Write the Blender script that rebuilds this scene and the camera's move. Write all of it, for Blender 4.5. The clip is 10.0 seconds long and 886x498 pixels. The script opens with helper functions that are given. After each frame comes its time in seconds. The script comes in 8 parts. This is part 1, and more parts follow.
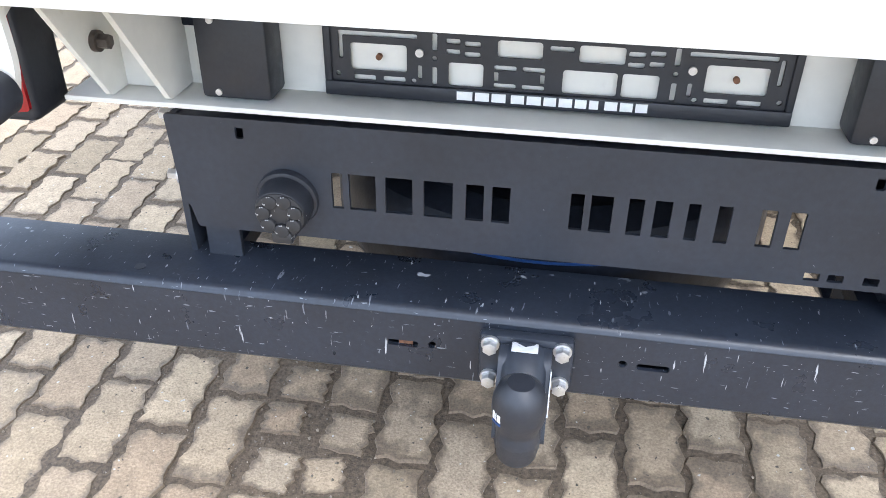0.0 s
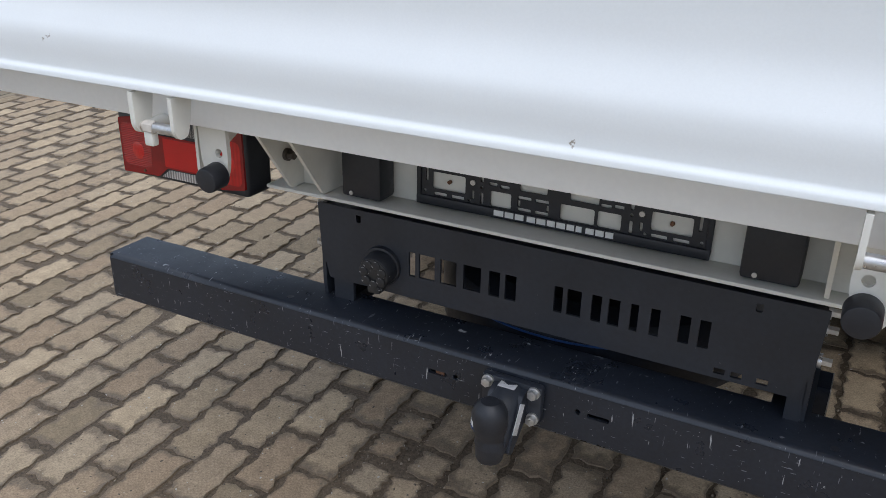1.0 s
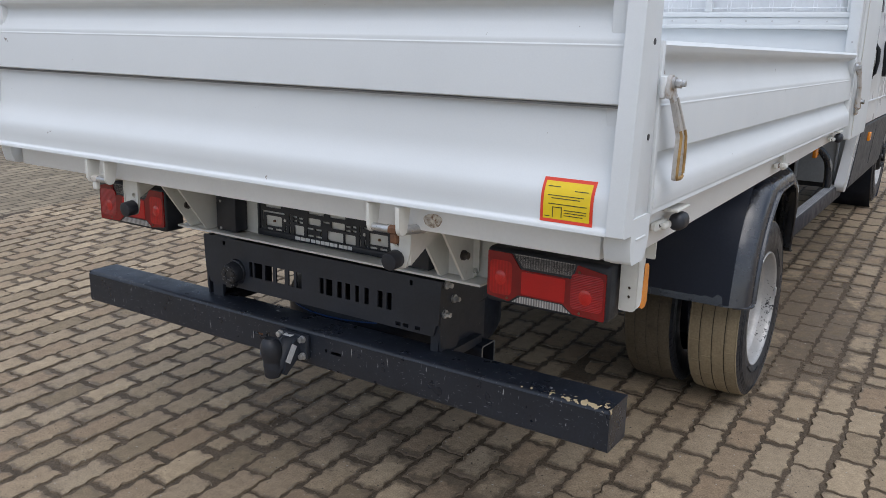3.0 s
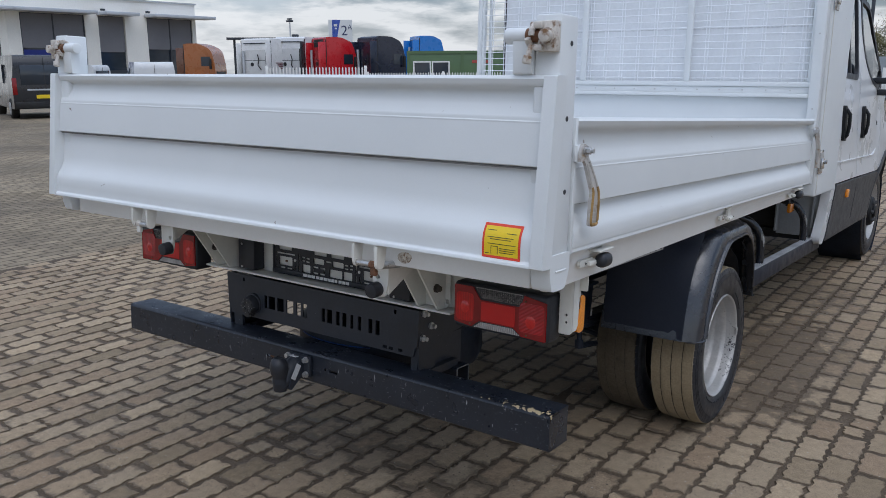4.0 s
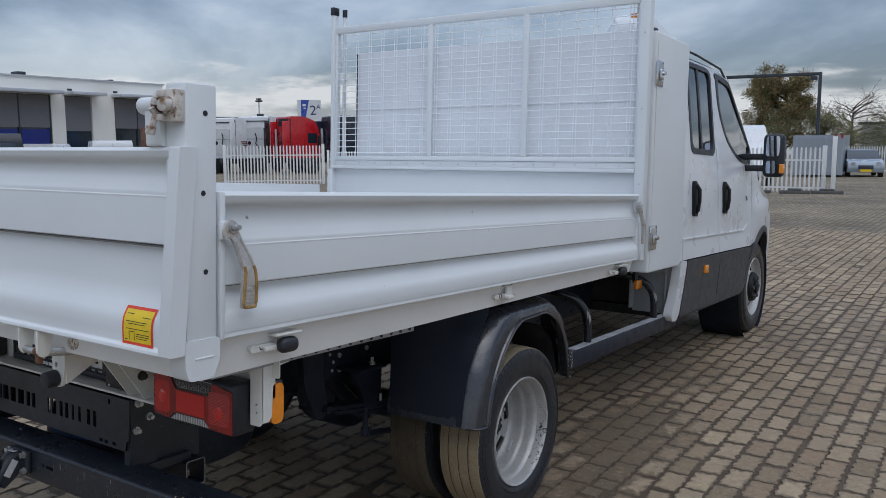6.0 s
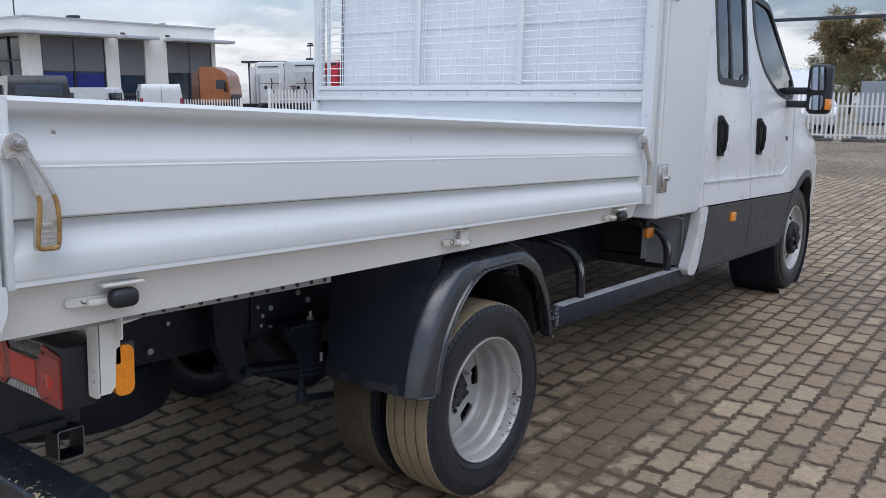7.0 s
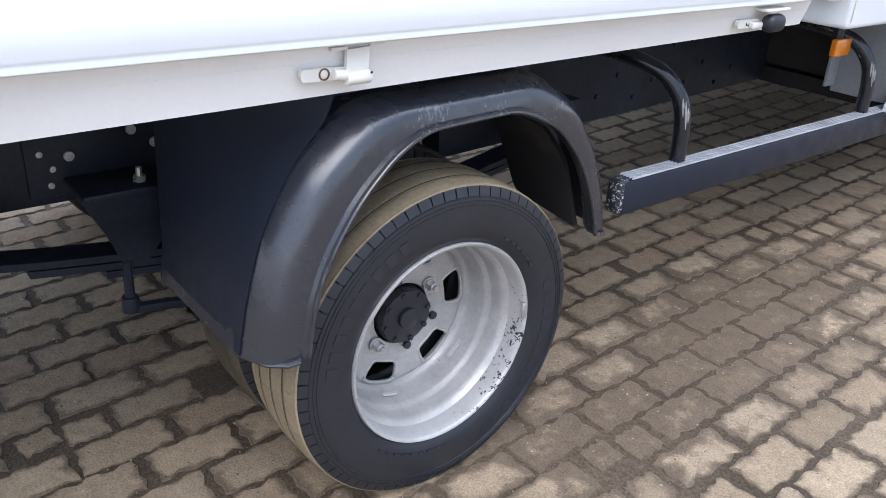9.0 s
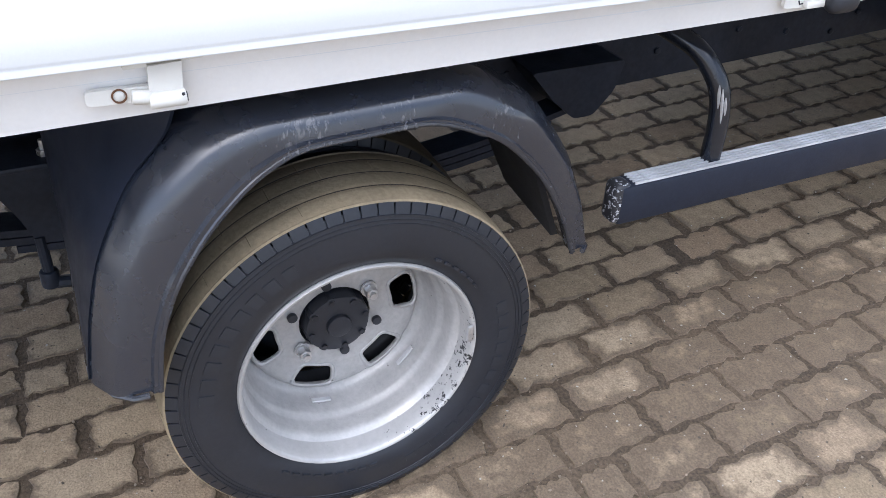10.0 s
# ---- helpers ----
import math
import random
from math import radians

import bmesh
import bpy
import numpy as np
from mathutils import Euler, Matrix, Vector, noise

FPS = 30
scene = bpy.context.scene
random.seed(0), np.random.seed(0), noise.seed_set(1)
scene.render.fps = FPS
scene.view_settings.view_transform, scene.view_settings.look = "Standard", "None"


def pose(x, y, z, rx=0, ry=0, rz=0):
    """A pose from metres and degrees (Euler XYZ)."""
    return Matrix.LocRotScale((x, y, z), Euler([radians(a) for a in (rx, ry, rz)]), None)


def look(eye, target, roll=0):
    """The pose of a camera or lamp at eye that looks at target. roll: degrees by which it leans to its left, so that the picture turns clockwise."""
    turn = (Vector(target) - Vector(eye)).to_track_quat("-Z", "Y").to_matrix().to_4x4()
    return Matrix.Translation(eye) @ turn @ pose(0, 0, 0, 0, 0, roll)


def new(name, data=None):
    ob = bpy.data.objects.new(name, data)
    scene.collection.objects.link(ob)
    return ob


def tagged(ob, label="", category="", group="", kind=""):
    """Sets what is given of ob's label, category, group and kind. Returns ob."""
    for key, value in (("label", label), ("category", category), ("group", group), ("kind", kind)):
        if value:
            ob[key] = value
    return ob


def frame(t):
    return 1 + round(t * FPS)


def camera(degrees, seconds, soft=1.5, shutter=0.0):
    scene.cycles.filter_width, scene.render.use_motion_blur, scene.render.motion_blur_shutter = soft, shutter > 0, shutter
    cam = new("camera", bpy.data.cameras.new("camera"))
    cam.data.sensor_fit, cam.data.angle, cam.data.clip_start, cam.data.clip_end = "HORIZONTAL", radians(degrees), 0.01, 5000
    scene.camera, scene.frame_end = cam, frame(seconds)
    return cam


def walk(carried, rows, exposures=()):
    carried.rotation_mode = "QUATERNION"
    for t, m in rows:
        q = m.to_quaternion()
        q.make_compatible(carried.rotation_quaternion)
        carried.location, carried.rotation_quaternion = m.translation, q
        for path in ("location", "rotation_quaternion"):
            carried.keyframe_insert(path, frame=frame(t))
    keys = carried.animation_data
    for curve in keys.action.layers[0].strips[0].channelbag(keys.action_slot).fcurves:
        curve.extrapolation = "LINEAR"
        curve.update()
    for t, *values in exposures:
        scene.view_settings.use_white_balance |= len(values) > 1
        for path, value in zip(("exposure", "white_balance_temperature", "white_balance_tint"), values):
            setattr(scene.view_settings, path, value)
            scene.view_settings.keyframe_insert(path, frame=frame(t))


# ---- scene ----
cam = camera(56.4, 10.0, soft=0.5)
PATH = [
    (0, (0.021, 0.046, 1.157), (-0.245, 1.659, 0.004), 0.1),
    (0.5, (0.188, -0.162, 1.286), (-0.41, 1.458, 0.276), -0.2),
    (1, (0.443, -0.294, 1.323), (-0.412, 1.292, 0.454), -0.4),
    (1.5, (0.693, -0.415, 1.341), (-0.23, 1.183, 0.57), -0.2),
    (2, (0.981, -0.594, 1.377), (0.008, 0.985, 0.628), 0.1),
    (2.5, (1.291, -0.707, 1.403), (0.297, 0.874, 0.687), -0.1),
    (2.7, (1.41, -0.738, 1.405), (0.393, 0.855, 0.75), -0.1),
    (3.8, (1.835, -1.049, 1.453), (0.703, 0.539, 1.011), -0.6),
    (4, (1.929, -1.072, 1.471), (0.786, 0.511, 1.035), -0.3),
    (4.5, (2.183, -1.047, 1.478), (1.033, 0.547, 1.111), -0.4),
    (5, (2.355, -1.004, 1.477), (1.23, 0.633, 1.245), -0.1),
    (5.5, (2.427, -0.824, 1.456), (1.313, 0.822, 1.233), -0.2),
    (5.7, (2.435, -0.705, 1.458), (1.327, 0.944, 1.226), -0.2),
    (6.8, (2.485, -0.055, 1.376), (1.312, 1.528, 1.03), -0.2),
    (7, (2.455, 0.061, 1.354), (1.252, 1.614, 0.976), -0.1),
    (7.5, (2.34, 0.42, 1.34), (1.087, 1.902, 0.854), 0.0),
    (8, (2.238, 0.781, 1.292), (0.97, 2.189, 0.651), 0.3),
    (8.5, (2.14, 1.099, 1.256), (0.856, 2.418, 0.473), 0.4),
    (9, (1.994, 1.399, 1.22), (0.603, 2.512, 0.311), 1.1),
    (9.5, (1.919, 1.666, 1.232), (0.442, 2.419, 0.112), -0.1),
    (9.7, (1.922, 1.772, 1.268), (0.450, 2.500, 0.158), 0.3),
    (10, (1.931, 1.938, 1.315), (0.464, 2.622, 0.141), -0.3),
]

import collections
from mathutils.geometry import delaunay_2d_cdt as delaunay

EXPOSURES = [(0, 2.3, 6050, 10), (0.5, 0.62, 6400, 10), (1, 0.45, 6400, 10), (1.5, 0.32, 6400, 11), (2, 0.27, 6450, 11), (2.7, 0.26, 6500, 11), (3.8, -0.05, 6080, 11), (4.5, -0.13, 5980, 9.5), (5, -0.28, 5950, 9.5),
             (5.5, -0.38, 5980, 9.5), (6.8, 0.05, 6080, 11.5), (7.5, 0.27, 6080, 12.5), (8, 0.42, 6040, 13), (8.5, 0.88, 6050, 13), (9, 1.2, 6030, 14), (9.5, 1.45, 6000, 13), (10, 1.3, 6050, 13.5)]
walk(cam, [(t, look(eye, target, roll)) for t, eye, target, roll in PATH], EXPOSURES)

# ---- world and sun: a broken overcast sky ----
SUN_AZ, SUN_EL = 138.0, 54.0


def make_world():
    world = bpy.data.worlds.new("sky")
    scene.world = world
    world.use_nodes = True
    nt = world.node_tree
    nt.nodes.clear()
    N, L = nt.nodes.new, nt.links.new
    out, bg = N("ShaderNodeOutputWorld"), N("ShaderNodeBackground")
    sky = N("ShaderNodeTexSky")
    sky.sky_type, sky.sun_disc = "NISHITA", False
    sky.sun_elevation, sky.sun_rotation = radians(SUN_EL), radians(SUN_AZ)
    sky.air_density, sky.dust_density = 1.0, 2.0
    tc, sep = N("ShaderNodeTexCoord"), N("ShaderNodeSeparateXYZ")
    L(tc.outputs["Generated"], sep.inputs[0])
    zc = N("ShaderNodeMath"); zc.operation = "MAXIMUM"; zc.inputs[1].default_value = 0.0
    L(sep.outputs["Z"], zc.inputs[0])
    # a flat cloud deck, seen in perspective towards the horizon
    rise = N("ShaderNodeMath"); rise.operation = "ADD"; rise.inputs[1].default_value = 0.30
    L(zc.outputs[0], rise.inputs[0])
    inv = N("ShaderNodeMath"); inv.operation = "DIVIDE"; inv.inputs[0].default_value = 1.0
    L(rise.outputs[0], inv.inputs[1])
    deck = N("ShaderNodeVectorMath"); deck.operation = "SCALE"
    L(tc.outputs["Generated"], deck.inputs[0]); L(inv.outputs[0], deck.inputs["Scale"])
    mp = N("ShaderNodeMapping"); mp.inputs["Location"].default_value = (3.1, 7.4, 0.0); mp.inputs["Rotation"].default_value = (0, 0, radians(20)); mp.inputs["Scale"].default_value = (1.05, 1.05, 0.0)
    L(deck.outputs[0], mp.inputs[0])
    n1 = N("ShaderNodeTexNoise"); n1.inputs["Scale"].default_value = 1.0; n1.inputs["Detail"].default_value = 10; n1.inputs["Roughness"].default_value = 0.54; n1.inputs["Distortion"].default_value = 0.35
    L(mp.outputs[0], n1.inputs["Vector"])
    ramp = N("ShaderNodeValToRGB")
    e = ramp.color_ramp.elements
    e[0].position, e[0].color = 0.38, (0.20, 0.235, 0.30, 1)
    e[1].position, e[1].color = 0.66, (0.98, 1.0, 1.03, 1)
    for at, col in ((0.44, (0.27, 0.315, 0.39, 1)), (0.50, (0.41, 0.46, 0.54, 1)), (0.56, (0.60, 0.65, 0.73, 1))):
        m = e.new(at); m.color = col
    L(n1.outputs["Fac"], ramp.inputs[0])
    # overcast domes are brighter overhead than at the horizon
    grad = N("ShaderNodeMapRange"); grad.inputs["From Min"].default_value = 0.0; grad.inputs["From Max"].default_value = 1.0
    grad.inputs["To Min"].default_value = 0.45; grad.inputs["To Max"].default_value = 2.2
    L(zc.outputs[0], grad.inputs["Value"])
    mul = N("ShaderNodeVectorMath"); mul.operation = "SCALE"
    L(ramp.outputs[0], mul.inputs[0]); L(grad.outputs[0], mul.inputs["Scale"])
    skm = N("ShaderNodeVectorMath"); skm.operation = "SCALE"; skm.inputs["Scale"].default_value = 0.06
    L(sky.outputs[0], skm.inputs[0])
    # pale band low over the horizon
    hz = N("ShaderNodeMapRange"); hz.interpolation_type = "SMOOTHSTEP"; hz.inputs["From Min"].default_value = 0.055; hz.inputs["From Max"].default_value = 0.090
    hz.inputs["To Min"].default_value = 0.8; hz.inputs["To Max"].default_value = 0.0
    pale = N("ShaderNodeMix"); pale.data_type = "RGBA"; pale.inputs["B"].default_value = (1.15, 1.13, 1.08, 1)
    add = N("ShaderNodeVectorMath"); add.operation = "ADD"
    L(mul.outputs[0], add.inputs[0]); L(skm.outputs[0], add.inputs[1])
    # the band breaks up into low cloud banks
    lowc = N("ShaderNodeTexNoise"); lowc.inputs["Scale"].default_value = 6.5; lowc.inputs["Detail"].default_value = 9; lowc.inputs["Roughness"].default_value = 0.55
    lmp = N("ShaderNodeMapping"); lmp.inputs["Scale"].default_value = (1, 1, 4.5)
    L(tc.outputs["Generated"], lmp.inputs[0]); L(lmp.outputs[0], lowc.inputs["Vector"])
    ragged = N("ShaderNodeMath"); ragged.operation = "MULTIPLY_ADD"; ragged.inputs[1].default_value = -0.16
    L(lowc.outputs["Fac"], ragged.inputs[0])
    lift = N("ShaderNodeMath"); lift.operation = "ADD"; lift.inputs[1].default_value = 0.08
    L(sep.outputs["Z"], lift.inputs[0]); L(lift.outputs[0], ragged.inputs[2]); L(ragged.outputs[0], hz.inputs["Value"])
    lr = N("ShaderNodeMapRange"); lr.inputs["From Min"].default_value = 0.40; lr.inputs["From Max"].default_value = 0.53; lr.inputs["To Min"].default_value = 0.25; lr.inputs["To Max"].default_value = 1.0
    L(lowc.outputs["Fac"], lr.inputs["Value"])
    hm = N("ShaderNodeMath"); hm.operation = "MULTIPLY"
    L(hz.outputs[0], hm.inputs[0]); L(lr.outputs[0], hm.inputs[1])
    L(hm.outputs[0], pale.inputs["Factor"]); L(add.outputs[0], pale.inputs["A"])
    L(pale.outputs["Result"], bg.inputs["Color"])
    bg.inputs["Strength"].default_value = 0.84
    L(bg.outputs[0], out.inputs[0])


make_world()
sun_data = bpy.data.lights.new("sun", "SUN")
sun_data.energy, sun_data.angle, sun_data.color = 0.42, radians(45), (1.0, 0.97, 0.93)
sun = new("sun", sun_data)
_az, _el = radians(SUN_AZ), radians(SUN_EL)
sun.matrix_world = look((0, 0, 20), (-math.sin(_az) * math.cos(_el), -math.cos(_az) * math.cos(_el), 20 - math.sin(_el)))

# ---- materials ----
def surface(name, base, rough=0.5, metal=0.0, vary=0.08, vscale=3.0, grain=0.05, gscale=60.0, bump=0.0, bscale=120.0,
            dirt=None, dirt_amount=0.0, dscale=4.0, specks=None, speck_amount=0.0, sscale=90.0, island=0.0, per_object=0.0,
            coat=0.0, stretch=(1, 1, 1), rough_vary=0.1, dirt_sharp=0.12, spec=0.5, laid=False):
    """A procedural surface: base colour with broad and fine variation, optional dirt patches, chips, and relief."""
    m = bpy.data.materials.new(name)
    m.use_nodes = True
    nt = m.node_tree
    N, L = nt.nodes.new, nt.links.new
    p = nt.nodes["Principled BSDF"]
    tc = N("ShaderNodeTexCoord")
    mp = N("ShaderNodeMapping"); mp.inputs["Scale"].default_value = stretch
    L(N("ShaderNodeNewGeometry").outputs["Position"] if laid else tc.outputs["Object"], mp.inputs[0])

    def noise_node(scale, detail=4.0, r=0.55):
        n = N("ShaderNodeTexNoise")
        n.inputs["Scale"].default_value, n.inputs["Detail"].default_value, n.inputs["Roughness"].default_value = scale, detail, r
        L(mp.outputs[0], n.inputs["Vector"])
        return n.outputs["Fac"]

    def span(sock, a, b, lo, hi):
        r = N("ShaderNodeMapRange")
        for k, v in (("From Min", a), ("From Max", b), ("To Min", lo), ("To Max", hi)):
            r.inputs[k].default_value = v
        L(sock, r.inputs["Value"])
        return r.outputs[0]

    broad = span(noise_node(vscale), 0.3, 0.7, 1 - vary, 1 + vary)
    fine = span(noise_node(gscale, 3.0), 0.3, 0.7, 1 - grain, 1 + grain)
    k = N("ShaderNodeMath"); k.operation = "MULTIPLY"
    L(broad, k.inputs[0]); L(fine, k.inputs[1])
    fac = k.outputs[0]
    if island or per_object:
        src = N("ShaderNodeNewGeometry").outputs["Random Per Island"] if island else N("ShaderNodeObjectInfo").outputs["Random"]
        amt = island or per_object
        k2 = N("ShaderNodeMath"); k2.operation = "MULTIPLY"
        L(span(src, 0, 1, 1 - amt, 1 + amt), k2.inputs[0]); L(fac, k2.inputs[1])
        fac = k2.outputs[0]
    sc = N("ShaderNodeVectorMath"); sc.operation = "SCALE"; sc.inputs[0].default_value = base[:3]
    L(fac, sc.inputs["Scale"])
    colour = sc.outputs[0]
    rough_sock = span(noise_node(vscale * 3.1), 0.3, 0.7, max(0.02, rough - rough_vary), min(1.0, rough + rough_vary))
    for col, amount, scl, sharp in ((dirt, dirt_amount, dscale, dirt_sharp), (specks, speck_amount, sscale, 0.02)):
        if col is None:
            continue
        th = 0.72 - 0.44 * amount
        msk = span(noise_node(scl, 6.0, 0.6), th, th + sharp, 0, 1)
        mx = N("ShaderNodeMix"); mx.data_type = "RGBA"
        mx.inputs["B"].default_value = (*col[:3], 1)
        L(msk, mx.inputs["Factor"]); L(colour, mx.inputs["A"])
        colour = mx.outputs["Result"]
        r2 = N("ShaderNodeMix"); r2.inputs["B"].default_value = 0.75
        L(msk, r2.inputs["Factor"]); L(rough_sock, r2.inputs["A"])
        rough_sock = r2.outputs["Result"]
    L(colour, p.inputs["Base Color"]); L(rough_sock, p.inputs["Roughness"])
    p.inputs["Metallic"].default_value = metal
    p.inputs["Specular IOR Level"].default_value = spec
    p.inputs["Coat Weight"].default_value = coat
    p.inputs["Coat Roughness"].default_value = 0.08
    if bump:
        b = N("ShaderNodeBump"); b.inputs["Strength"].default_value = bump; b.inputs["Distance"].default_value = 0.004
        L(noise_node(bscale, 4.0, 0.6), b.inputs["Height"])
        L(b.outputs[0], p.inputs["Normal"])
    return m


def clear_glass(name, tint=(0.7, 0.75, 0.78), rough=0.02, through_part=0.5):
    """A pane: part clear, part mirror-smooth, as flat glass looks."""
    m = bpy.data.materials.new(name)
    m.use_nodes = True
    nt = m.node_tree
    nt.nodes.clear()
    N, L = nt.nodes.new, nt.links.new
    out, mix, tr, gl = N("ShaderNodeOutputMaterial"), N("ShaderNodeMixShader"), N("ShaderNodeBsdfTransparent"), N("ShaderNodeBsdfGlossy")
    tr.inputs["Color"].default_value = (*tint, 1)
    gl.inputs["Roughness"].default_value = rough
    gl.inputs["Color"].default_value = (0.9, 0.92, 0.95, 1)
    fr = N("ShaderNodeFresnel"); fr.inputs["IOR"].default_value = 1.5
    mr = N("ShaderNodeMapRange"); mr.inputs["To Min"].default_value = 1 - through_part; mr.inputs["To Max"].default_value = 1.0
    L(fr.outputs[0], mr.inputs["Value"])
    L(mr.outputs[0], mix.inputs[0]); L(tr.outputs[0], mix.inputs[1]); L(gl.outputs[0], mix.inputs[2])
    L(mix.outputs[0], out.inputs[0])
    return m


def bumper_paint():
    """Black lacquer with fine scratches, stone chips and a worn, chipped end."""
    m = surface("scratched_black_lacquer", (0.015, 0.019, 0.028), 0.34, vary=0.25, vscale=5, grain=0.15, gscale=150, bump=0.06, bscale=300,
                specks=(0.42, 0.42, 0.42), speck_amount=0.05, sscale=170, spec=0.5)
    nt = m.node_tree
    N, L = nt.nodes.new, nt.links.new
    p = nt.nodes["Principled BSDF"]
    old = p.inputs["Base Color"].links[0].from_socket
    tc = N("ShaderNodeTexCoord")
    colour = old
    for rot, scl, lo, col in ((35, (50, 60, 300), 0.705, (0.15, 0.16, 0.18)), (-24, (230, 40, 36), 0.70, (0.13, 0.14, 0.16)), (12, (30, 40, 160), 0.73, (0.30, 0.31, 0.33)), (16, (240, 50, 26), 0.715, (0.34, 0.35, 0.36))):
        mp = N("ShaderNodeMapping"); mp.inputs["Rotation"].default_value = (0, radians(rot), 0); mp.inputs["Scale"].default_value = scl
        n = N("ShaderNodeTexNoise"); n.inputs["Scale"].default_value = 1.0; n.inputs["Detail"].default_value = 2
        L(tc.outputs["Object"], mp.inputs[0]); L(mp.outputs[0], n.inputs["Vector"])
        r = N("ShaderNodeMapRange"); r.inputs["From Min"].default_value = lo; r.inputs["From Max"].default_value = lo + 0.03
        L(n.outputs["Fac"], r.inputs["Value"])
        mx = N("ShaderNodeMix"); mx.data_type = "RGBA"; mx.inputs["B"].default_value = (*col, 1)
        L(r.outputs[0], mx.inputs["Factor"]); L(colour, mx.inputs["A"])
        colour = mx.outputs["Result"]
    # paint worn through to primer along the top edge of one end
    sep = N("ShaderNodeSeparateXYZ"); L(tc.outputs["Object"], sep.inputs[0])
    n = N("ShaderNodeTexNoise"); n.inputs["Scale"].default_value = 75; n.inputs["Detail"].default_value = 3
    L(tc.outputs["Object"], n.inputs["Vector"])
    a = N("ShaderNodeMapRange"); a.inputs["From Min"].default_value = 0.46; a.inputs["From Max"].default_value = 0.95; a.inputs["To Min"].default_value = -0.25; a.inputs["To Max"].default_value = 0.12
    L(sep.outputs["X"], a.inputs["Value"])
    z = N("ShaderNodeMapRange"); z.inputs["From Min"].default_value = 0.452; z.inputs["From Max"].default_value = 0.4705; z.inputs["To Min"].default_value = -0.35; z.inputs["To Max"].default_value = 0.0
    L(sep.outputs["Z"], z.inputs["Value"])
    back = N("ShaderNodeMapRange"); back.inputs["From Min"].default_value = 0.788; back.inputs["From Max"].default_value = 0.825; back.inputs["To Min"].default_value = 0.02; back.inputs["To Max"].default_value = -0.22
    L(sep.outputs["Y"], back.inputs["Value"])
    s0 = N("ShaderNodeMath"); s0.operation = "ADD"; L(a.outputs[0], s0.inputs[0]); L(back.outputs[0], s0.inputs[1])
    s1 = N("ShaderNodeMath"); s1.operation = "ADD"; L(s0.outputs[0], s1.inputs[0]); L(z.outputs[0], s1.inputs[1])
    s2 = N("ShaderNodeMath"); s2.operation = "ADD"; L(s1.outputs[0], s2.inputs[0]); L(n.outputs["Fac"], s2.inputs[1])
    th = N("ShaderNodeMapRange"); th.inputs["From Min"].default_value = 0.582; th.inputs["From Max"].default_value = 0.597
    L(s2.outputs[0], th.inputs["Value"])
    mx = N("ShaderNodeMix"); mx.data_type = "RGBA"; mx.inputs["B"].default_value = (0.50, 0.40, 0.24, 1)
    L(th.outputs[0], mx.inputs["Factor"]); L(colour, mx.inputs["A"])
    L(mx.outputs["Result"], p.inputs["Base Color"])
    return m


def chipped_rim():
    """Silver wheel paint, flaked to black on the forward lower part of the flange."""
    m = surface("chipped_rim_flange", (0.45, 0.443, 0.432), 0.4, metal=0.3, vary=0.08, vscale=12, grain=0.05, gscale=110, specks=(0.05, 0.05, 0.05), speck_amount=0.04, sscale=60, bump=0.08, bscale=200)
    nt = m.node_tree
    N, L = nt.nodes.new, nt.links.new
    p = nt.nodes["Principled BSDF"]
    old = p.inputs["Base Color"].links[0].from_socket
    tc = N("ShaderNodeTexCoord")
    dot = N("ShaderNodeVectorMath"); dot.operation = "DOT_PRODUCT"; dot.inputs[1].default_value = (0, 0.86, -0.51)
    sv = N("ShaderNodeVectorMath"); sv.operation = "SUBTRACT"; sv.inputs[1].default_value = (0, 2.235, 0.337)
    L(tc.outputs["Object"], sv.inputs[0]); L(sv.outputs[0], dot.inputs[0])
    bias = N("ShaderNodeMapRange"); bias.inputs["From Min"].default_value = 0.02; bias.inputs["From Max"].default_value = 0.2; bias.inputs["To Min"].default_value = -0.20; bias.inputs["To Max"].default_value = 0.02
    L(dot.outputs["Value"], bias.inputs["Value"])
    n = N("ShaderNodeTexNoise"); n.inputs["Scale"].default_value = 62; n.inputs["Detail"].default_value = 8; n.inputs["Roughness"].default_value = 0.72
    L(tc.outputs["Object"], n.inputs["Vector"])
    add = N("ShaderNodeMath"); add.operation = "ADD"
    L(bias.outputs[0], add.inputs[0]); L(n.outputs["Fac"], add.inputs[1])
    th = N("ShaderNodeMapRange"); th.inputs["From Min"].default_value = 0.575; th.inputs["From Max"].default_value = 0.59
    L(add.outputs[0], th.inputs["Value"])
    mx = N("ShaderNodeMix"); mx.data_type = "RGBA"; mx.inputs["B"].default_value = (0.022, 0.022, 0.025, 1)
    L(th.outputs[0], mx.inputs["Factor"]); L(old, mx.inputs["A"])
    L(mx.outputs["Result"], p.inputs["Base Color"])
    return m


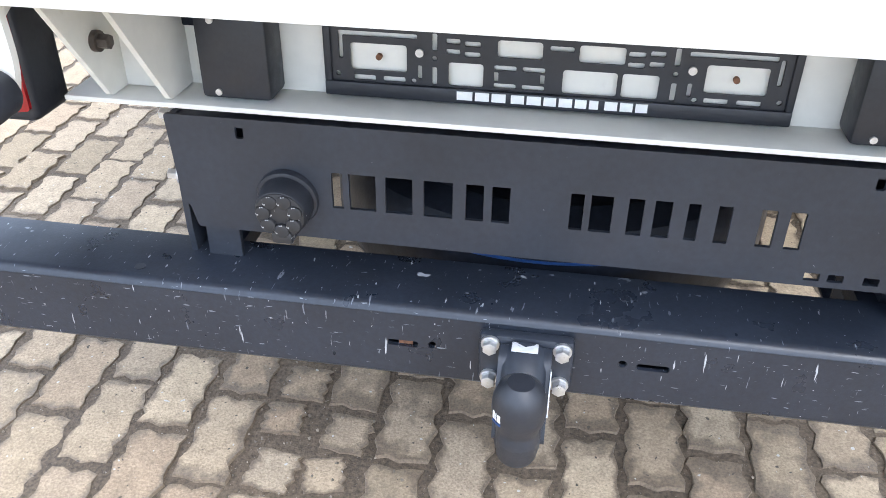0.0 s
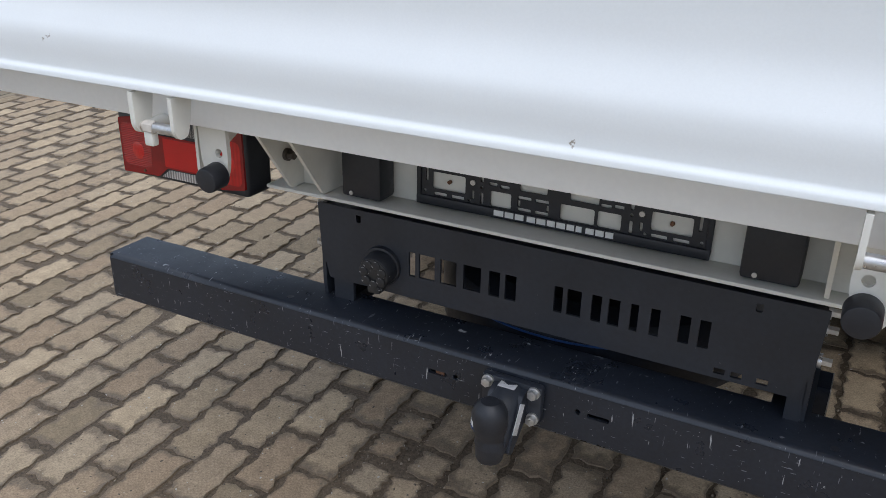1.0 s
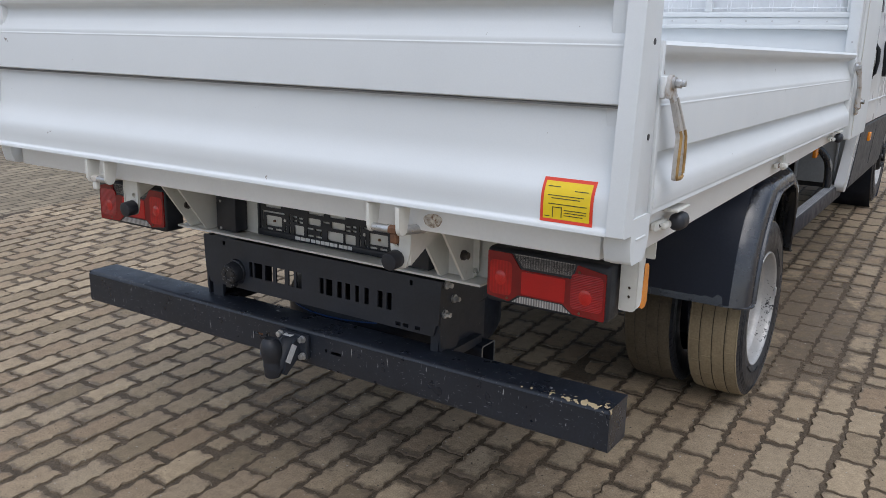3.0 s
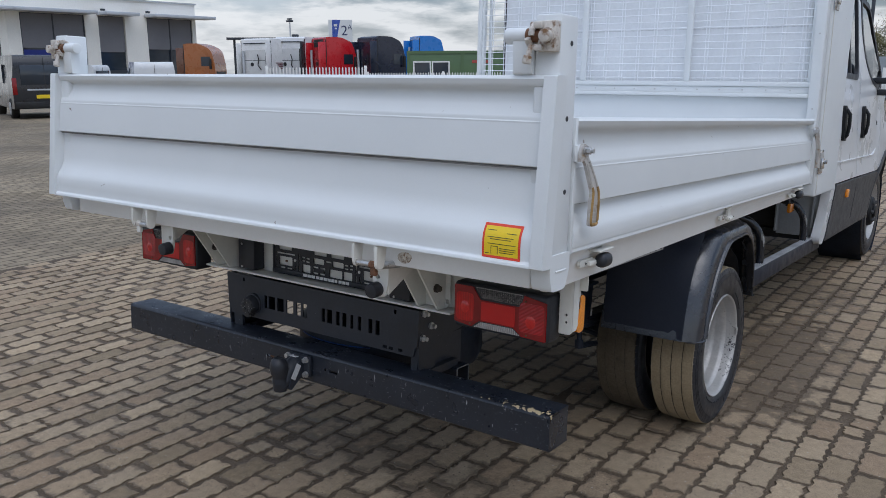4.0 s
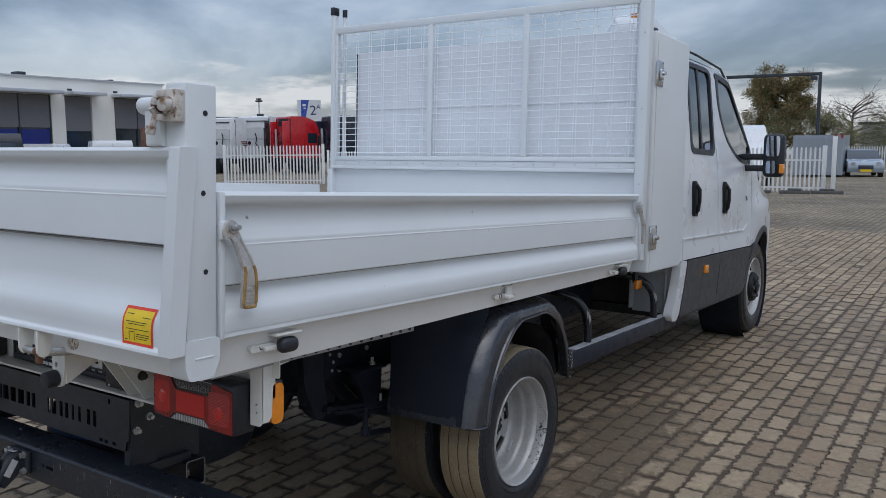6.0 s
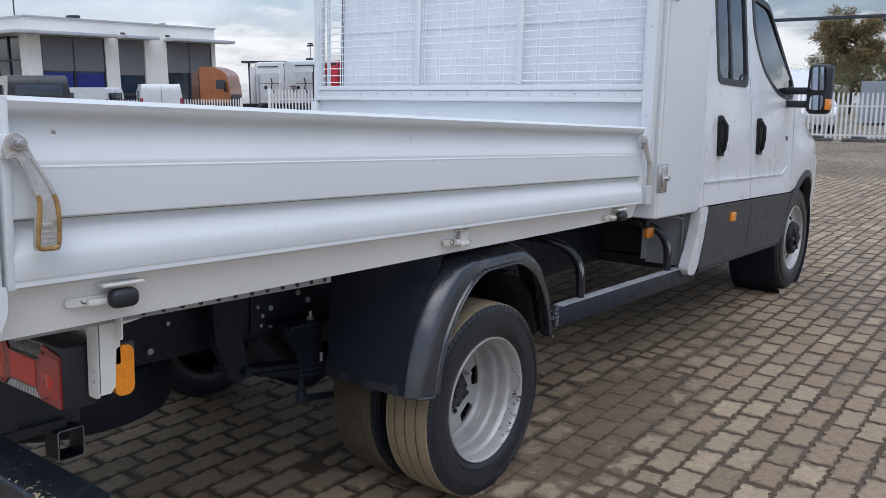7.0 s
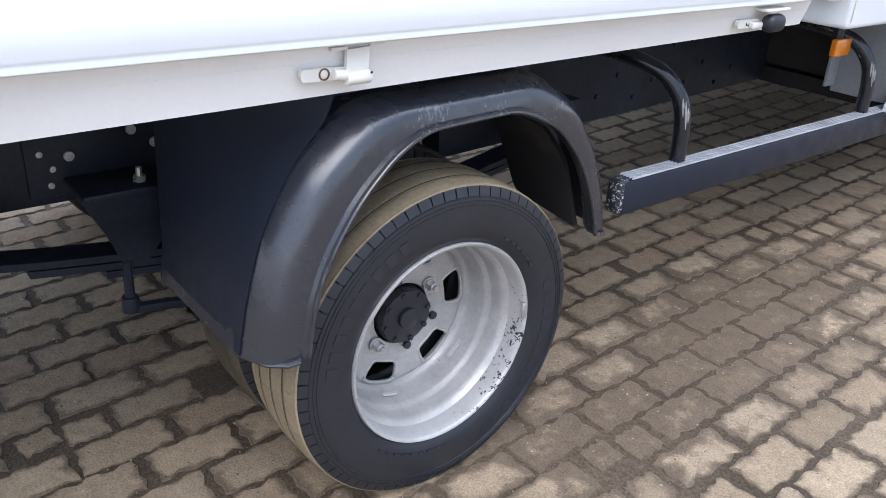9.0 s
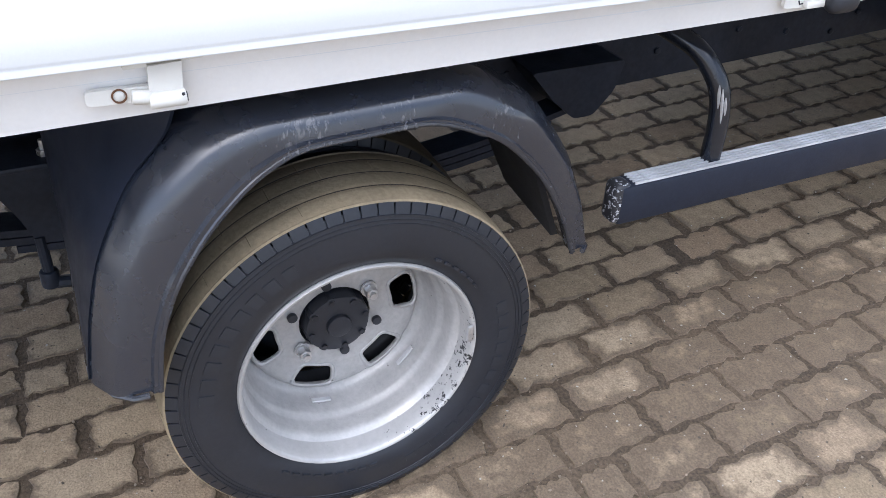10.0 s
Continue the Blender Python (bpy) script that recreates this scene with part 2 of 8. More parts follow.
def ribbed(name, base, axis, per_metre, rough, depth, tint=0.35):
    """Moulded lens with fine parallel ribs."""
    m = surface(name, base, rough, vary=0.12, vscale=22, grain=0.1, gscale=60, coat=0.4)
    nt = m.node_tree
    N, L = nt.nodes.new, nt.links.new
    p = nt.nodes["Principled BSDF"]
    old = p.inputs["Base Color"].links[0].from_socket
    tc = N("ShaderNodeTexCoord")
    w = N("ShaderNodeTexWave"); w.bands_direction = axis; w.inputs["Scale"].default_value = per_metre / 3.2
    L(tc.outputs["Object"], w.inputs["Vector"])
    b = N("ShaderNodeBump"); b.inputs["Strength"].default_value = depth; b.inputs["Distance"].default_value = 0.003
    L(w.outputs["Fac"], b.inputs["Height"]); L(b.outputs[0], p.inputs["Normal"])
    r = N("ShaderNodeMapRange"); r.inputs["To Min"].default_value = 1 - tint; r.inputs["To Max"].default_value = 1 + tint * 0.6
    L(w.outputs["Fac"], r.inputs["Value"])
    sc = N("ShaderNodeVectorMath"); sc.operation = "SCALE"
    L(old, sc.inputs[0]); L(r.outputs[0], sc.inputs["Scale"])
    L(sc.outputs[0], p.inputs["Base Color"])
    return m


def wing_plastic():
    """Black moulded plastic, dusty and scuffed with fine pale marks over its crown."""
    m = surface("scuffed_wing_plastic", (0.018, 0.022, 0.032), 0.24, vary=0.06, vscale=5, grain=0.1, gscale=140, bump=0.05, bscale=420, spec=1.0)
    nt = m.node_tree
    N, L = nt.nodes.new, nt.links.new
    p = nt.nodes["Principled BSDF"]
    old = p.inputs["Base Color"].links[0].from_socket
    tc = N("ShaderNodeTexCoord")
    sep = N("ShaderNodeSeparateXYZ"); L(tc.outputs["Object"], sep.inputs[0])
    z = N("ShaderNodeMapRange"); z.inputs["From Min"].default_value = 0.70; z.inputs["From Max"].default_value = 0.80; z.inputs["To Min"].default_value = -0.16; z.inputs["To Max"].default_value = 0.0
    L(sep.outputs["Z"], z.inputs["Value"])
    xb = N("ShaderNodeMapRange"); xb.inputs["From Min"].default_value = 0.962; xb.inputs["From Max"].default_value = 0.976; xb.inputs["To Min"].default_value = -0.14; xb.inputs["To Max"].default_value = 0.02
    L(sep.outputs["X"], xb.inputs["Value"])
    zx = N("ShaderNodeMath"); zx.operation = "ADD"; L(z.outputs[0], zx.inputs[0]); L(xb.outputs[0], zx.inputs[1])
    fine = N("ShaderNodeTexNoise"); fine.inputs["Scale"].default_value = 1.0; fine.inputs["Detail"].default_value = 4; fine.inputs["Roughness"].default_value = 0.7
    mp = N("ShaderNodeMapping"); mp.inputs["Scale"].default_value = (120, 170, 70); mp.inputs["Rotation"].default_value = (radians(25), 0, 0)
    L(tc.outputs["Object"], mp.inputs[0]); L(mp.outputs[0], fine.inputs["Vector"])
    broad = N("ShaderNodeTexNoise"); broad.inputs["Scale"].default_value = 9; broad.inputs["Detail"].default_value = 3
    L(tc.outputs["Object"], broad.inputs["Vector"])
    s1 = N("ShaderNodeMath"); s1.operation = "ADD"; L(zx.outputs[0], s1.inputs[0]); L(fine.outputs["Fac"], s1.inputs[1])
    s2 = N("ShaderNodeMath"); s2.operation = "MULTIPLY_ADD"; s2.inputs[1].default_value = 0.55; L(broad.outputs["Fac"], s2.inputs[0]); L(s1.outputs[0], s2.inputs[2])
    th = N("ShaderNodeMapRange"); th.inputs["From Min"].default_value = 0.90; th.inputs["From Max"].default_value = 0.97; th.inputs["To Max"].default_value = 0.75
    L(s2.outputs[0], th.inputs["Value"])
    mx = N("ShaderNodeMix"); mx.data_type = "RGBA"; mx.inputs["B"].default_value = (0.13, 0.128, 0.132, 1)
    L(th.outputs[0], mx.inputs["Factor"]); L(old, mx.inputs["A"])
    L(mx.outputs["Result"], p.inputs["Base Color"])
    return m


WHITE = surface("white_sheet_paint", (0.715, 0.738, 0.745), 0.56, vary=0.025, vscale=2.5, grain=0.012, gscale=300, spec=0.35, bump=0.03, bscale=500, specks=(0.30, 0.27, 0.24), speck_amount=0.0, sscale=26)
CREAM = surface("cream_chassis_paint", (0.70, 0.69, 0.64), 0.5, vary=0.05, vscale=4, grain=0.03, gscale=50, dirt=(0.40, 0.34, 0.26), dirt_amount=0.10, dscale=16, dirt_sharp=0.3, bump=0.05, bscale=160)
RAILPAINT = surface("cream_white_rail_paint", (0.80, 0.795, 0.775), 0.45, vary=0.03, vscale=3, grain=0.015, gscale=120, dirt=(0.55, 0.50, 0.43), dirt_amount=0.05, dscale=14, dirt_sharp=0.3, bump=0.04, bscale=200)
# strip under the rail: dirty grey, darkened to carry the shade there
UNDERGREY = surface("dirty_shaded_grey", (0.34, 0.34, 0.34), 0.6, vary=0.15, vscale=6, grain=0.08, gscale=90, dirt=(0.15, 0.13, 0.11), dirt_amount=0.2, dscale=12, dirt_sharp=0.3)
CABWHITE = surface("white_car_lacquer", (0.69, 0.71, 0.73), 0.32, vary=0.02, vscale=2, grain=0.01, gscale=40, coat=0.4)
WIRE = surface("galvanised_white_wire", (0.84, 0.86, 0.89), 0.45, vary=0.06, vscale=9, grain=0.05, gscale=90)
BLACK = surface("black_satin_paint", (0.019, 0.023, 0.032), 0.40, vary=0.2, vscale=6, grain=0.12, gscale=110, bump=0.05, bscale=220, specks=(0.34, 0.35, 0.36), speck_amount=0.02, sscale=130)
CHASSIS = surface("black_chassis_paint", (0.014, 0.018, 0.027), 0.45, vary=0.3, vscale=6, grain=0.2, gscale=80, dirt=(0.016, 0.016, 0.017), dirt_amount=0.12, dscale=7, dirt_sharp=0.3, bump=0.1, bscale=120, spec=0.2)
FENDER = surface("black_moulded_plastic", (0.0145, 0.019, 0.032), 0.42, vary=0.06, vscale=5, grain=0.1, gscale=140, bump=0.05, bscale=420, spec=0.3)
BUMPER = bumper_paint()
PLASTIC = surface("black_plastic", (0.016, 0.018, 0.024), 0.45, vary=0.12, vscale=12, grain=0.1, gscale=180, bump=0.06, bscale=380)
GREYPLASTIC = surface("dark_grey_cladding", (0.055, 0.056, 0.06), 0.55, vary=0.06, vscale=6, grain=0.06, gscale=200, bump=0.1, bscale=500)
RUBBER = surface("tyre_rubber", (0.0165, 0.019, 0.025), 0.40, vary=0.14, vscale=9, grain=0.1, gscale=120, bump=0.06, bscale=260, spec=0.5)
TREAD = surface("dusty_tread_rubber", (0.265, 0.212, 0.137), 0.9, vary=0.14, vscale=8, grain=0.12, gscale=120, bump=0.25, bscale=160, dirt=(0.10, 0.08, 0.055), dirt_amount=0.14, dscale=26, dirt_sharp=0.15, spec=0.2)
# inner tyre tread, with the shade between wheel and bed put into its colour
TREADSHADE = surface("shade_dark_tread_rubber", (0.085, 0.069, 0.048), 0.85, vary=0.2, vscale=8, grain=0.15, gscale=120, bump=0.25, bscale=160, dirt=(0.05, 0.042, 0.032), dirt_amount=0.3, dscale=22, dirt_sharp=0.15, spec=0.2)
TREADDARK = surface("worn_tread_rubber", (0.055, 0.047, 0.037), 0.8, vary=0.2, vscale=9, grain=0.15, gscale=120, bump=0.2, bscale=160)
SILVER = surface("silver_wheel_paint", (0.42, 0.412, 0.40), 0.42, metal=0.3, vary=0.12, vscale=16, grain=0.08, gscale=110, specks=(0.06, 0.06, 0.06), speck_amount=0.02, sscale=60, bump=0.10, bscale=140)
RIMFLANGE = chipped_rim()
STEEL = surface("zinc_plated_steel", (0.55, 0.55, 0.55), 0.35, metal=0.8, vary=0.12, vscale=30, grain=0.1, gscale=160, dirt=(0.25, 0.15, 0.08), dirt_amount=0.15, dscale=40)
RUSTEDGE = surface("rust_stained_paint", (0.62, 0.57, 0.49), 0.6, vary=0.15, vscale=40, grain=0.1, gscale=200, dirt=(0.17, 0.085, 0.04), dirt_amount=0.62, dscale=120, dirt_sharp=0.2)
RUST = surface("rusty_steel", (0.15, 0.07, 0.035), 0.8, vary=0.3, vscale=40, grain=0.2, gscale=200, bump=0.2, bscale=200)
LEVEREDGE = surface("rusted_grip_edge", (0.36, 0.22, 0.075), 0.5, metal=0.2, vary=0.3, vscale=30, grain=0.15, gscale=160, dirt=(0.16, 0.075, 0.025), dirt_amount=0.3, dscale=40, dirt_sharp=0.2)
CLASP = surface("stained_casting", (0.56, 0.52, 0.47), 0.5, vary=0.15, vscale=22, grain=0.08, gscale=140, dirt=(0.20, 0.11, 0.05), dirt_amount=0.42, dscale=34, dirt_sharp=0.12)
DARKBOLT = surface("oily_bolt", (0.07, 0.058, 0.05), 0.5, metal=0.3, vary=0.3, vscale=40, grain=0.2, gscale=200)
# dark strip colour that draws the shade in the seam under a board's lip
SEAMSHADE = surface("seam_shade", (0.22, 0.22, 0.22), 0.8, vary=0.3, vscale=8)
LEVER = surface("cast_steel_lever", (0.52, 0.50, 0.48), 0.4, metal=0.4, vary=0.15, vscale=22, grain=0.08, gscale=140, dirt=(0.30, 0.17, 0.05), dirt_amount=0.40, dscale=26, dirt_sharp=0.2)
RED = surface("red_lamp_lens", (0.24, 0.003, 0.005), 0.10, vary=0.16, vscale=14, grain=0.04, gscale=120, coat=0.4, bump=0.05, bscale=60)
REDBRIGHT = surface("bright_red_reflector", (0.56, 0.008, 0.008), 0.14, vary=0.06, vscale=20, grain=0.05, gscale=300, coat=0.4, bump=0.12, bscale=400)
# glowing spots in the lenses, painted as a brighter red
REDGLOW = surface("red_hot_spot", (0.62, 0.012, 0.010), 0.10, vary=0.1, vscale=60, grain=0.1, gscale=300, coat=0.6, bump=0.1, bscale=300)
CLEARLENS = ribbed("ribbed_clear_lens", (0.46, 0.44, 0.43), "X", 150, 0.10, 0.7, 0.5)
AMBER = surface("amber_lens", (0.85, 0.27, 0.012), 0.16, vary=0.10, vscale=40, grain=0.1, gscale=200, coat=0.5, bump=0.2, bscale=260)
YELLOW = surface("yellow_sticker_film", (0.82, 0.58, 0.015), 0.4, vary=0.04, vscale=20, grain=0.02, gscale=150)
REDFILM = surface("red_sticker_film", (0.72, 0.05, 0.02), 0.4, vary=0.04, vscale=20, grain=0.02, gscale=150)
INK = surface("printed_ink", (0.05, 0.045, 0.02), 0.5, vary=0.1, vscale=60)
WHITEINK = surface("printed_white", (0.78, 0.78, 0.76), 0.5, vary=0.03, vscale=60)
GREYFILM = surface("silver_foil_label", (0.68, 0.69, 0.71), 0.35, metal=0.2, vary=0.1, vscale=60)
BLUEFILM = surface("blue_marking", (0.006, 0.045, 0.17), 0.5, vary=0.1, vscale=60)
GLASS = clear_glass("window_glass", (0.42, 0.46, 0.48), 0.015, 0.72)
MIRROR = surface("mirror_glass", (0.86, 0.88, 0.9), 0.02, metal=1.0, vary=0.01, grain=0.0, rough_vary=0.005)
REDRIB = ribbed("ribbed_red_dome", (0.40, 0.005, 0.006), "Z", 260, 0.12, 0.25, 0.18)
REDDOME = ribbed("smooth_red_dome", (0.50, 0.007, 0.007), "X", 120, 0.14, 0.2, 0.12)
WING = wing_plastic()
INTERIOR = surface("dark_cab_interior", (0.02, 0.02, 0.022), 0.8, vary=0.15, vscale=9)
CHROME = surface("polished_lock_plate", (0.62, 0.62, 0.63), 0.18, metal=1.0, vary=0.08, vscale=30, grain=0.04, gscale=120)


# ---- mesh helpers ----
class Mesh:
    """A bmesh with a few solid-building strokes."""

    def __init__(self):
        self.bm = bmesh.new()

    def box(self, x0, x1, y0, y1, z0, z1, bevel=0.0, seg=2, m=None):
        r = bmesh.ops.create_cube(self.bm, size=1)
        vs = r["verts"]
        t = Matrix.Translation(((x0 + x1) / 2, (y0 + y1) / 2, (z0 + z1) / 2)) @ Matrix.Diagonal((x1 - x0, y1 - y0, z1 - z0, 1))
        bmesh.ops.transform(self.bm, matrix=(m @ t) if m else t, verts=vs)
        if bevel:
            es = list({e for v in vs for e in v.link_edges})
            bmesh.ops.bevel(self.bm, geom=es, offset=bevel, segments=seg, affect="EDGES", profile=0.5)
        return self

    def cyl(self, a, b, r, seg=20, r2=None, bevel=0.0):
        a, b = Vector(a), Vector(b)
        q = (b - a).to_track_quat("Z", "Y").to_matrix().to_4x4()
        res = bmesh.ops.create_cone(self.bm, cap_ends=True, segments=seg, radius1=r, radius2=r if r2 is None else r2, depth=(b - a).length,
                                    matrix=Matrix.Translation((a + b) / 2) @ q)
        if bevel:
            es = [e for e in {e for v in res["verts"] for e in v.link_edges} if any(len(f.verts) > 4 for f in e.link_faces)]
            bmesh.ops.bevel(self.bm, geom=es, offset=bevel, segments=2, affect="EDGES", profile=0.5)
        return self

    def tube(self, pts, r, seg=10, closed=False):
        pts = [Vector(p) for p in pts]
        n, rings = len(pts), []
        up = Vector((0.13, 0.31, 0.94))
        for i, p in enumerate(pts):
            d = (pts[min(i + 1, n - 1)] - pts[max(i - 1, 0)]).normalized()
            s = d.cross(up)
            s = s.normalized() if s.length > 1e-4 else Vector((1, 0, 0))
            u = s.cross(d).normalized()
            rr = r[i] if isinstance(r, (list, tuple)) else r
            rings.append([self.bm.verts.new(p + rr * (math.cos(2 * math.pi * k / seg) * s + math.sin(2 * math.pi * k / seg) * u)) for k in range(seg)])
        for i in range(n - 1):
            for k in range(seg):
                self.bm.faces.new((rings[i][k], rings[i][(k + 1) % seg], rings[i + 1][(k + 1) % seg], rings[i + 1][k]))
        self.bm.faces.new(rings[0][::-1]); self.bm.faces.new(rings[-1])
        return self

    def sweep(self, profile, place, stations):
        """A closed 2D profile carried through stations; place(u, v, s) gives the point."""
        rings = [[self.bm.verts.new(place(u, v, s)) for u, v in profile] for s in stations]
        n = len(profile)
        for a, b in zip(rings, rings[1:]):
            for k in range(n):
                self.bm.faces.new((a[k], a[(k + 1) % n], b[(k + 1) % n], b[k]))
        self.bm.faces.new(rings[0][::-1]); self.bm.faces.new(rings[-1])
        return self

    def lathe(self, profile, centre, seg=64, wobble=None, angles=None):
        """Revolves (radius, x) pairs about an axis along x through centre."""
        cx, cy, cz = centre
        rings = []
        seg = len(angles) if angles else seg
        for k in range(seg):
            a = angles[k] if angles else 2 * math.pi * k / seg
            ring = []
            for i, (r, x) in enumerate(profile):
                rr = r + (wobble(i, k) if wobble else 0)
                ring.append(self.bm.verts.new((cx + x, cy + rr * math.cos(a), cz + rr * math.sin(a))))
            rings.append(ring)
        for k in range(seg):
            a, b = rings[k], rings[(k + 1) % seg]
            for i in range(len(profile) - 1):
                self.bm.faces.new((a[i], a[i + 1], b[i + 1], b[i]))
        return self

    def sheet(self, outline, holes, place, thick, fill=0.0):
        """A flat outline with holes, given depth; place(u, v, w) puts it in space, w runs over the thickness."""
        verts, edges = [], []
        for loop in [outline] + list(holes):
            s = len(verts)
            verts += [Vector(p) for p in loop]
            edges += [(s + i, s + (i + 1) % len(loop)) for i in range(len(loop))]
        if fill:
            us, vs = [p[0] for p in outline], [p[1] for p in outline]
            for i in range(1, int((max(us) - min(us)) / fill)):
                for j in range(1, int((max(vs) - min(vs)) / fill)):
                    p = (min(us) + i * fill, min(vs) + j * fill)
                    if inside(p, outline) and not any(inside(p, h) for h in holes):
                        verts.append(Vector(p))
        co, _, tris, *_ = delaunay(verts, edges, [], 1, 1e-6)
        keep = []
        for t in tris:
            c = ((co[t[0]][0] + co[t[1]][0] + co[t[2]][0]) / 3, (co[t[0]][1] + co[t[1]][1] + co[t[2]][1]) / 3)
            if inside(c, outline) and not any(inside(c, h) for h in holes):
                keep.append(t)
        used = sorted({i for t in keep for i in t})
        top = {i: self.bm.verts.new(place(co[i][0], co[i][1], 0.0)) for i in used}
        bot = {i: self.bm.verts.new(place(co[i][0], co[i][1], thick)) for i in used}
        count = collections.Counter()
        for t in keep:
            self.bm.faces.new([top[i] for i in t]); self.bm.faces.new([bot[i] for i in reversed(t)])
            for a, b in ((t[0], t[1]), (t[1], t[2]), (t[2], t[0])):
                count[(a, b)] += 1
        for (a, b) in list(count):
            if (b, a) not in count:
                self.bm.faces.new((top[b], top[a], bot[a], bot[b]))
        return self


def inside(p, poly):
    x, y, c = p[0], p[1], False
    for i in range(len(poly)):
        (x1, y1), (x2, y2) = poly[i][:2], poly[i - 1][:2]
        if (y1 > y) != (y2 > y) and x < (x2 - x1) * (y - y1) / (y2 - y1) + x1:
            c = not c
    return c


def rounded(pts, r, n=4, closed=True):
    """Rounds the corners of a polyline; r is one radius or one for each corner."""
    out, m = [], len(pts)
    for i in range(m):
        p = Vector(pts[i])
        rr = r[i] if isinstance(r, (list, tuple)) else r
        if (not closed and i in (0, m - 1)) or rr <= 0:
            out.append(tuple(p)); continue
        a, b = Vector(pts[i - 1]) - p, Vector(pts[(i + 1) % m]) - p
        d = min(rr, a.length * 0.45, b.length * 0.45)
        s, e = p + a.normalized() * d, p + b.normalized() * d
        for k in range(n + 1):
            t = k / n
            out.append(tuple((1 - t) ** 2 * s + 2 * t * (1 - t) * p + t * t * e))
    return out


def rect(u0, u1, v0, v1, r=0.0, n=3):
    pts = [(u0, v0), (u1, v0), (u1, v1), (u0, v1)]
    return rounded(pts, r, n) if r else pts


def ring2d(r, n, cx=0, cy=0):
    return [(cx + r * math.cos(2 * math.pi * k / n), cy + r * math.sin(2 * math.pi * k / n)) for k in range(n)]


def part(name, mesh, material, parent=None, label="", smooth=35, kind="", category=""):
    """Links a built mesh as one object under a thing or a part."""
    bm = mesh.bm
    bmesh.ops.recalc_face_normals(bm, faces=bm.faces)
    data = bpy.data.meshes.new(name)
    bm.to_mesh(data)
    bm.free()
    data.materials.append(material)
    if smooth:
        data.shade_smooth()
        data.set_sharp_from_angle(angle=radians(smooth))
    ob = new(name, data)
    if parent is not None:
        ob.parent = parent
        ob.matrix_parent_inverse = Matrix.Identity(4)
    return tagged(ob, label, category, "", kind)


def clone(ob, parent, m, name=None):
    """Another object on the same mesh, with its sub-parts."""
    c = ob.copy()
    scene.collection.objects.link(c)
    c.parent = parent
    c.matrix_parent_inverse = Matrix.Identity(4)
    c.matrix_basis = m @ ob.matrix_basis
    for ch in ob.children:
        clone(ch, c, Matrix.Identity(4))
    return c


def thing(name, label, category, m=None, group=""):
    ob = new(name)
    if m is not None:
        ob.matrix_world = m
    return tagged(ob, label, category, group)


def text_part(name, body, size, m, material, parent, label=""):
    cu = bpy.data.curves.new(name, "FONT")
    cu.body, cu.size, cu.extrude, cu.align_x, cu.align_y = body, size, 0.004, "CENTER", "CENTER"
    cu.materials.append(material)
    ob = new(name, cu)
    ob.parent = parent
    ob.matrix_parent_inverse = Matrix.Identity(4)
    ob.matrix_basis = m
    return tagged(ob, label)

# ---- the tipper truck ----
# It is built level; unladen it stands nose-down by PITCH about its rear axle.
PITCH, AXLE = 2.75, Vector((0, 2.235, 0.335))
TRUCK_POSE = Matrix.Translation(AXLE) @ pose(0, 0, 0, -PITCH) @ Matrix.Translation(-AXLE)
truck = thing("tipper_truck", "white double-cab tipper truck with dropside bed on block paving", "truck", TRUCK_POSE)


def repeat(name, mesh, places, material, parent, label="", smooth=35):
    """The same small piece at several places, each an object of its own on one mesh."""
    first = part(name, mesh, material, parent, label, smooth)
    for i, p in enumerate(places):
        ob = first
        if i:
            ob = first.copy()
            scene.collection.objects.link(ob)
        ob.matrix_basis = p if isinstance(p, Matrix) else Matrix.Translation(p)
    return first


def level(x, y, z):
    """A place of the yard, in the truck's own axes."""
    return TRUCK_POSE.inverted() @ Vector((x, y, z))


# tailgate: ribbed hollow board that leans a little outward at its foot
def board_profile(z0, z1, lean, groove, crease, ridge, thick, run=0.06, lip=0.022):
    """Outer skin from the foot up, then the plain inner skin down. (out, z): out is away from the bed."""
    foot = [(0.004, z0), (lip, z0 + 0.003), (lip - 0.001, z0 + 0.012), (0.013 if lip > 0.02 else 0.015, z0 + 0.016)]
    skin = foot + [(0.017, ridge - 0.012), (0.016, ridge + 0.012), (-0.010, ridge + run), (-0.013, groove - 0.007), (-0.014, groove - 0.002), (0.0095, groove + 0.003),
                   (0.0060, crease - 0.004), (0.0068, crease), (0.0048, crease + 0.002), (0.0046, crease + 0.010), (-0.015, crease + 0.048), (-0.018, z1 - 0.034), (0.008, z1 - 0.025), (0.014, z1 - 0.008)]
    pts = rounded(skin, [0, 0.002, 0.003, 0.004, 0.04, 0.04, 0.04, 0.002, 0.002, 0.0025, 0.001, 0.001, 0.001, 0.012, 0.03, 0.010, 0.010, 0.006], 4, closed=False)
    pts += [(0.006, z1), (-thick, z1), (-thick, z0)]
    return [(o - lean * (z - z0), z) for o, z in pts]


TG_Y, TG0, TG1 = 0.540, 0.922, 1.367
tailgate = part("tailgate", Mesh().sweep(board_profile(TG0, TG1, 0.07, 1.157, 1.262, 0.985, 0.032), lambda o, z, s: (s, TG_Y - o, z), (-1.012, 1.004)), WHITE, truck, "white ribbed sheet-metal tailgate, closed")
part("board_seam", Mesh().box(-1.010, 1.002, TG_Y + 0.016, TG_Y + 0.0335, 1.1525, 1.1562), SEAMSHADE, tailgate, "dark strip for the shade in the seam under the lip")
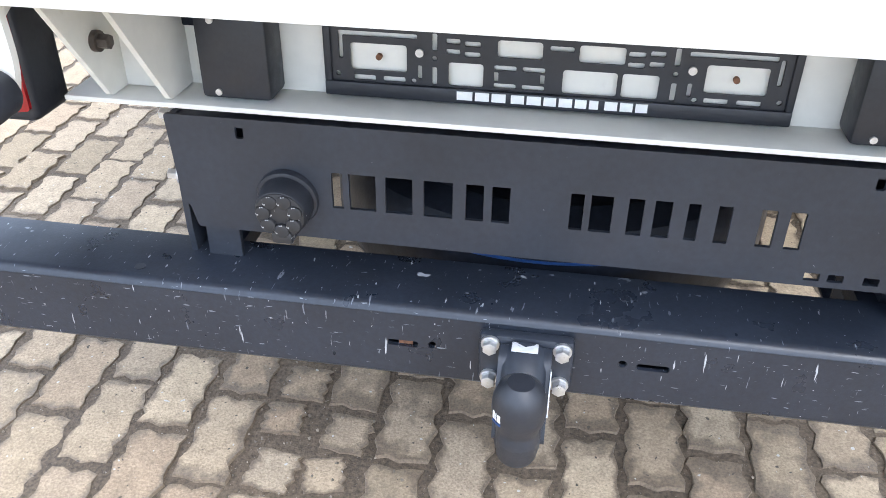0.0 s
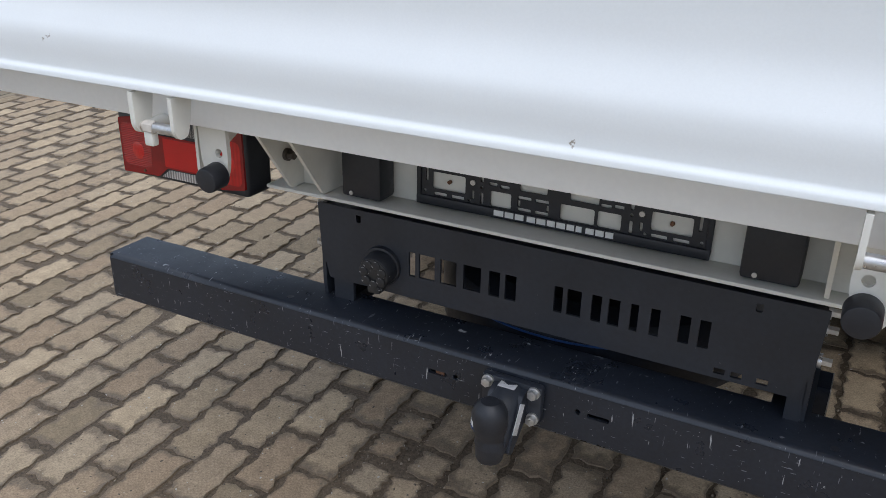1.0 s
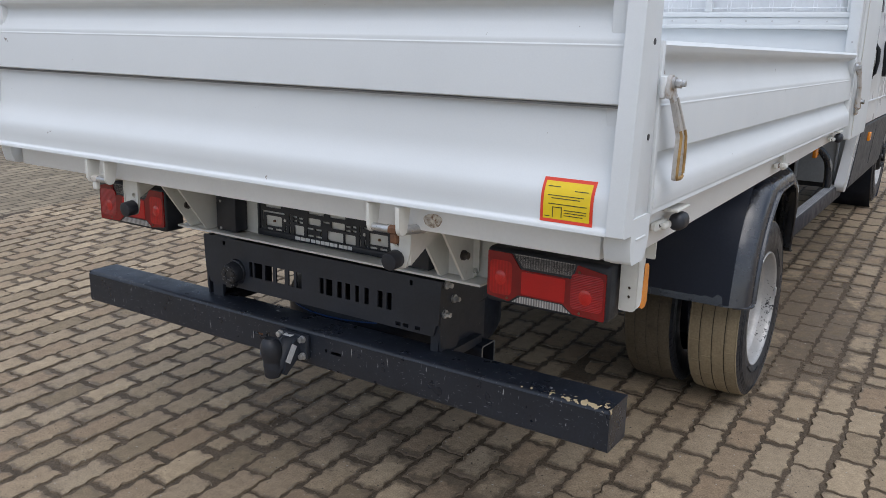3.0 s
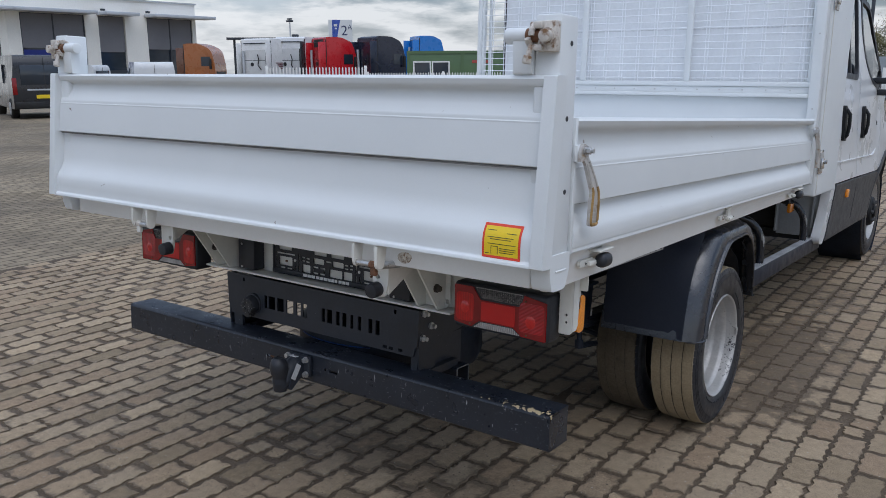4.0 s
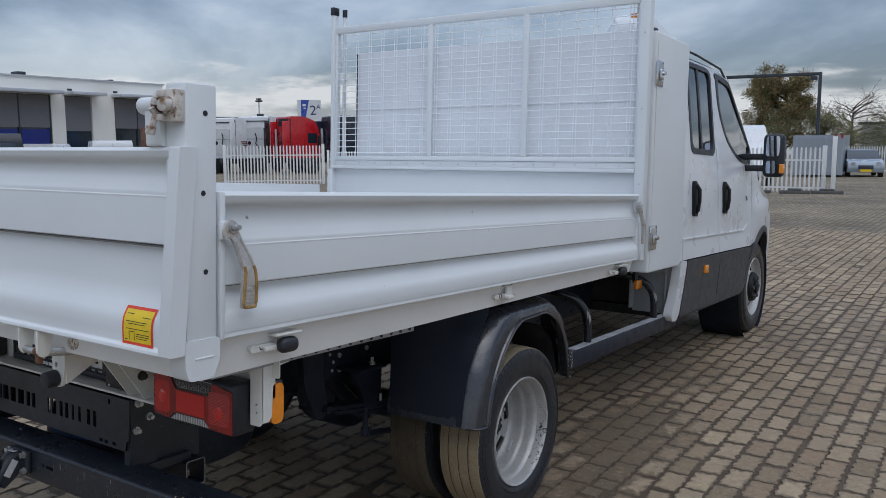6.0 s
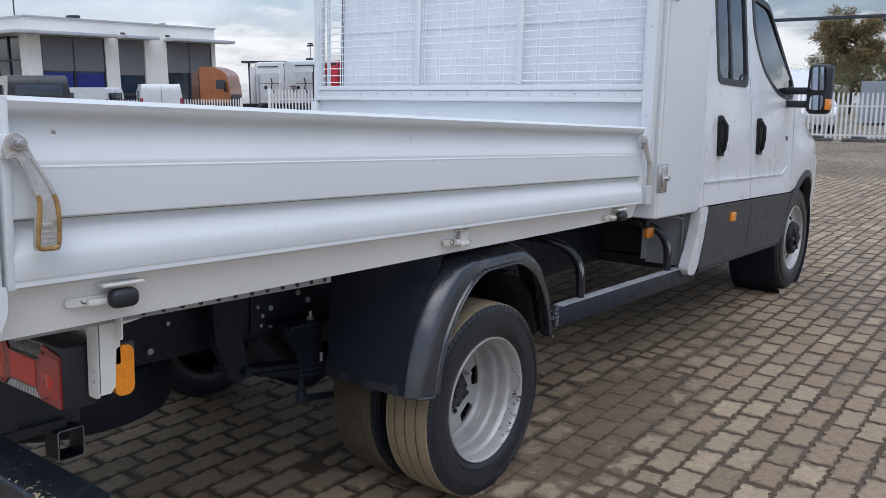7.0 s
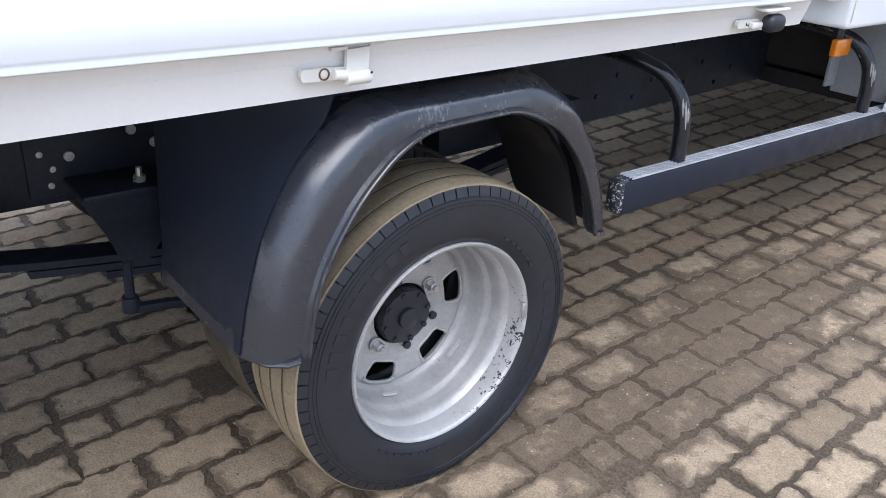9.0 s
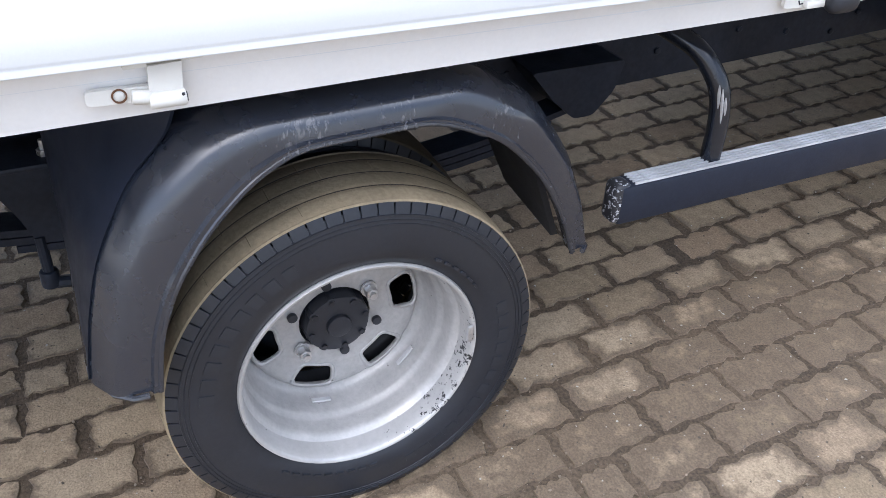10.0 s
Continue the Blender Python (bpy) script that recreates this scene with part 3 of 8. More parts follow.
for s in (-1, 1):
    cap = [(-0.016, TG0 + 0.004), (0.026, TG0 + 0.004), (0.024, TG1), (-0.022, TG1)]
    x = 1.004 if s > 0 else -1.012
    part("end_cap", Mesh().sweep(rounded([(o - 0.07 * (z - TG0), z) for o, z in cap], 0.004, 3), lambda o, z, q: (q, TG_Y - o, z), (x + s * 0.0015, x + s * 0.036)), WHITE, tailgate, "flat white end plate")

# warning sticker, bent over the ridge of the tailgate
GATE_SKIN = board_profile(TG0, TG1, 0.07, 1.157, 1.262, 0.985, 0.032)[:-3]


def tailgate_face(x, z, w):
    """A point w above the tailgate's outer skin between foot and mid height."""
    o = 0.0
    for (o0, z0), (o1, z1) in zip(GATE_SKIN, GATE_SKIN[1:]):
        if z0 < z1 and z0 <= z <= z1:
            o = o0 + (o1 - o0) * (z - z0) / (z1 - z0)
    return (x, TG_Y - o - w, z)


def on_gate(mesh, u0, u1, z0, z1, w, slant=0.0):
    n = max(2, int((z1 - z0) / 0.006))
    for i in range(n):
        za, zb = z0 + (z1 - z0) * i / n, z0 + (z1 - z0) * (i + 1) / n
        vs = [mesh.bm.verts.new(tailgate_face(x, z, w)) for x, z in ((u0, za), (u1, za), (u1, zb), (u0, zb))]
        mesh.bm.faces.new(vs)
    return mesh


sticker = part("warning_sticker", on_gate(Mesh(), 0.868, 0.974, 0.938, 1.020, 0.0012), REDFILM, truck, "yellow warning sticker with red border")
part("yellow_field", on_gate(Mesh(), 0.874, 0.968, 0.944, 1.014, 0.0017), YELLOW, sticker)
for z, a, b in ((1.004, 0.880, 0.905), (0.999, 0.935, 0.962), (0.988, 0.882, 0.955), (0.983, 0.890, 0.948), (0.972, 0.884, 0.962), (0.962, 0.917, 0.962), (0.957, 0.917, 0.962), (0.952, 0.917, 0.955), (0.966, 0.893, 0.912), (0.948, 0.877, 0.888)):
    part("printed_bar", on_gate(Mesh(), a, b, z, z + 0.0016, 0.0022), INK, sticker)
for x in (0.893, 0.911):
    part("printed_bar", on_gate(Mesh(), x, x + 0.0018, 0.948, 0.968, 0.0022), INK, sticker)

# corner posts with the upper tailgate hinge
for s in (-1, 1):
    q = lambda a, b: sorted((s * a, s * b))
    post = part("corner_post", Mesh().box(*q(0.968, 1.034), 0.566, 0.650, 0.95, 1.502, 0.006).box(*q(0.962, 0.99), 0.62, 0.66, 1.22, 1.345, 0.003), WHITE, truck, "white steel corner post with bolt holes")
    part("cast_foot", Mesh().sheet(rounded([(0.560, 0.954), (0.654, 0.954), (0.654, 0.905), (0.636, 0.865), (0.570, 0.865), (0.560, 0.90)], 0.010, 3), [], lambda u, v, w: (s * (0.985 + w), u, v), 0.0525).box(*q(1.0, 1.0395), 0.585, 0.636, 0.910, 0.915, 0.002), WHITE, post)
    part("hinge_arm", Mesh().sheet(rounded([(0.556, 1.368), (0.585, 1.368), (0.588, 1.45), (0.552, 1.45)], 0.006, 3), [], lambda u, v, w: (s * (0.918 + w), u, v), 0.050).cyl((s * 0.893, 0.566, 1.455), (s * 0.968, 0.566, 1.455), 0.0185, 24, bevel=0.003), WHITE, post)
    clasp = Mesh()
    for k in range(4):
        a0 = math.radians(20 + 90 * k)
        clasp.tube([(s * (0.966 + 0.010 * (k % 2)), 0.556 + 0.023 * math.cos(a0 + d), 1.455 + 0.023 * math.sin(a0 + d)) for d in (0.0, 0.35, 0.7, 1.05, 1.3)], 0.0075, 8)
    part("hinge_clasp", clasp, CLASP, post, "rusty cast hinge clasp")
    part("clasp_core", Mesh().cyl((s * 0.955, 0.556, 1.455), (s * 0.995, 0.556, 1.455), 0.016, 16), RUST, post)
    part("clasp_plate", Mesh().box(*q(0.986, 1.033), 0.545, 0.567, 1.418, 1.486, 0.004).box(*q(0.978, 1.000), 0.534, 0.550, 1.468, 1.484, 0.004).box(*q(0.978, 1.002), 0.534, 0.550, 1.420, 1.434, 0.004), CLASP, post, "stained cast clasp plate")
    part("pin_head", Mesh().cyl((s * 1.012, 0.546, 1.452), (s * 1.014, 0.522, 1.452), 0.0145, 20, bevel=0.002).cyl((s * 1.012, 0.546, 1.452), (s * 1.012, 0.540, 1.452), 0.019, 20), CLASP, post, "stained pin head")
    part("clasp_knob", Mesh().cyl((s * 0.973, 0.538, 1.432), (s * 0.971, 0.530, 1.405), 0.0065, 12).cyl((s * 0.971, 0.530, 1.409), (s * 0.969, 0.527, 1.391), 0.0105, 12, bevel=0.003), CLASP, post, "hanging pin knob")
    repeat("bolt_hole", Mesh().cyl((s * 1.0315, 0, 0), (s * 1.0348, 0, 0), 0.0062, 12), [(0, 0.618, 1.44), (0, 0.612, 1.27), (0, 0.618, 1.10)], PLASTIC, post, "dark bolt hole")

# drop sides
SIDE0, SIDE1 = 0.941, 1.263
def drop_side(s):
    prof = board_profile(SIDE0, SIDE1, 0.0, 1.057, 1.146, 0.985, 0.030, 0.055, 0.0145)
    # the board rises a little towards the tail
    sag = lambda y, z: (1.93 - y) * (0.002 + 0.006 * (z - SIDE0) / (SIDE1 - SIDE0))
    ob = part("drop_side", Mesh().sweep(prof, lambda o, z, y: (s * (1.022 + o), y, z + sag(y, z)), (0.668, 3.19)), WHITE, truck, "white ribbed aluminium drop side, closed")
    part("board_seam", Mesh().sweep(rect(0.999, 1.0100, 1.0540, 1.0560), lambda u, v, y: (s * u, y, v + sag(y, v)), (0.670, 3.188)), SEAMSHADE, ob, "dark strip for the shade in the seam under the lip")
    for y0, y1 in ((0.657, 0.672), (3.186, 3.204)):
        part("end_cap", Mesh().box(s * 1.0 if s > 0 else -1.036, s * 1.036 if s > 0 else -1.0, y0, y1, SIDE0 + 0.002, SIDE1 + sag((y0 + y1) / 2, SIDE1), 0.003), WHITE, ob)
    # rear latch lever: pivot head, bent neck, flat grip with a raised rim
    out_x = lambda z: 1.046 + 0.014 * max(0.0, min(1.0, (1.185 - z) / 0.09))
    head_o = [(0.654, 1.168), (0.652, 1.186), (0.659, 1.206), (0.670, 1.213), (0.683, 1.209), (0.690, 1.196), (0.700, 1.172), (0.722, 1.133), (0.735, 1.100), (0.739, 1.063), (0.735, 1.011), (0.690, 1.013), (0.692, 1.052), (0.697, 1.098), (0.687, 1.131), (0.678, 1.161), (0.671, 1.172), (0.663, 1.171)]
    lv = part("latch_lever", Mesh().sheet(rounded(head_o, 0.008, 3), [], lambda u, v, w: (s * (out_x(v) + w), u, v), 0.008, 0.012), LEVER, truck, "bent steel latch lever worn to rust at its grip")
    rim_o = rounded([(0.684, 1.164), (0.692, 1.131), (0.702, 1.098), (0.697, 1.052), (0.694, 1.016), (0.731, 1.015), (0.734, 1.063), (0.730, 1.099), (0.717, 1.131), (0.696, 1.170)], 0.01, 3, closed=False)
    part("grip_rim", Mesh().tube([(s * (out_x(z) + 0.008), y, z) for y, z in rim_o if z < 1.112], 0.0042, 8), LEVEREDGE, lv, "rusted raised rim of the grip")
    part("neck_rim", Mesh().tube([(s * (out_x(z) + 0.008), y, z) for y, z in rim_o[:8] if z > 1.10], 0.0035, 8).tube([(s * (out_x(z) + 0.008), y, z) for y, z in rim_o[-8:] if z > 1.10], 0.0035, 8), LEVER, lv)
    for k, (z0, z1) in enumerate(((1.026, 1.029), (1.034, 1.037), (1.043, 1.046), (1.052, 1.060))):
        part("embossed_bar", Mesh().box(*sorted((s * 1.0675, s * 1.0695)), 0.703, 0.722, z0, z1, 0.0008), LEVER, lv)
    part("pivot_nut", Mesh().cyl((s * 1.052, 0.676, 1.196), (s * 1.058, 0.676, 1.196), 0.0125, 18).cyl((s * 1.058, 0.676, 1.196), (s * 1.070, 0.676, 1.196), 0.0085, 6, bevel=0.001).cyl((s * 1.070, 0.676, 1.196), (s * 1.077, 0.676, 1.196), 0.0055, 12), STEEL, lv, "steel pivot nut")
    part("lever_bracket", Mesh().box(*sorted((s * 1.034, s * 1.047)), 0.650, 0.694, 1.168, 1.210, 0.006), WHITE, lv)
    # front latch lever, seen edge on
    path = [(1.05, 3.145, 1.215), (1.056, 3.15, 1.19), (1.06, 3.165, 1.15), (1.062, 3.19, 1.11), (1.062, 3.20, 1.06), (1.062, 3.20, 1.02)]
    fl = part("latch_lever", Mesh().tube([(s * x, yy, z) for x, yy, z in path], [0.012, 0.011, 0.010, 0.010, 0.011, 0.0115], 12), LEVER, truck, "bent steel latch lever worn to rust at its grip")
    part("lever_bracket", Mesh().box(*sorted((s * 1.034, s * 1.046)), 3.143, 3.181, 1.165, 1.212, 0.008), WHITE, fl)
    part("pivot_nut", Mesh().cyl((s * 1.044, 3.145, 1.196), (s * 1.066, 3.145, 1.196), 0.0125, 6).cyl((s * 1.044, 3.145, 1.196), (s * 1.054, 3.145, 1.196), 0.018, 16), STEEL, fl)
    return ob


for s in (1, -1):
    drop_side(s)
part("yellow_tag", Mesh().box(1.012, 1.024, 0.775, 0.812, SIDE1, SIDE1 + 0.003), YELLOW, truck, "small yellow label on the board's top edge")

# bed frame: side rails, rear rail, floor, cross members
def side_rail(mesh, s):
    """Pressed rail whose face leans in towards its foot."""
    foot = lambda y: 0.8635 + 0.0122 * (y - 2.0)
    prof = rounded([(0.940, 1.0), (1.0060, 1.0), (1.0050, 0.90), (0.9885, 0.0), (0.970, 0.0), (0.962, 0.25)], [0, 0.004, 0.008, 0.006, 0.002, 0], 3)
    return mesh.sweep(prof if s > 0 else prof[::-1], lambda u, f, y: (s * u, y, foot(y) + (0.939 - foot(y)) * f), (0.64, 3.215))


bed = part("bed_frame", side_rail(side_rail(Mesh(), 1), -1).box(-0.97, 0.97, 0.585, 0.645, 0.862, 0.924, 0.004), RAILPAINT, truck, "cream-white painted steel bed frame")
part("bed_floor", Mesh().box(-1.0, 1.0, 0.6, 3.2, 0.914, 0.922), WHITE, bed, "white sheet floor of the bed")
repeat("cross_member", Mesh().box(-0.74, 0.74, -0.03, 0.03, 0.826, 0.866), [(0, 0.89 + i * 0.28, 0) for i in range(9)], CHASSIS, bed)
for s in (-1, 1):
    strip = Mesh().box(*sorted((s * 0.90, s * 0.956)), 0.70, 1.50, 0.834, 0.864)
    part("underside_angle", strip, UNDERGREY, bed, "grey angle strip with drain holes")
    repeat("drain_hole", Mesh().cyl((s * 0.952, 0, 0), (s * 0.958, 0, 0), 0.006, 8), [(0, 0.96 + k * 0.047, 0.843) for k in range(12)], PLASTIC, bed, "dark drain hole")
    # latches under the drop side
    for y, black in ((0.803, True), (1.940, False), (2.965, True)):
        x = s * 1.0075
        lt = part("board_latch", Mesh().sheet(rounded([(y - 0.034, 0.8915), (y + 0.052, 0.8890), (y + 0.052, 0.9070), (y - 0.034, 0.9090)], 0.007, 4), [], lambda u, v, w: (x - s * 0.005 + s * w, u, v), 0.008), CREAM, truck, "cream-painted board latch")
        if black:
            part("latch_arm", Mesh().box(*sorted((x, x + s * 0.014)), y + 0.004, y + 0.055, 0.8890, 0.9030, 0.005), CREAM, lt)
            part("latch_grip", Mesh().box(*sorted((x + s * 0.004, x + s * 0.038)), y + 0.040, y + 0.100, 0.8810, 0.9190, 0.0155, 4), PLASTIC, lt, "black plastic grip")
            part("latch_tab", Mesh().box(*sorted((x - s * 0.004, x + s * 0.03)), y + 0.026, y + 0.112, 0.9250, 0.9310, 0.002), CREAM, lt)
            part("latch_mark", Mesh().tube([(x + s * 0.0035, y - 0.006, 0.9020), (x + s * 0.0035, y - 0.002, 0.8960), (x + s * 0.0035, y + 0.006, 0.8970)], 0.0012, 6), PLASTIC, lt)
            continue
        part("hinge_tab", Mesh().sheet(rounded([(y + 0.010, 0.9315), (y + 0.098, 0.9355), (y + 0.098, 0.9405), (y + 0.074, 0.9400), (y + 0.071, 0.9010), (y + 0.071, 0.8850), (y + 0.034, 0.8830), (y + 0.034, 0.9010), (y + 0.036, 0.9370), (y + 0.010, 0.9365)], 0.002, 2), [], lambda u, v, w: (x + s * (0.003 + w), u, v), 0.007), CREAM, lt, "cream hinge tab hanging from the board")
        part("hinge_knuckle", Mesh().cyl((x + s * 0.010, y + 0.032, 0.8920), (x + s * 0.010, y + 0.073, 0.8920), 0.0098, 16, bevel=0.002), CREAM, lt)
        part("hinge_rod", Mesh().cyl((x + s * 0.008, y + 0.014, 0.8990), (x + s * 0.008, y + 0.036, 0.8960), 0.0085, 14, bevel=0.003), CREAM, lt)
        part("knuckle_pin", Mesh().cyl((x + s * 0.010, y + 0.073, 0.8920), (x + s * 0.010, y + 0.0745, 0.8920), 0.006, 10).cyl((x + s * 0.0205, y + 0.069, 0.9000), (x + s * 0.022, y + 0.069, 0.9000), 0.002, 6), PLASTIC, lt)
        part("rust_ring", Mesh().lathe([(0.0086, 0.0032), (0.0086, 0.0046), (0.0066, 0.0046), (0.0066, 0.0028)], (x if s > 0 else x - 0.0085, y + 0.002, 0.9000), 24), RUST, lt, "rusty ring round the bolt")
        part("latch_bolt", Mesh().lathe([(0.0, 0.0085), (0.004, 0.0085), (0.0058, 0.0075), (0.0058, 0.004)], (x + (-0.004 if s > 0 else -0.0085), y + 0.002, 0.9000), 18), CREAM, lt)

# headboard with mesh guard
HB = 3.318
GL, GR = -0.966, 0.972
head = part("headboard", Mesh().box(GL, GR, HB - 0.012, HB + 0.010, 0.93, 1.352, 0.003), WHITE, truck, "white sheet-metal headboard")
part("headboard_ledge", Mesh().box(GL, GR, HB - 0.045, HB + 0.015, 1.352, 1.372, 0.004), WHITE, head)
part("headboard_rail", Mesh().box(GL, GR, HB - 0.012, HB + 0.012, 1.3725, 1.404, 0.002), WHITE, head)
repeat("rail_bolt", Mesh().cyl((0, HB - 0.0125, 1.388), (0, HB - 0.016, 1.388), 0.004, 8), [(-0.89 + 0.118 * k, 0, 0) for k in range(16)], STEEL, head)
part("headboard_post", Mesh().box(GL - 0.022, GL, HB - 0.036, HB + 0.006, 0.93, 2.30, 0.004), WHITE, head, "slim white headboard post")
part("headboard_post", Mesh().box(GR, GR + 0.050, HB - 0.04, HB + 0.010, 0.93, 2.34, 0.004), WHITE, head, "white headboard post")
part("post_foot", Mesh().box(GL - 0.034, GL + 0.004, HB - 0.048, HB + 0.008, 0.93, 1.345, 0.004), WHITE, head)
part("inner_tube", Mesh().cyl((GL + 0.040, HB + 0.018, 1.43), (GL + 0.040, HB + 0.018, 2.27), 0.011, 12), WHITE, head)
part("inner_tube", Mesh().cyl((GR - 0.030, HB + 0.018, 1.43), (GR - 0.030, HB + 0.018, 2.27), 0.010, 12), WHITE, head)
part("post_cap", Mesh().box(GL - 0.026, GL + 0.004, HB - 0.040, HB + 0.010, 2.275, 2.322, 0.004), PLASTIC, head, "black plastic cap")
part("post_cap", Mesh().box(GR - 0.004, GR + 0.054, HB - 0.044, HB + 0.014, 2.325, 2.372, 0.004), PLASTIC, head, "black plastic cap")
part("post_cap", Mesh().cyl((GL + 0.040, HB + 0.018, 2.265), (GL + 0.040, HB + 0.018, 2.31), 0.0145, 14), PLASTIC, head, "black plastic cap")
repeat("post_bolt", Mesh().cyl((GR + 0.025, HB - 0.0395, 0), (GR + 0.025, HB - 0.0425, 0), 0.0045, 8), [(0, 0, z) for z in (1.12, 1.30, 1.66, 2.02)], STEEL, head)
cage = part("guard_frame", Mesh().box(GL, GR, HB - 0.02, HB + 0.012, 2.165, 2.205, 0.005).box(GL, GR, HB - 0.02, HB + 0.012, 1.405, 1.43, 0.004).box(GL, GL + 0.016, HB - 0.02, HB + 0.012, 1.43, 2.165, 0.004).box(GR - 0.016, GR, HB - 0.02, HB + 0.012, 1.43, 2.165, 0.004), WHITE, truck, "white steel mesh guard")
for x in (-0.262, 0.346):
    part("guard_upright", Mesh().box(x - 0.017, x + 0.017, HB - 0.022, HB - 0.010, 1.43, 2.165, 0.003), WHITE, cage)
for i in range(20):
    z = 1.448 + i * 0.0368
    w = [random.uniform(-0.003, 0.003) for _ in range(4)]
    part("horizontal_wire", Mesh().tube([(GL + 0.008, HB - 0.012, z), (-0.3, HB - 0.012 + w[0], z + w[1]), (0.3, HB - 0.012 + w[2], z + w[3]), (GR - 0.008, HB - 0.012, z)], 0.0025, 6), WIRE, cage)
repeat("vertical_wire", Mesh().tube([(0, HB - 0.008, 1.43), (0, HB - 0.008, 2.165)], 0.0022, 6), [(-0.905 + k * 0.0955 + d, 0, 0) for k in range(20) for d in (0, 0.016)], WIRE, cage)

# tall locker between bed and cab
locker = part("storage_locker", Mesh().box(-0.82, 1.035, 3.352, 3.850, 0.862, 2.04, 0.012, 3), WHITE, truck, "white full-width storage locker behind the cab")
part("door_edge", Mesh().box(1.0355, 1.0375, 3.36, 3.366, 0.88, 2.0), CREAM, locker)
for z in (1.838, 1.037):
    lock = part("paddle_lock", Mesh().box(1.035, 1.041, 3.345, 3.44, z - 0.06, z + 0.06, 0.004), CHROME, truck, "polished recessed paddle lock")
    part("lock_recess", Mesh().box(1.0405, 1.0425, 3.36, 3.425, z - 0.047, z + 0.047, 0.002), STEEL, lock)
    part("paddle", Mesh().box(1.042, 1.054, 3.372, 3.412, z - 0.035, z + 0.02, 0.006).cyl((1.042, 3.40, z + 0.0), (1.066, 3.40, z), 0.010, 14), CHROME, lock)
part("panel_wall", Mesh().box(-0.82, 0.985, 3.344, 3.354, 0.93, 2.045), surface("pale_locker_sheet", (0.80, 0.82, 0.84), 0.5, vary=0.05, vscale=3, grain=0.03), locker, "grey-white locker wall behind the guard")
part("wall_seam", Mesh().box(-0.81, 0.96, 3.3415, 3.345, 1.700, 1.705), GREYFILM, locker)
part("wall_edge_seal", Mesh().box(-0.832, -0.819, 3.338, 3.352, 1.43, 2.04), PLASTIC, locker, "black rubber edge seal")
part("roof_dome", Mesh().tube([(0.72, 3.62, 2.0), (0.78, 3.60, 2.09), (0.86, 3.62, 2.10), (0.93, 3.70, 2.045)], [0.10, 0.10, 0.09, 0.05], 14), CABWHITE, locker)
part("dome_seal", Mesh().tube([(0.93, 3.50, 2.02), (0.93, 3.58, 2.085), (0.93, 3.70, 2.095), (0.93, 3.82, 2.06), (0.92, 3.90, 2.02)], 0.012, 8), PLASTIC, locker, "black rubber seal")
part("beacon_lamp", Mesh().box(0.90, 0.945, HB + 0.01, HB + 0.04, 2.105, 2.125, 0.004), AMBER, head, "small amber marker")

# ---- tail: beam, plate holder, brackets, lamps ----
tail = part("tail_crossbeam", Mesh().box(-0.565, 0.56, 0.905, 0.915, 0.678, 0.866, 0.002).box(-0.565, 0.56, 0.84, 0.915, 0.672, 0.679, 0.002).box(-0.92, -0.56, 0.90, 0.91, 0.78, 0.866).box(0.56, 0.95, 0.90, 0.91, 0.745, 0.866), CREAM, truck, "cream-painted rear crossbeam under the bed")
holder_y = 0.9015
slots = []
for s in (-1, 1):
    slots += [rect(s * 0.198 - 0.033, s * 0.198 + 0.033, 0.712, 0.744, 0.004), rect(s * 0.195 - 0.05, s * 0.195 + 0.042, 0.7515, 0.7575, 0.002),
              rect(s * 0.215 - 0.013, s * 0.215 + 0.013, 0.7000, 0.7065, 0.002), rect(s * 0.18 - 0.013, s * 0.18 + 0.013, 0.7000, 0.7065, 0.002),
              rect(s * 0.242 - 0.0025, s * 0.242 + 0.0025, 0.725, 0.754, 0.002), rect(s * 0.150 - 0.0025, s * 0.150 + 0.0025, 0.706, 0.722, 0.002),
              rect(s * 0.133 - 0.003, s * 0.133 + 0.003, 0.700, 0.721, 0.002), rect(s * 0.133 - 0.003, s * 0.133 + 0.003, 0.740, 0.76, 0.002),
              rect(s * 0.198 - 0.035, s * 0.198 + 0.03, 0.768, 0.79, 0.004), ring2d(0.003, 10, s * 0.2465, 0.7065), ring2d(0.003, 10, s * 0.157, 0.703), ring2d(0.003, 10, s * 0.133, 0.731)]
    slots += [rect(s * 0.112 - 0.008, s * 0.112 + 0.008, z, z + 0.0062, 0.002) for z in (0.737, 0.749)] + [rect(s * 0.09 - 0.009, s * 0.09 + 0.009, z, z + 0.0062, 0.002) for z in (0.735, 0.747)]
    slots += [rect(s * 0.097 - 0.02, s * 0.097 + 0.02, 0.700, 0.728, 0.004)]
slots += [rect(-0.062, -0.012, 0.737, 0.757, 0.004), rect(0.028, 0.078, 0.737, 0.757, 0.004), rect(-0.004, 0.022, 0.748, 0.754, 0.002), rect(0.012, 0.072, 0.700, 0.728, 0.004),
          rect(-0.065, -0.04, 0.722, 0.728, 0.002), rect(-0.033, -0.008, 0.722, 0.728, 0.002), rect(-0.065, -0.04, 0.701, 0.707, 0.002), rect(-0.033, -0.008, 0.701, 0.707, 0.002),
          rect(-0.065, -0.06, 0.709, 0.720, 0.001), rect(-0.013, -0.008, 0.709, 0.720, 0.001), rect(-0.06, 0.0, 0.768, 0.785, 0.003), rect(0.02, 0.08, 0.768, 0.785, 0.003)]
holder = part("plate_holder", Mesh().sheet(rect(-0.262, 0.262, 0.681, 0.795, 0.008), slots, lambda u, v, w: (u, holder_y - w, v), 0.003), PLASTIC, truck, "black plastic number plate holder without a plate", smooth=0)
part("bottom_strip", Mesh().box(-0.262, 0.262, holder_y - 0.008, holder_y - 0.0028, 0.681, 0.6985, 0.002), PLASTIC, holder)
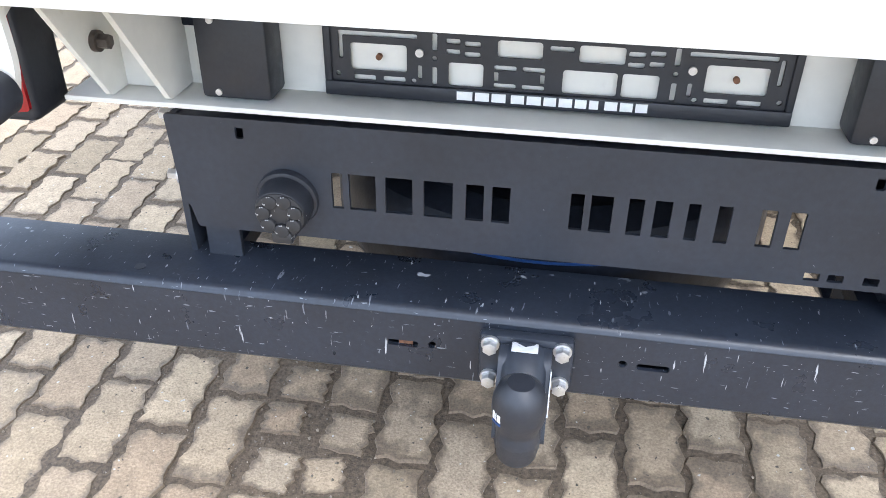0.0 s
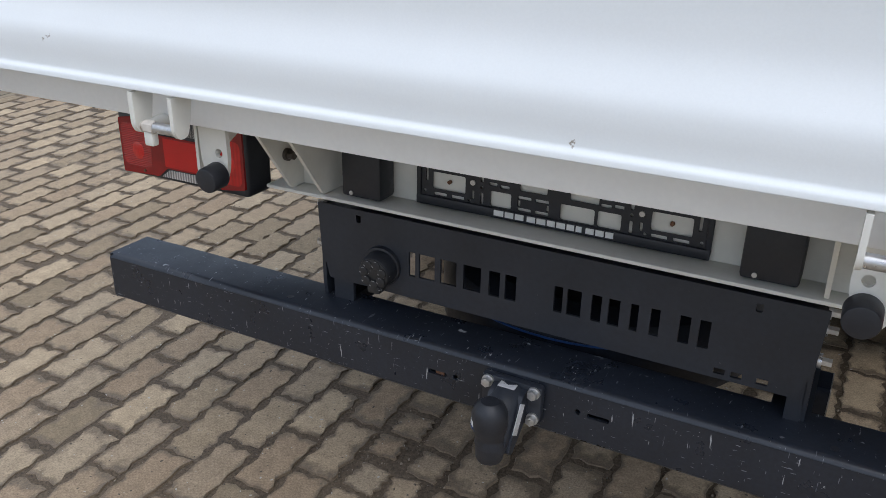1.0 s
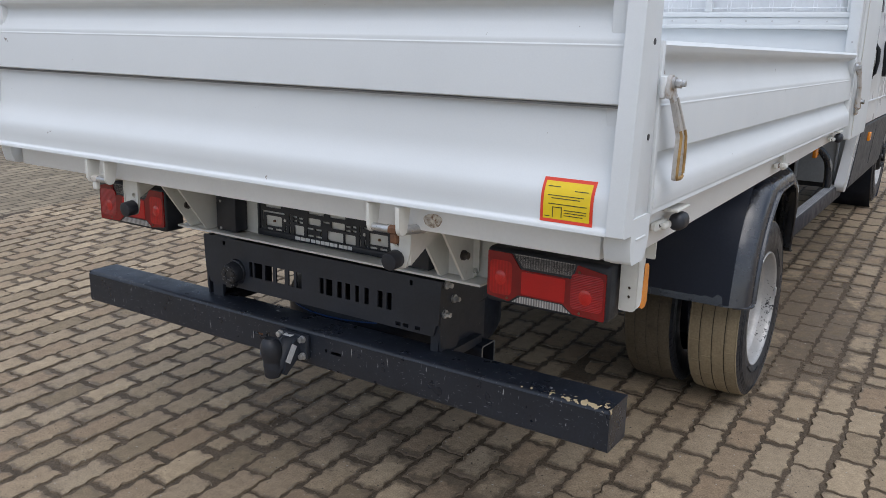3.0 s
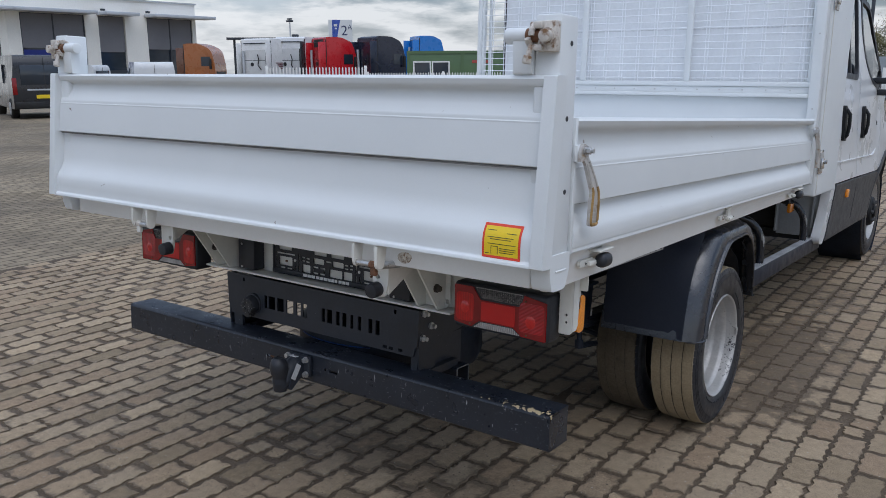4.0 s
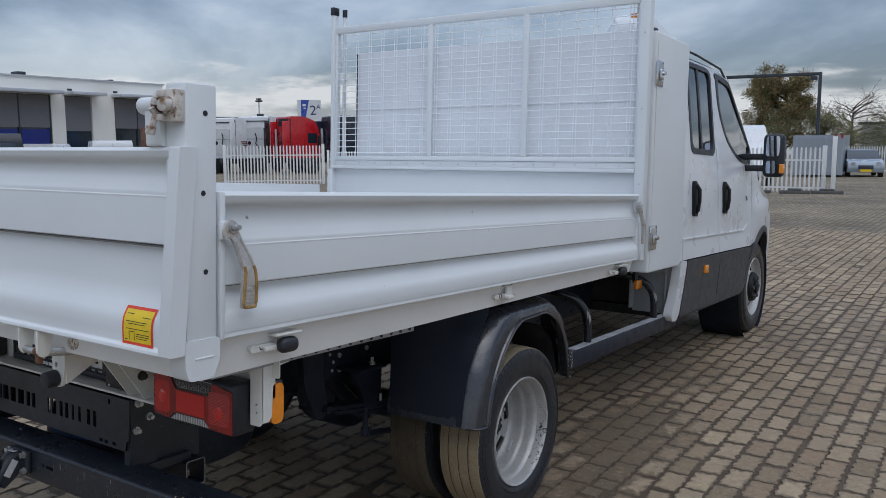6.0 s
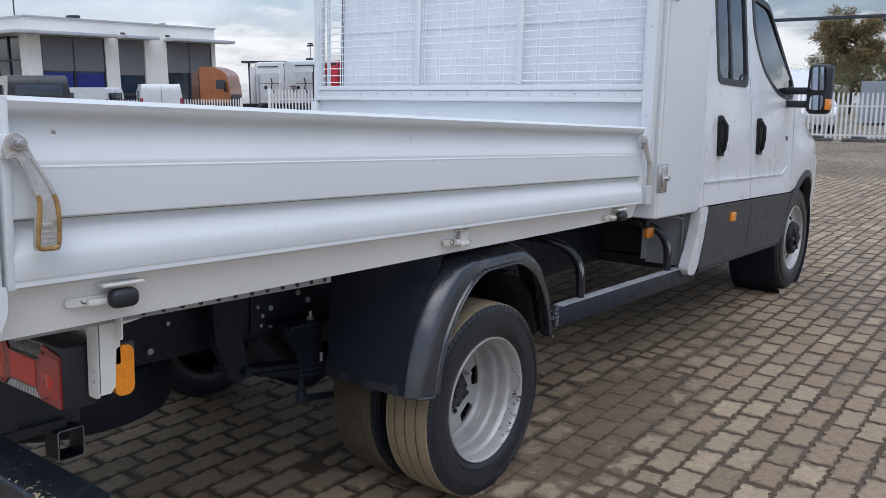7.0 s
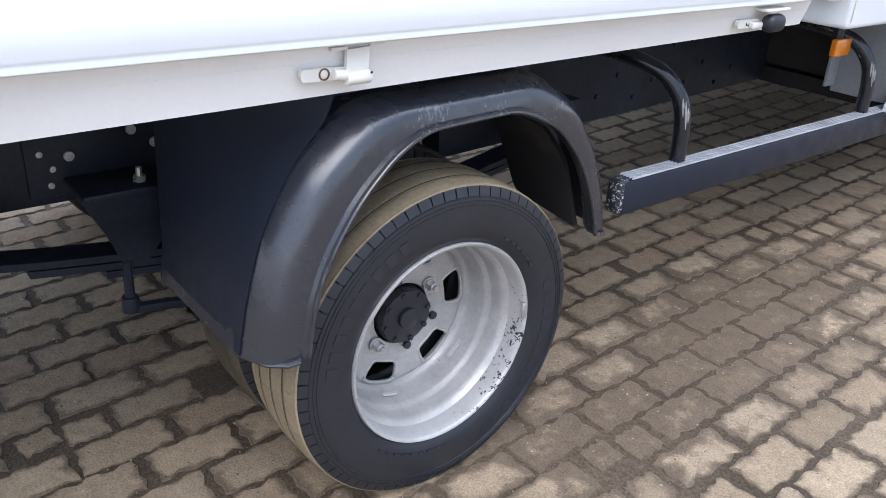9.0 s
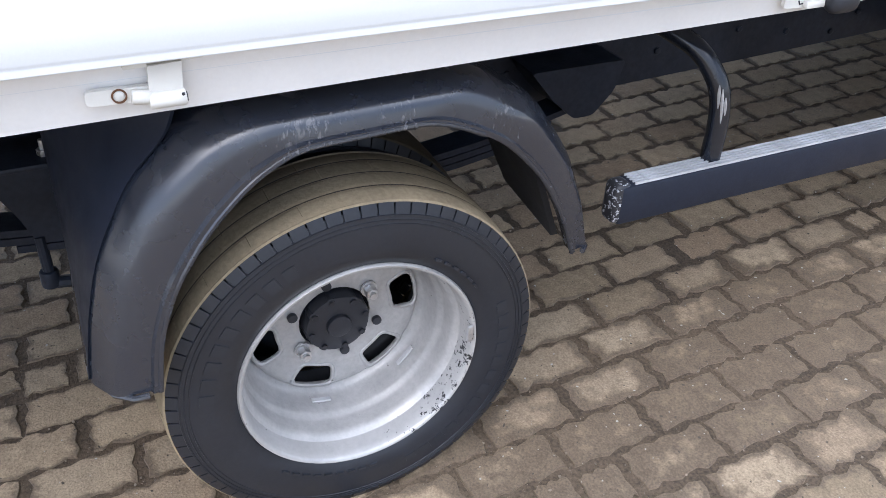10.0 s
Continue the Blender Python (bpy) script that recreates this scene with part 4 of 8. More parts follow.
for s in (-1, 1):
    part("side_rim", Mesh().box(*sorted((s * 0.253, s * 0.262)), holder_y - 0.007, holder_y - 0.0028, 0.697, 0.795, 0.002), PLASTIC, holder)
for a, b in ((-0.106, -0.088), (-0.085, -0.069), (-0.066, -0.050), (-0.044, -0.029), (-0.026, -0.010), (-0.007, 0.007), (0.010, 0.025), (0.028, 0.041), (0.044, 0.054), (0.061, 0.075), (0.078, 0.092), (0.095, 0.108)):
    part("white_lettering_bar", Mesh().box(a, b, holder_y - 0.0095, holder_y - 0.0079, 0.6865, 0.6965), WHITEINK, holder, "white printed bar", smooth=0)
for s in (-1, 1):
    part("fixing_screw", Mesh().cyl((s * 0.198, 0.899, 0.728), (s * 0.198, 0.906, 0.728), 0.0036, 12), RUST, holder, "rusty screw")
    part("clip_screw", Mesh().cyl((s * 0.150, holder_y - 0.006, 0.737), (s * 0.150, holder_y - 0.002, 0.737), 0.0048, 12), STEEL, holder)
for s in (-1, 1):
    lamp_box = part("plate_lamp_box", Mesh().box(s * 0.355 - 0.042, s * 0.355 + 0.042, 0.852, 0.904, 0.683, 0.80, 0.006), PLASTIC, truck, "black plastic lamp box")
    repeat("box_screw", Mesh().cyl((s * 0.355 - 0.02, 0.8495, 0), (s * 0.355 - 0.02, 0.853, 0), 0.004, 10), [(0, 0, 0.692), (0, 0, 0.775)], STEEL, lamp_box)
    # gusset box carrying the bed pivots: two tapered ribs and a plate between them
    for x in (0.505, 0.432):
        part("gusset_rib", Mesh().sheet(rounded([(0.715, 0.866), (0.905, 0.866), (0.905, 0.68), (0.845, 0.68), (0.74, 0.825)], [0, 0, 0, 0.006, 0.03], 3), [], lambda u, v, w, x=x: (s * (x + w), u, v), 0.007), CREAM, tail, "cream tapered gusset rib", smooth=0)
    part("gusset_plate", Mesh().sheet([(0.435, 0.866), (0.53, 0.866), (0.53, 0.70), (0.515, 0.68), (0.435, 0.68)], [ring2d(0.008, 10, 0.52, 0.70)], lambda u, v, w: (s * u, 0.882 + w, v), 0.005), CREAM, tail, "cream gusset plate", smooth=0)
    part("gusset_bolt", Mesh().cyl((s * 0.486, 0.832, 0.750), (s * 0.498, 0.832, 0.750), 0.0085, 6).cyl((s * 0.498, 0.832, 0.750), (s * 0.505, 0.832, 0.750), 0.012, 16).cyl((s * 0.512, 0.832, 0.750), (s * 0.518, 0.832, 0.750), 0.013, 16).cyl((s * 0.518, 0.832, 0.750), (s * 0.529, 0.832, 0.750), 0.0095, 6), DARKBOLT, tail, "dirty dark bolt")
# bed hinges under the rear rail, with rubber buffers
for d in (-1, 1):
    ear = rounded([(0.518, 0.921), (0.560, 0.921), (0.552, 0.876), (0.545, 0.858), (0.527, 0.857), (0.519, 0.870)], [0, 0, 0.01, 0.011, 0.011, 0.008], 4)
    hinge = part("tailgate_hinge", Mesh().sheet(ear, [], lambda u, v, w: (d * (0.456 + w), u, v), 0.007), CREAM, truck, "cream tailgate hinge with rusty pin")
    part("hinge_ear", Mesh().sheet(ear, [], lambda u, v, w: (d * (0.534 + w), u, v), 0.010), CREAM, hinge)
    part("hinge_pin", Mesh().cyl((d * 0.462, 0.533, 0.868), (d * 0.512, 0.533, 0.868), 0.0085, 14), STEEL, hinge)
    part("pin_nut", Mesh().cyl((d * 0.509, 0.533, 0.868), (d * 0.530, 0.533, 0.868), 0.0105, 6, bevel=0.0015).cyl((d * 0.530, 0.533, 0.868), (d * 0.540, 0.533, 0.868), 0.0075, 12), RUST if d > 0 else CLASP, hinge, "rusty hexagon nut")
    part("pin_tab", Mesh().box(*sorted((d * 0.512, d * 0.531)), 0.527, 0.541, 0.838, 0.862, 0.004), RUST if d > 0 else CREAM, hinge)
    part("hinge_rod", Mesh().tube([(d * 0.530, 0.535, 0.866), (d * 0.540, 0.570, 0.865), (d * 0.546, 0.610, 0.862)], [0.0095, 0.011, 0.011], 12), STEEL if d > 0 else CREAM, hinge)
    part("hinge_arm", Mesh().tube([(d * 0.545, 0.606, 0.862), (d * 0.535, 0.68, 0.858), (d * 0.514, 0.76, 0.848)], [0.012, 0.012, 0.010], 12), CREAM, hinge)
    inset = 0.018 if d < 0 else 0.0
    plate = rounded([(0.458, 0.862), (0.514, 0.862), (0.512, 0.800), (0.500, 0.762), (0.470, 0.758), (0.456, 0.80)], [0.008, 0.008, 0.02, 0.010, 0.016, 0.02], 4)
    part("buffer_arm", Mesh().sheet(plate, [ring2d(0.0075, 14, 0.4745, 0.817)], lambda u, v, w: (d * (u - inset), 0.606 + w, v), 0.008), CREAM, hinge)
    part("arm_web", Mesh().sheet([(0.612, 0.868), (0.735, 0.868), (0.735, 0.835), (0.612, 0.77)], [], lambda u, v, w: (d * (0.505 + w), u, v), 0.006), CREAM, hinge, smooth=0)
    part("rubber_buffer", Mesh().cyl((d * (0.476 - inset), 0.606, 0.783), (d * (0.476 - inset), 0.572, 0.780), 0.0215, 28, r2=0.0205, bevel=0.003), PLASTIC, hinge, "black rubber buffer")

part("peeled_paint", Mesh().sheet(rounded([(0.560, 0.893), (0.574, 0.902), (0.596, 0.904), (0.612, 0.896), (0.604, 0.878), (0.584, 0.871), (0.566, 0.878)], 0.008, 3), [], lambda u, v, w: (u, 0.5846 - w, v), 0.0012), RUSTEDGE, bed, "blistered and stained paint")

# tail lamps
def tail_lamp(s):
    x0, x1, z0, z1, y = (0.598, 0.900, 0.660, 0.782, 0.814) if s > 0 else (0.590, 0.914, 0.657, 0.783, 0.814)
    L2 = lambda u: s * u
    body = Mesh().box(*sorted((L2(x0 - 0.005), L2(x1 + 0.007))), y - 0.003, y + 0.072, z0 - 0.005, z1 + 0.009, 0.011, 3)
    lamp = part("tail_lamp", body, PLASTIC, truck, "red tail lamp with clear reversing and fog lenses")
    face = lambda u, v, w: (L2(u), y + 0.006 - w, v)
    part("red_lens", Mesh().sheet(rounded([(x0, z0 + 0.012), (x0 + 0.06, z0 + 0.004), (x0 + 0.085, z0 + 0.024), (x0 + 0.20, z0 + 0.024), (x0 + 0.225, z0 + 0.004), (x1, z0), (x1, z1 - 0.012), (x1 - 0.07, z1), (x1 - 0.08, z1 - 0.035), (x0 + 0.088, z1 - 0.035), (x0 + 0.063, z1), (x0, z1)], 0.004, 3), [], face, 0.012), RED, lamp, "glossy red lens")
    part("clear_lens", Mesh().sheet(rounded([(x0 + 0.068, z1), (x1 - 0.074, z1), (x1 - 0.085, z1 - 0.030), (x0 + 0.092, z1 - 0.030)], 0.004, 3), [], face, 0.009), CLEARLENS, lamp, "ribbed clear lens")
    part("clear_lens", Mesh().sheet(rounded([(x0 + 0.066, z0 + 0.004), (x0 + 0.09, z0 + 0.021), (x0 + 0.196, z0 + 0.021), (x0 + 0.22, z0 + 0.004)], 0.003, 3), [], face, 0.010), CLEARLENS, lamp, "ribbed clear lens")
    def dome(cx, cz, rx, rz, bulge, material, label):
        dm = Mesh()
        rings = []
        for i in range(7):
            q = i / 6
            rings.append([dm.bm.verts.new((L2(cx + rx * q * math.cos(2 * math.pi * k / 32)), y - 0.0064 - bulge * (1 - q * q), cz + rz * q * math.sin(2 * math.pi * k / 32))) for k in range(32)] if i else [dm.bm.verts.new((L2(cx), y - 0.0064 - bulge, cz))])
        for k in range(32):
            dm.bm.faces.new((rings[0][0], rings[1][k], rings[1][(k + 1) % 32]))
        for ra, rb in zip(rings[1:], rings[2:]):
            for k in range(32):
                dm.bm.faces.new((ra[k], rb[k], rb[(k + 1) % 32], ra[(k + 1) % 32]))
        part("lens_dome", dm, material, lamp, label, smooth=60)

    for u0, u1, mat in ((x0 + 0.006, x0 + 0.066, REDDOME), (x1 - 0.084, x1 - 0.006, REDRIB)):
        part("lens_field", Mesh().sheet(rect(u0, u1, z0 + 0.018, z1 - 0.020, 0.014, 4), [], face, 0.0123), mat, lamp, "red optic field")
    # the two hot spots are domes of brighter red, without emission
    dome(x0 + 0.036, (z0 + z1) / 2 - 0.002, 0.015, 0.018, 0.0025, REDGLOW, "lamp hot spot painted in brighter red")
    dome(x1 - 0.048, (z0 + z1) / 2 - 0.012, 0.016, 0.018, 0.0020, REDGLOW, "lamp hot spot painted in brighter red")
    part("reflector", Mesh().sheet(rect(x0 + 0.092, x0 + 0.204, z0 + 0.028, z1 - 0.039, 0.003), [], face, 0.0130), REDBRIGHT, lamp, "red retro-reflector")
    repeat("lens_screw", Mesh().cyl((0, y - 0.004, 0), (0, y - 0.0075, 0), 0.003, 10), [(L2(x0 + 0.055), 0, z0 + 0.012), (L2(x1 - 0.06), 0, z0 + 0.01), (L2(x1 - 0.065), 0, z1 - 0.016)], RUST, lamp)
    br = Mesh().sheet(rounded([(0.912, 0.840), (0.952, 0.840), (0.952, 0.680), (0.912, 0.680)], [0, 0, 0.012, 0.004], 3), [ring2d(0.004, 8, 0.934, 0.735), ring2d(0.004, 8, 0.934, 0.714)], lambda u, v, w: (L2(u), 0.860 + w, v), 0.004)
    br.sheet([(0.850, 0.840), (0.945, 0.840), (0.945, 0.832), (0.890, 0.824), (0.884, 0.70), (0.874, 0.688), (0.850, 0.688)], [], lambda u, v, w: (L2(0.952) - s * w, u + 0.012, v), 0.004)
    br.box(*sorted((L2(0.88), L2(0.954))), 0.862, 0.967, 0.8365, 0.8405)
    br.box(*sorted((L2(0.88), L2(0.950))), 0.872, 0.962, 0.8405, 0.858)
    bracket = part("lamp_bracket", br, CREAM, truck, "cream sheet-metal lamp bracket", smooth=0)
    part("marker_base", Mesh().box(*sorted((L2(0.928), L2(0.9385))), 0.892, 0.950, 0.684, 0.784, 0.006), GREYPLASTIC, bracket)
    part("side_marker", Mesh().sheet(rect(0.896, 0.940, 0.676, 0.782, 0.020, 5), [], lambda u, v, w: (L2(0.938 + w), u, v), 0.012), AMBER, bracket, "amber side marker lamp")


for s in (1, -1):
    tail_lamp(s)
    back = Mesh().sheet(rounded([(0.530, 0.866), (0.975, 0.866), (0.975, 0.800), (0.600, 0.800), (0.592, 0.735), (0.560, 0.735), (0.556, 0.722), (0.545, 0.735), (0.530, 0.735)], 0.004, 2), [], lambda u, v, w: (s * u, 0.898 + w, v), 0.004)
    part("lamp_back_plate", back, CREAM, truck, "cream sheet plate behind the tail lamp", smooth=0)

# black number-plate panel with cut-outs, socket, brackets
cuts = []
def slot(u0, u1, z0, z1, lean=0.0):
    cuts.append([(0.95 * (u0 + lean), z0), (0.95 * (u1 + lean), z0), (0.95 * u1, z1), (0.95 * u0, z1)])
Z0, Z1 = 0.560, 0.607
for u0, u1 in ((-0.258, -0.244), (-0.236, -0.202), (-0.190, -0.156), (-0.142, -0.106), (-0.090, -0.068), (-0.058, -0.036)):
    slot(u0, u1, Z0, Z1)
for u0, u1, low in ((0.036, 0.052, 0), (0.060, 0.086, 0), (0.104, 0.122, 0), (0.134, 0.154, 0), (0.172, 0.186, 0), (0.206, 0.222, 0), (0.254, 0.272, 0), (0.286, 0.304, 0)):
    slot(u0, u1, Z0, Z1)
for u in (0.318, 0.345, 0.385):
    slot(u, u + 0.018, 0.522, 0.532)
for u in (-0.352, 0.352):
    cuts.append(rect(u - 0.005, u + 0.005, 0.641, 0.657, 0.003))
panel = part("tow_panel", Mesh().sheet(rounded([(-0.443, 0.666), (-0.436, 0.548), (-0.428, 0.548), (-0.421, 0.516), (0.425, 0.514), (0.432, 0.546), (0.440, 0.546), (0.447, 0.666)], 0.004, 2), cuts, lambda u, v, w: (u, 0.838 + w, v), 0.005), BLACK, truck, "black steel panel with stencil cut-outs", smooth=0)
part("panel_top", Mesh().box(-0.44, 0.44, 0.840, 0.896, 0.654, 0.659), BLACK, panel)
for s in (-1, 1):
    arm = Mesh().sheet([(0.845, 0.662), (1.12, 0.66), (1.12, 0.57), (0.945, 0.55), (0.930, 0.465), (0.850, 0.465), (0.845, 0.505)], [], lambda u, v, w: (s * (0.442 - w), u, v), 0.008)
    arm.box(*((-0.416, -0.372) if s < 0 else (0.412, 0.436)), 0.845, 0.853, 0.465, 0.55)
    a = part("side_bracket", arm, BLACK, truck, smooth=0)
    for y, z in ((0.868, 0.652), (0.905, 0.606), (0.862, 0.574)):
        part("bracket_bolt", Mesh().cyl((s * 0.44, y, z), (s * 0.462, y, z), 0.007, 6).cyl((s * 0.44, y, z), (s * 0.448, y, z), 0.0115, 14), STEEL, a)
socket = part("trailer_socket", Mesh().cyl((-0.296, 0.872, 0.560), (-0.296, 0.852, 0.558), 0.038, 28, bevel=0.003).cyl((-0.296, 0.856, 0.558), (-0.296, 0.826, 0.554), 0.034, 28, r2=0.031, bevel=0.004), PLASTIC, truck, "black plastic trailer socket with hinged lid")
socket.matrix_basis = Matrix.Translation((-0.004, -0.020, 0.010))
WORN = surface("worn_socket_plastic", (0.02, 0.02, 0.022), 0.5, specks=(0.4, 0.4, 0.4), speck_amount=0.2, sscale=90)
repeat("lid_nub", Mesh().cyl((0, 0.829, 0.0005), (0, 0.820, 0), 0.0095, 10, bevel=0.002), [(-0.296 + 0.020 * math.cos(2 * math.pi / 7 * k + 0.3), 0, 0.553 + 0.020 * math.sin(2 * math.pi / 7 * k + 0.3)) for k in range(7)], WORN, socket)
part("socket_lid", Mesh().cyl((-0.296, 0.836, 0.5535), (-0.296, 0.8235, 0.5525), 0.0325, 24, r2=0.030, bevel=0.002), WORN, socket, "worn black hinged lid")
part("lid_hinge", Mesh().box(-0.309, -0.283, 0.822, 0.85, 0.514, 0.530, 0.004), WORN, socket)

# bumper beam and tow hitch
bump = Mesh()
front_holes = [rect(-0.168, -0.130, 0.413, 0.422, 0.0044, 4), ring2d(0.0052, 12, -0.113, 0.4195), rect(0.128, 0.166, 0.417, 0.426, 0.0044, 4), ring2d(0.0052, 12, 0.112, 0.423)]
bump.sheet(rect(-0.960, 0.944, 0.372, 0.4615), front_holes, lambda u, v, w: (u, 0.774 + w, v), 0.006)
corner = [(0.774, 0.4605), (0.7765, 0.4655), (0.780, 0.469), (0.786, 0.4715)]
top = corner + [(0.882, 0.4715), (0.882, 0.4645), (0.790, 0.4635), (0.780, 0.4605)]
bump.sweep(top, lambda y, z, x: (x, y, z), (-0.960, 0.944))
bot = [(0.774, 0.373), (0.7755, 0.369), (0.779, 0.366), (0.882, 0.366), (0.882, 0.372), (0.780, 0.373)]
bump.sweep(bot, lambda y, z, x: (x, y, z), (-0.960, 0.944))
bump.box(-0.960, -0.956, 0.776, 0.88, 0.367, 0.470).box(0.940, 0.944, 0.776, 0.88, 0.367, 0.470)
bumper = part("bumper_beam", bump, BUMPER, truck, "black scratched underrun bumper beam with chipped paint")
repeat("top_hole", Mesh().cyl((0, 0.80, 0.4716), (0, 0.80, 0.4724), 0.007, 12), [(-0.49, 0, 0), (0.49, 0, 0)], PLASTIC, bumper)
part("rust_patch", Mesh().box(-0.155, -0.138, 0.7795, 0.7815, 0.412, 0.4185), RUST, bumper, "rusty steel behind a slot")
for s in (-1, 1):
    part("bumper_stay", Mesh().box(s * 0.42 - 0.03, s * 0.42 + 0.03, 0.82, 1.05, 0.44, 0.465).box(s * 0.42 - 0.006, s * 0.42 + 0.006, 0.892, 1.10, 0.44, 0.62), BLACK, bumper)
hitch = part("hitch_plate", Mesh().box(-0.055, 0.055, 0.757, 0.774, 0.386, 0.458, 0.006), BLACK, truck, "black tow hitch plate with four bolts")
for x in (-0.0415, 0.0415):
    for z in (0.397, 0.447):
        part("hex_bolt", Mesh().cyl((x, 0.757, z), (x, 0.753, z), 0.0108, 20).cyl((x, 0.753, z), (x, 0.743, z), 0.0088, 6, bevel=0.001), STEEL, hitch, "zinc hex bolt")
part("ball_neck", Mesh().tube([(0, 0.757, 0.428), (0, 0.738, 0.424), (0, 0.712, 0.402), (0, 0.694, 0.380), (0, 0.680, 0.372), (0, 0.676, 0.388), (0, 0.676, 0.41)], [0.031, 0.029, 0.027, 0.026, 0.0255, 0.024, 0.022], 18), BLACK, hitch, "black cast swan neck")
part("neck_web", Mesh().sheet(rounded([(0.757, 0.396), (0.757, 0.452), (0.735, 0.444), (0.704, 0.398), (0.690, 0.362), (0.700, 0.354)], 0.008, 3), [], lambda u, v, w: (-0.030 + w, u, v), 0.060), BLACK, hitch, "black cast neck")
cover = [(0.0, 0.085), (0.016, 0.084), (0.026, 0.076), (0.0315, 0.062), (0.0325, 0.046), (0.0305, 0.032), (0.0262, 0.022), (0.0252, 0.014), (0.0246, -0.024), (0.0225, -0.029), (0.0, -0.029)]
cv = Mesh()
ringset = []
for k in range(32):
    a = 2 * math.pi * k / 32
    ringset.append([cv.bm.verts.new((r * 0.93 * math.cos(a), 0.676 - (z - 0.03) * 0.06 + r * 0.93 * math.sin(a), 0.382 + z)) for r, z in cover[1:-1]])
for k in range(32):
    a, b = ringset[k], ringset[(k + 1) % 32]
    for i in range(len(a) - 1):
        cv.bm.faces.new((a[i], a[i + 1], b[i + 1], b[i]))
cv.bm.faces.new([r[0] for r in ringset][::-1]); cv.bm.faces.new([r[-1] for r in ringset])
ball = part("ball_cover", cv, PLASTIC, truck, "black rubber tow ball cover")
for a0, a1, z0, z1 in ((-2.62, -2.50, 0.426, 0.436), (-2.44, -2.40, 0.426, 0.436), (-2.34, -2.20, 0.426, 0.436)):
    part("cover_print", Mesh().sheet([(a0, z0), ((a0 + a1) / 2, z0), (a1, z0), (a1, z1), ((a0 + a1) / 2, z1), (a0, z1)], [], lambda u, v, w: ((0.0305 + w) * math.cos(u), 0.6765 + (0.0305 + w) * math.sin(u), v - 0.002), 0.0008), WHITEINK, ball, "white printed bar")
part("cover_print", Mesh().sheet([(-2.64, 0.421), (-2.42, 0.421), (-2.2, 0.421), (-2.2, 0.4235), (-2.42, 0.4235), (-2.64, 0.4235)], [], lambda u, v, w: ((0.0305 + w) * math.cos(u), 0.6765 + (0.0305 + w) * math.sin(u), v - 0.002), 0.0008), BLUEFILM, ball, "blue printed line")
part("neck_side_label", Mesh().sheet([(0.698, 0.396), (0.716, 0.384), (0.744, 0.428), (0.726, 0.440)], [], lambda u, v, w: (0.0302 + w, u, v), 0.0012), GREYFILM, hitch, "silver type label")
part("neck_plate", Mesh().box(-0.016, 0.014, 0.736, 0.752, 0.4545, 0.4562, 0.0005), GREYFILM, hitch, "silver type label")
tube = Mesh().sheet(rect(1.014, 1.084, 0.362, 0.443, 0.008), [rect(1.019, 1.079, 0.367, 0.438, 0.005)], lambda u, v, w: (0.405 + w, u, v), 0.066)
sq = part("square_tube_end", tube, CHASSIS, truck, "open black square tube end", smooth=0)
part("tube_rim", Mesh().sheet(rect(1.0135, 1.0845, 0.3615, 0.4435, 0.008), [rect(1.0165, 1.0815, 0.3645, 0.4405, 0.006)], lambda u, v, w: (0.471 + w, u, v), 0.002), surface("cut_steel_edge", (0.22, 0.22, 0.21), 0.5, metal=0.3, vary=0.3, vscale=30, grain=0.2, gscale=120), sq, smooth=0)

# ---- chassis ----
frame_m = Mesh()
for s in (-1, 1):
    frame_m.box(*sorted((s * 0.36, s * 0.43)), 0.95, 5.6, 0.550, 0.745, 0.006)
    frame_m.box(*sorted((s * 0.37, s * 0.44)), 0.9, 3.3, 0.75, 0.826, 0.004)
for s in (-1, 1):
    frame_m.sweep(rect(0.362, 0.4325, 0.0, 1.0), lambda u, f, y, s=s: (s * u, y, (0.462 + 0.0358 * (y - 2.0)) * (1 - f) + 0.744 * f), (2.62, 3.2, 4.3) if s > 0 else (4.3, 3.2, 2.62))
for y in (1.05, 1.75, 2.6, 3.4):
    frame_m.box(-0.36, 0.36, y, y + 0.07, 0.62, 0.72, 0.004)
BOLTGREY = surface("dull_bolt_zinc", (0.36, 0.36, 0.36), 0.5, metal=0.3, vary=0.2, vscale=60, grain=0.15, gscale=200)
chassis = part("chassis_frame", frame_m, CHASSIS, truck, "black ladder chassis frame")
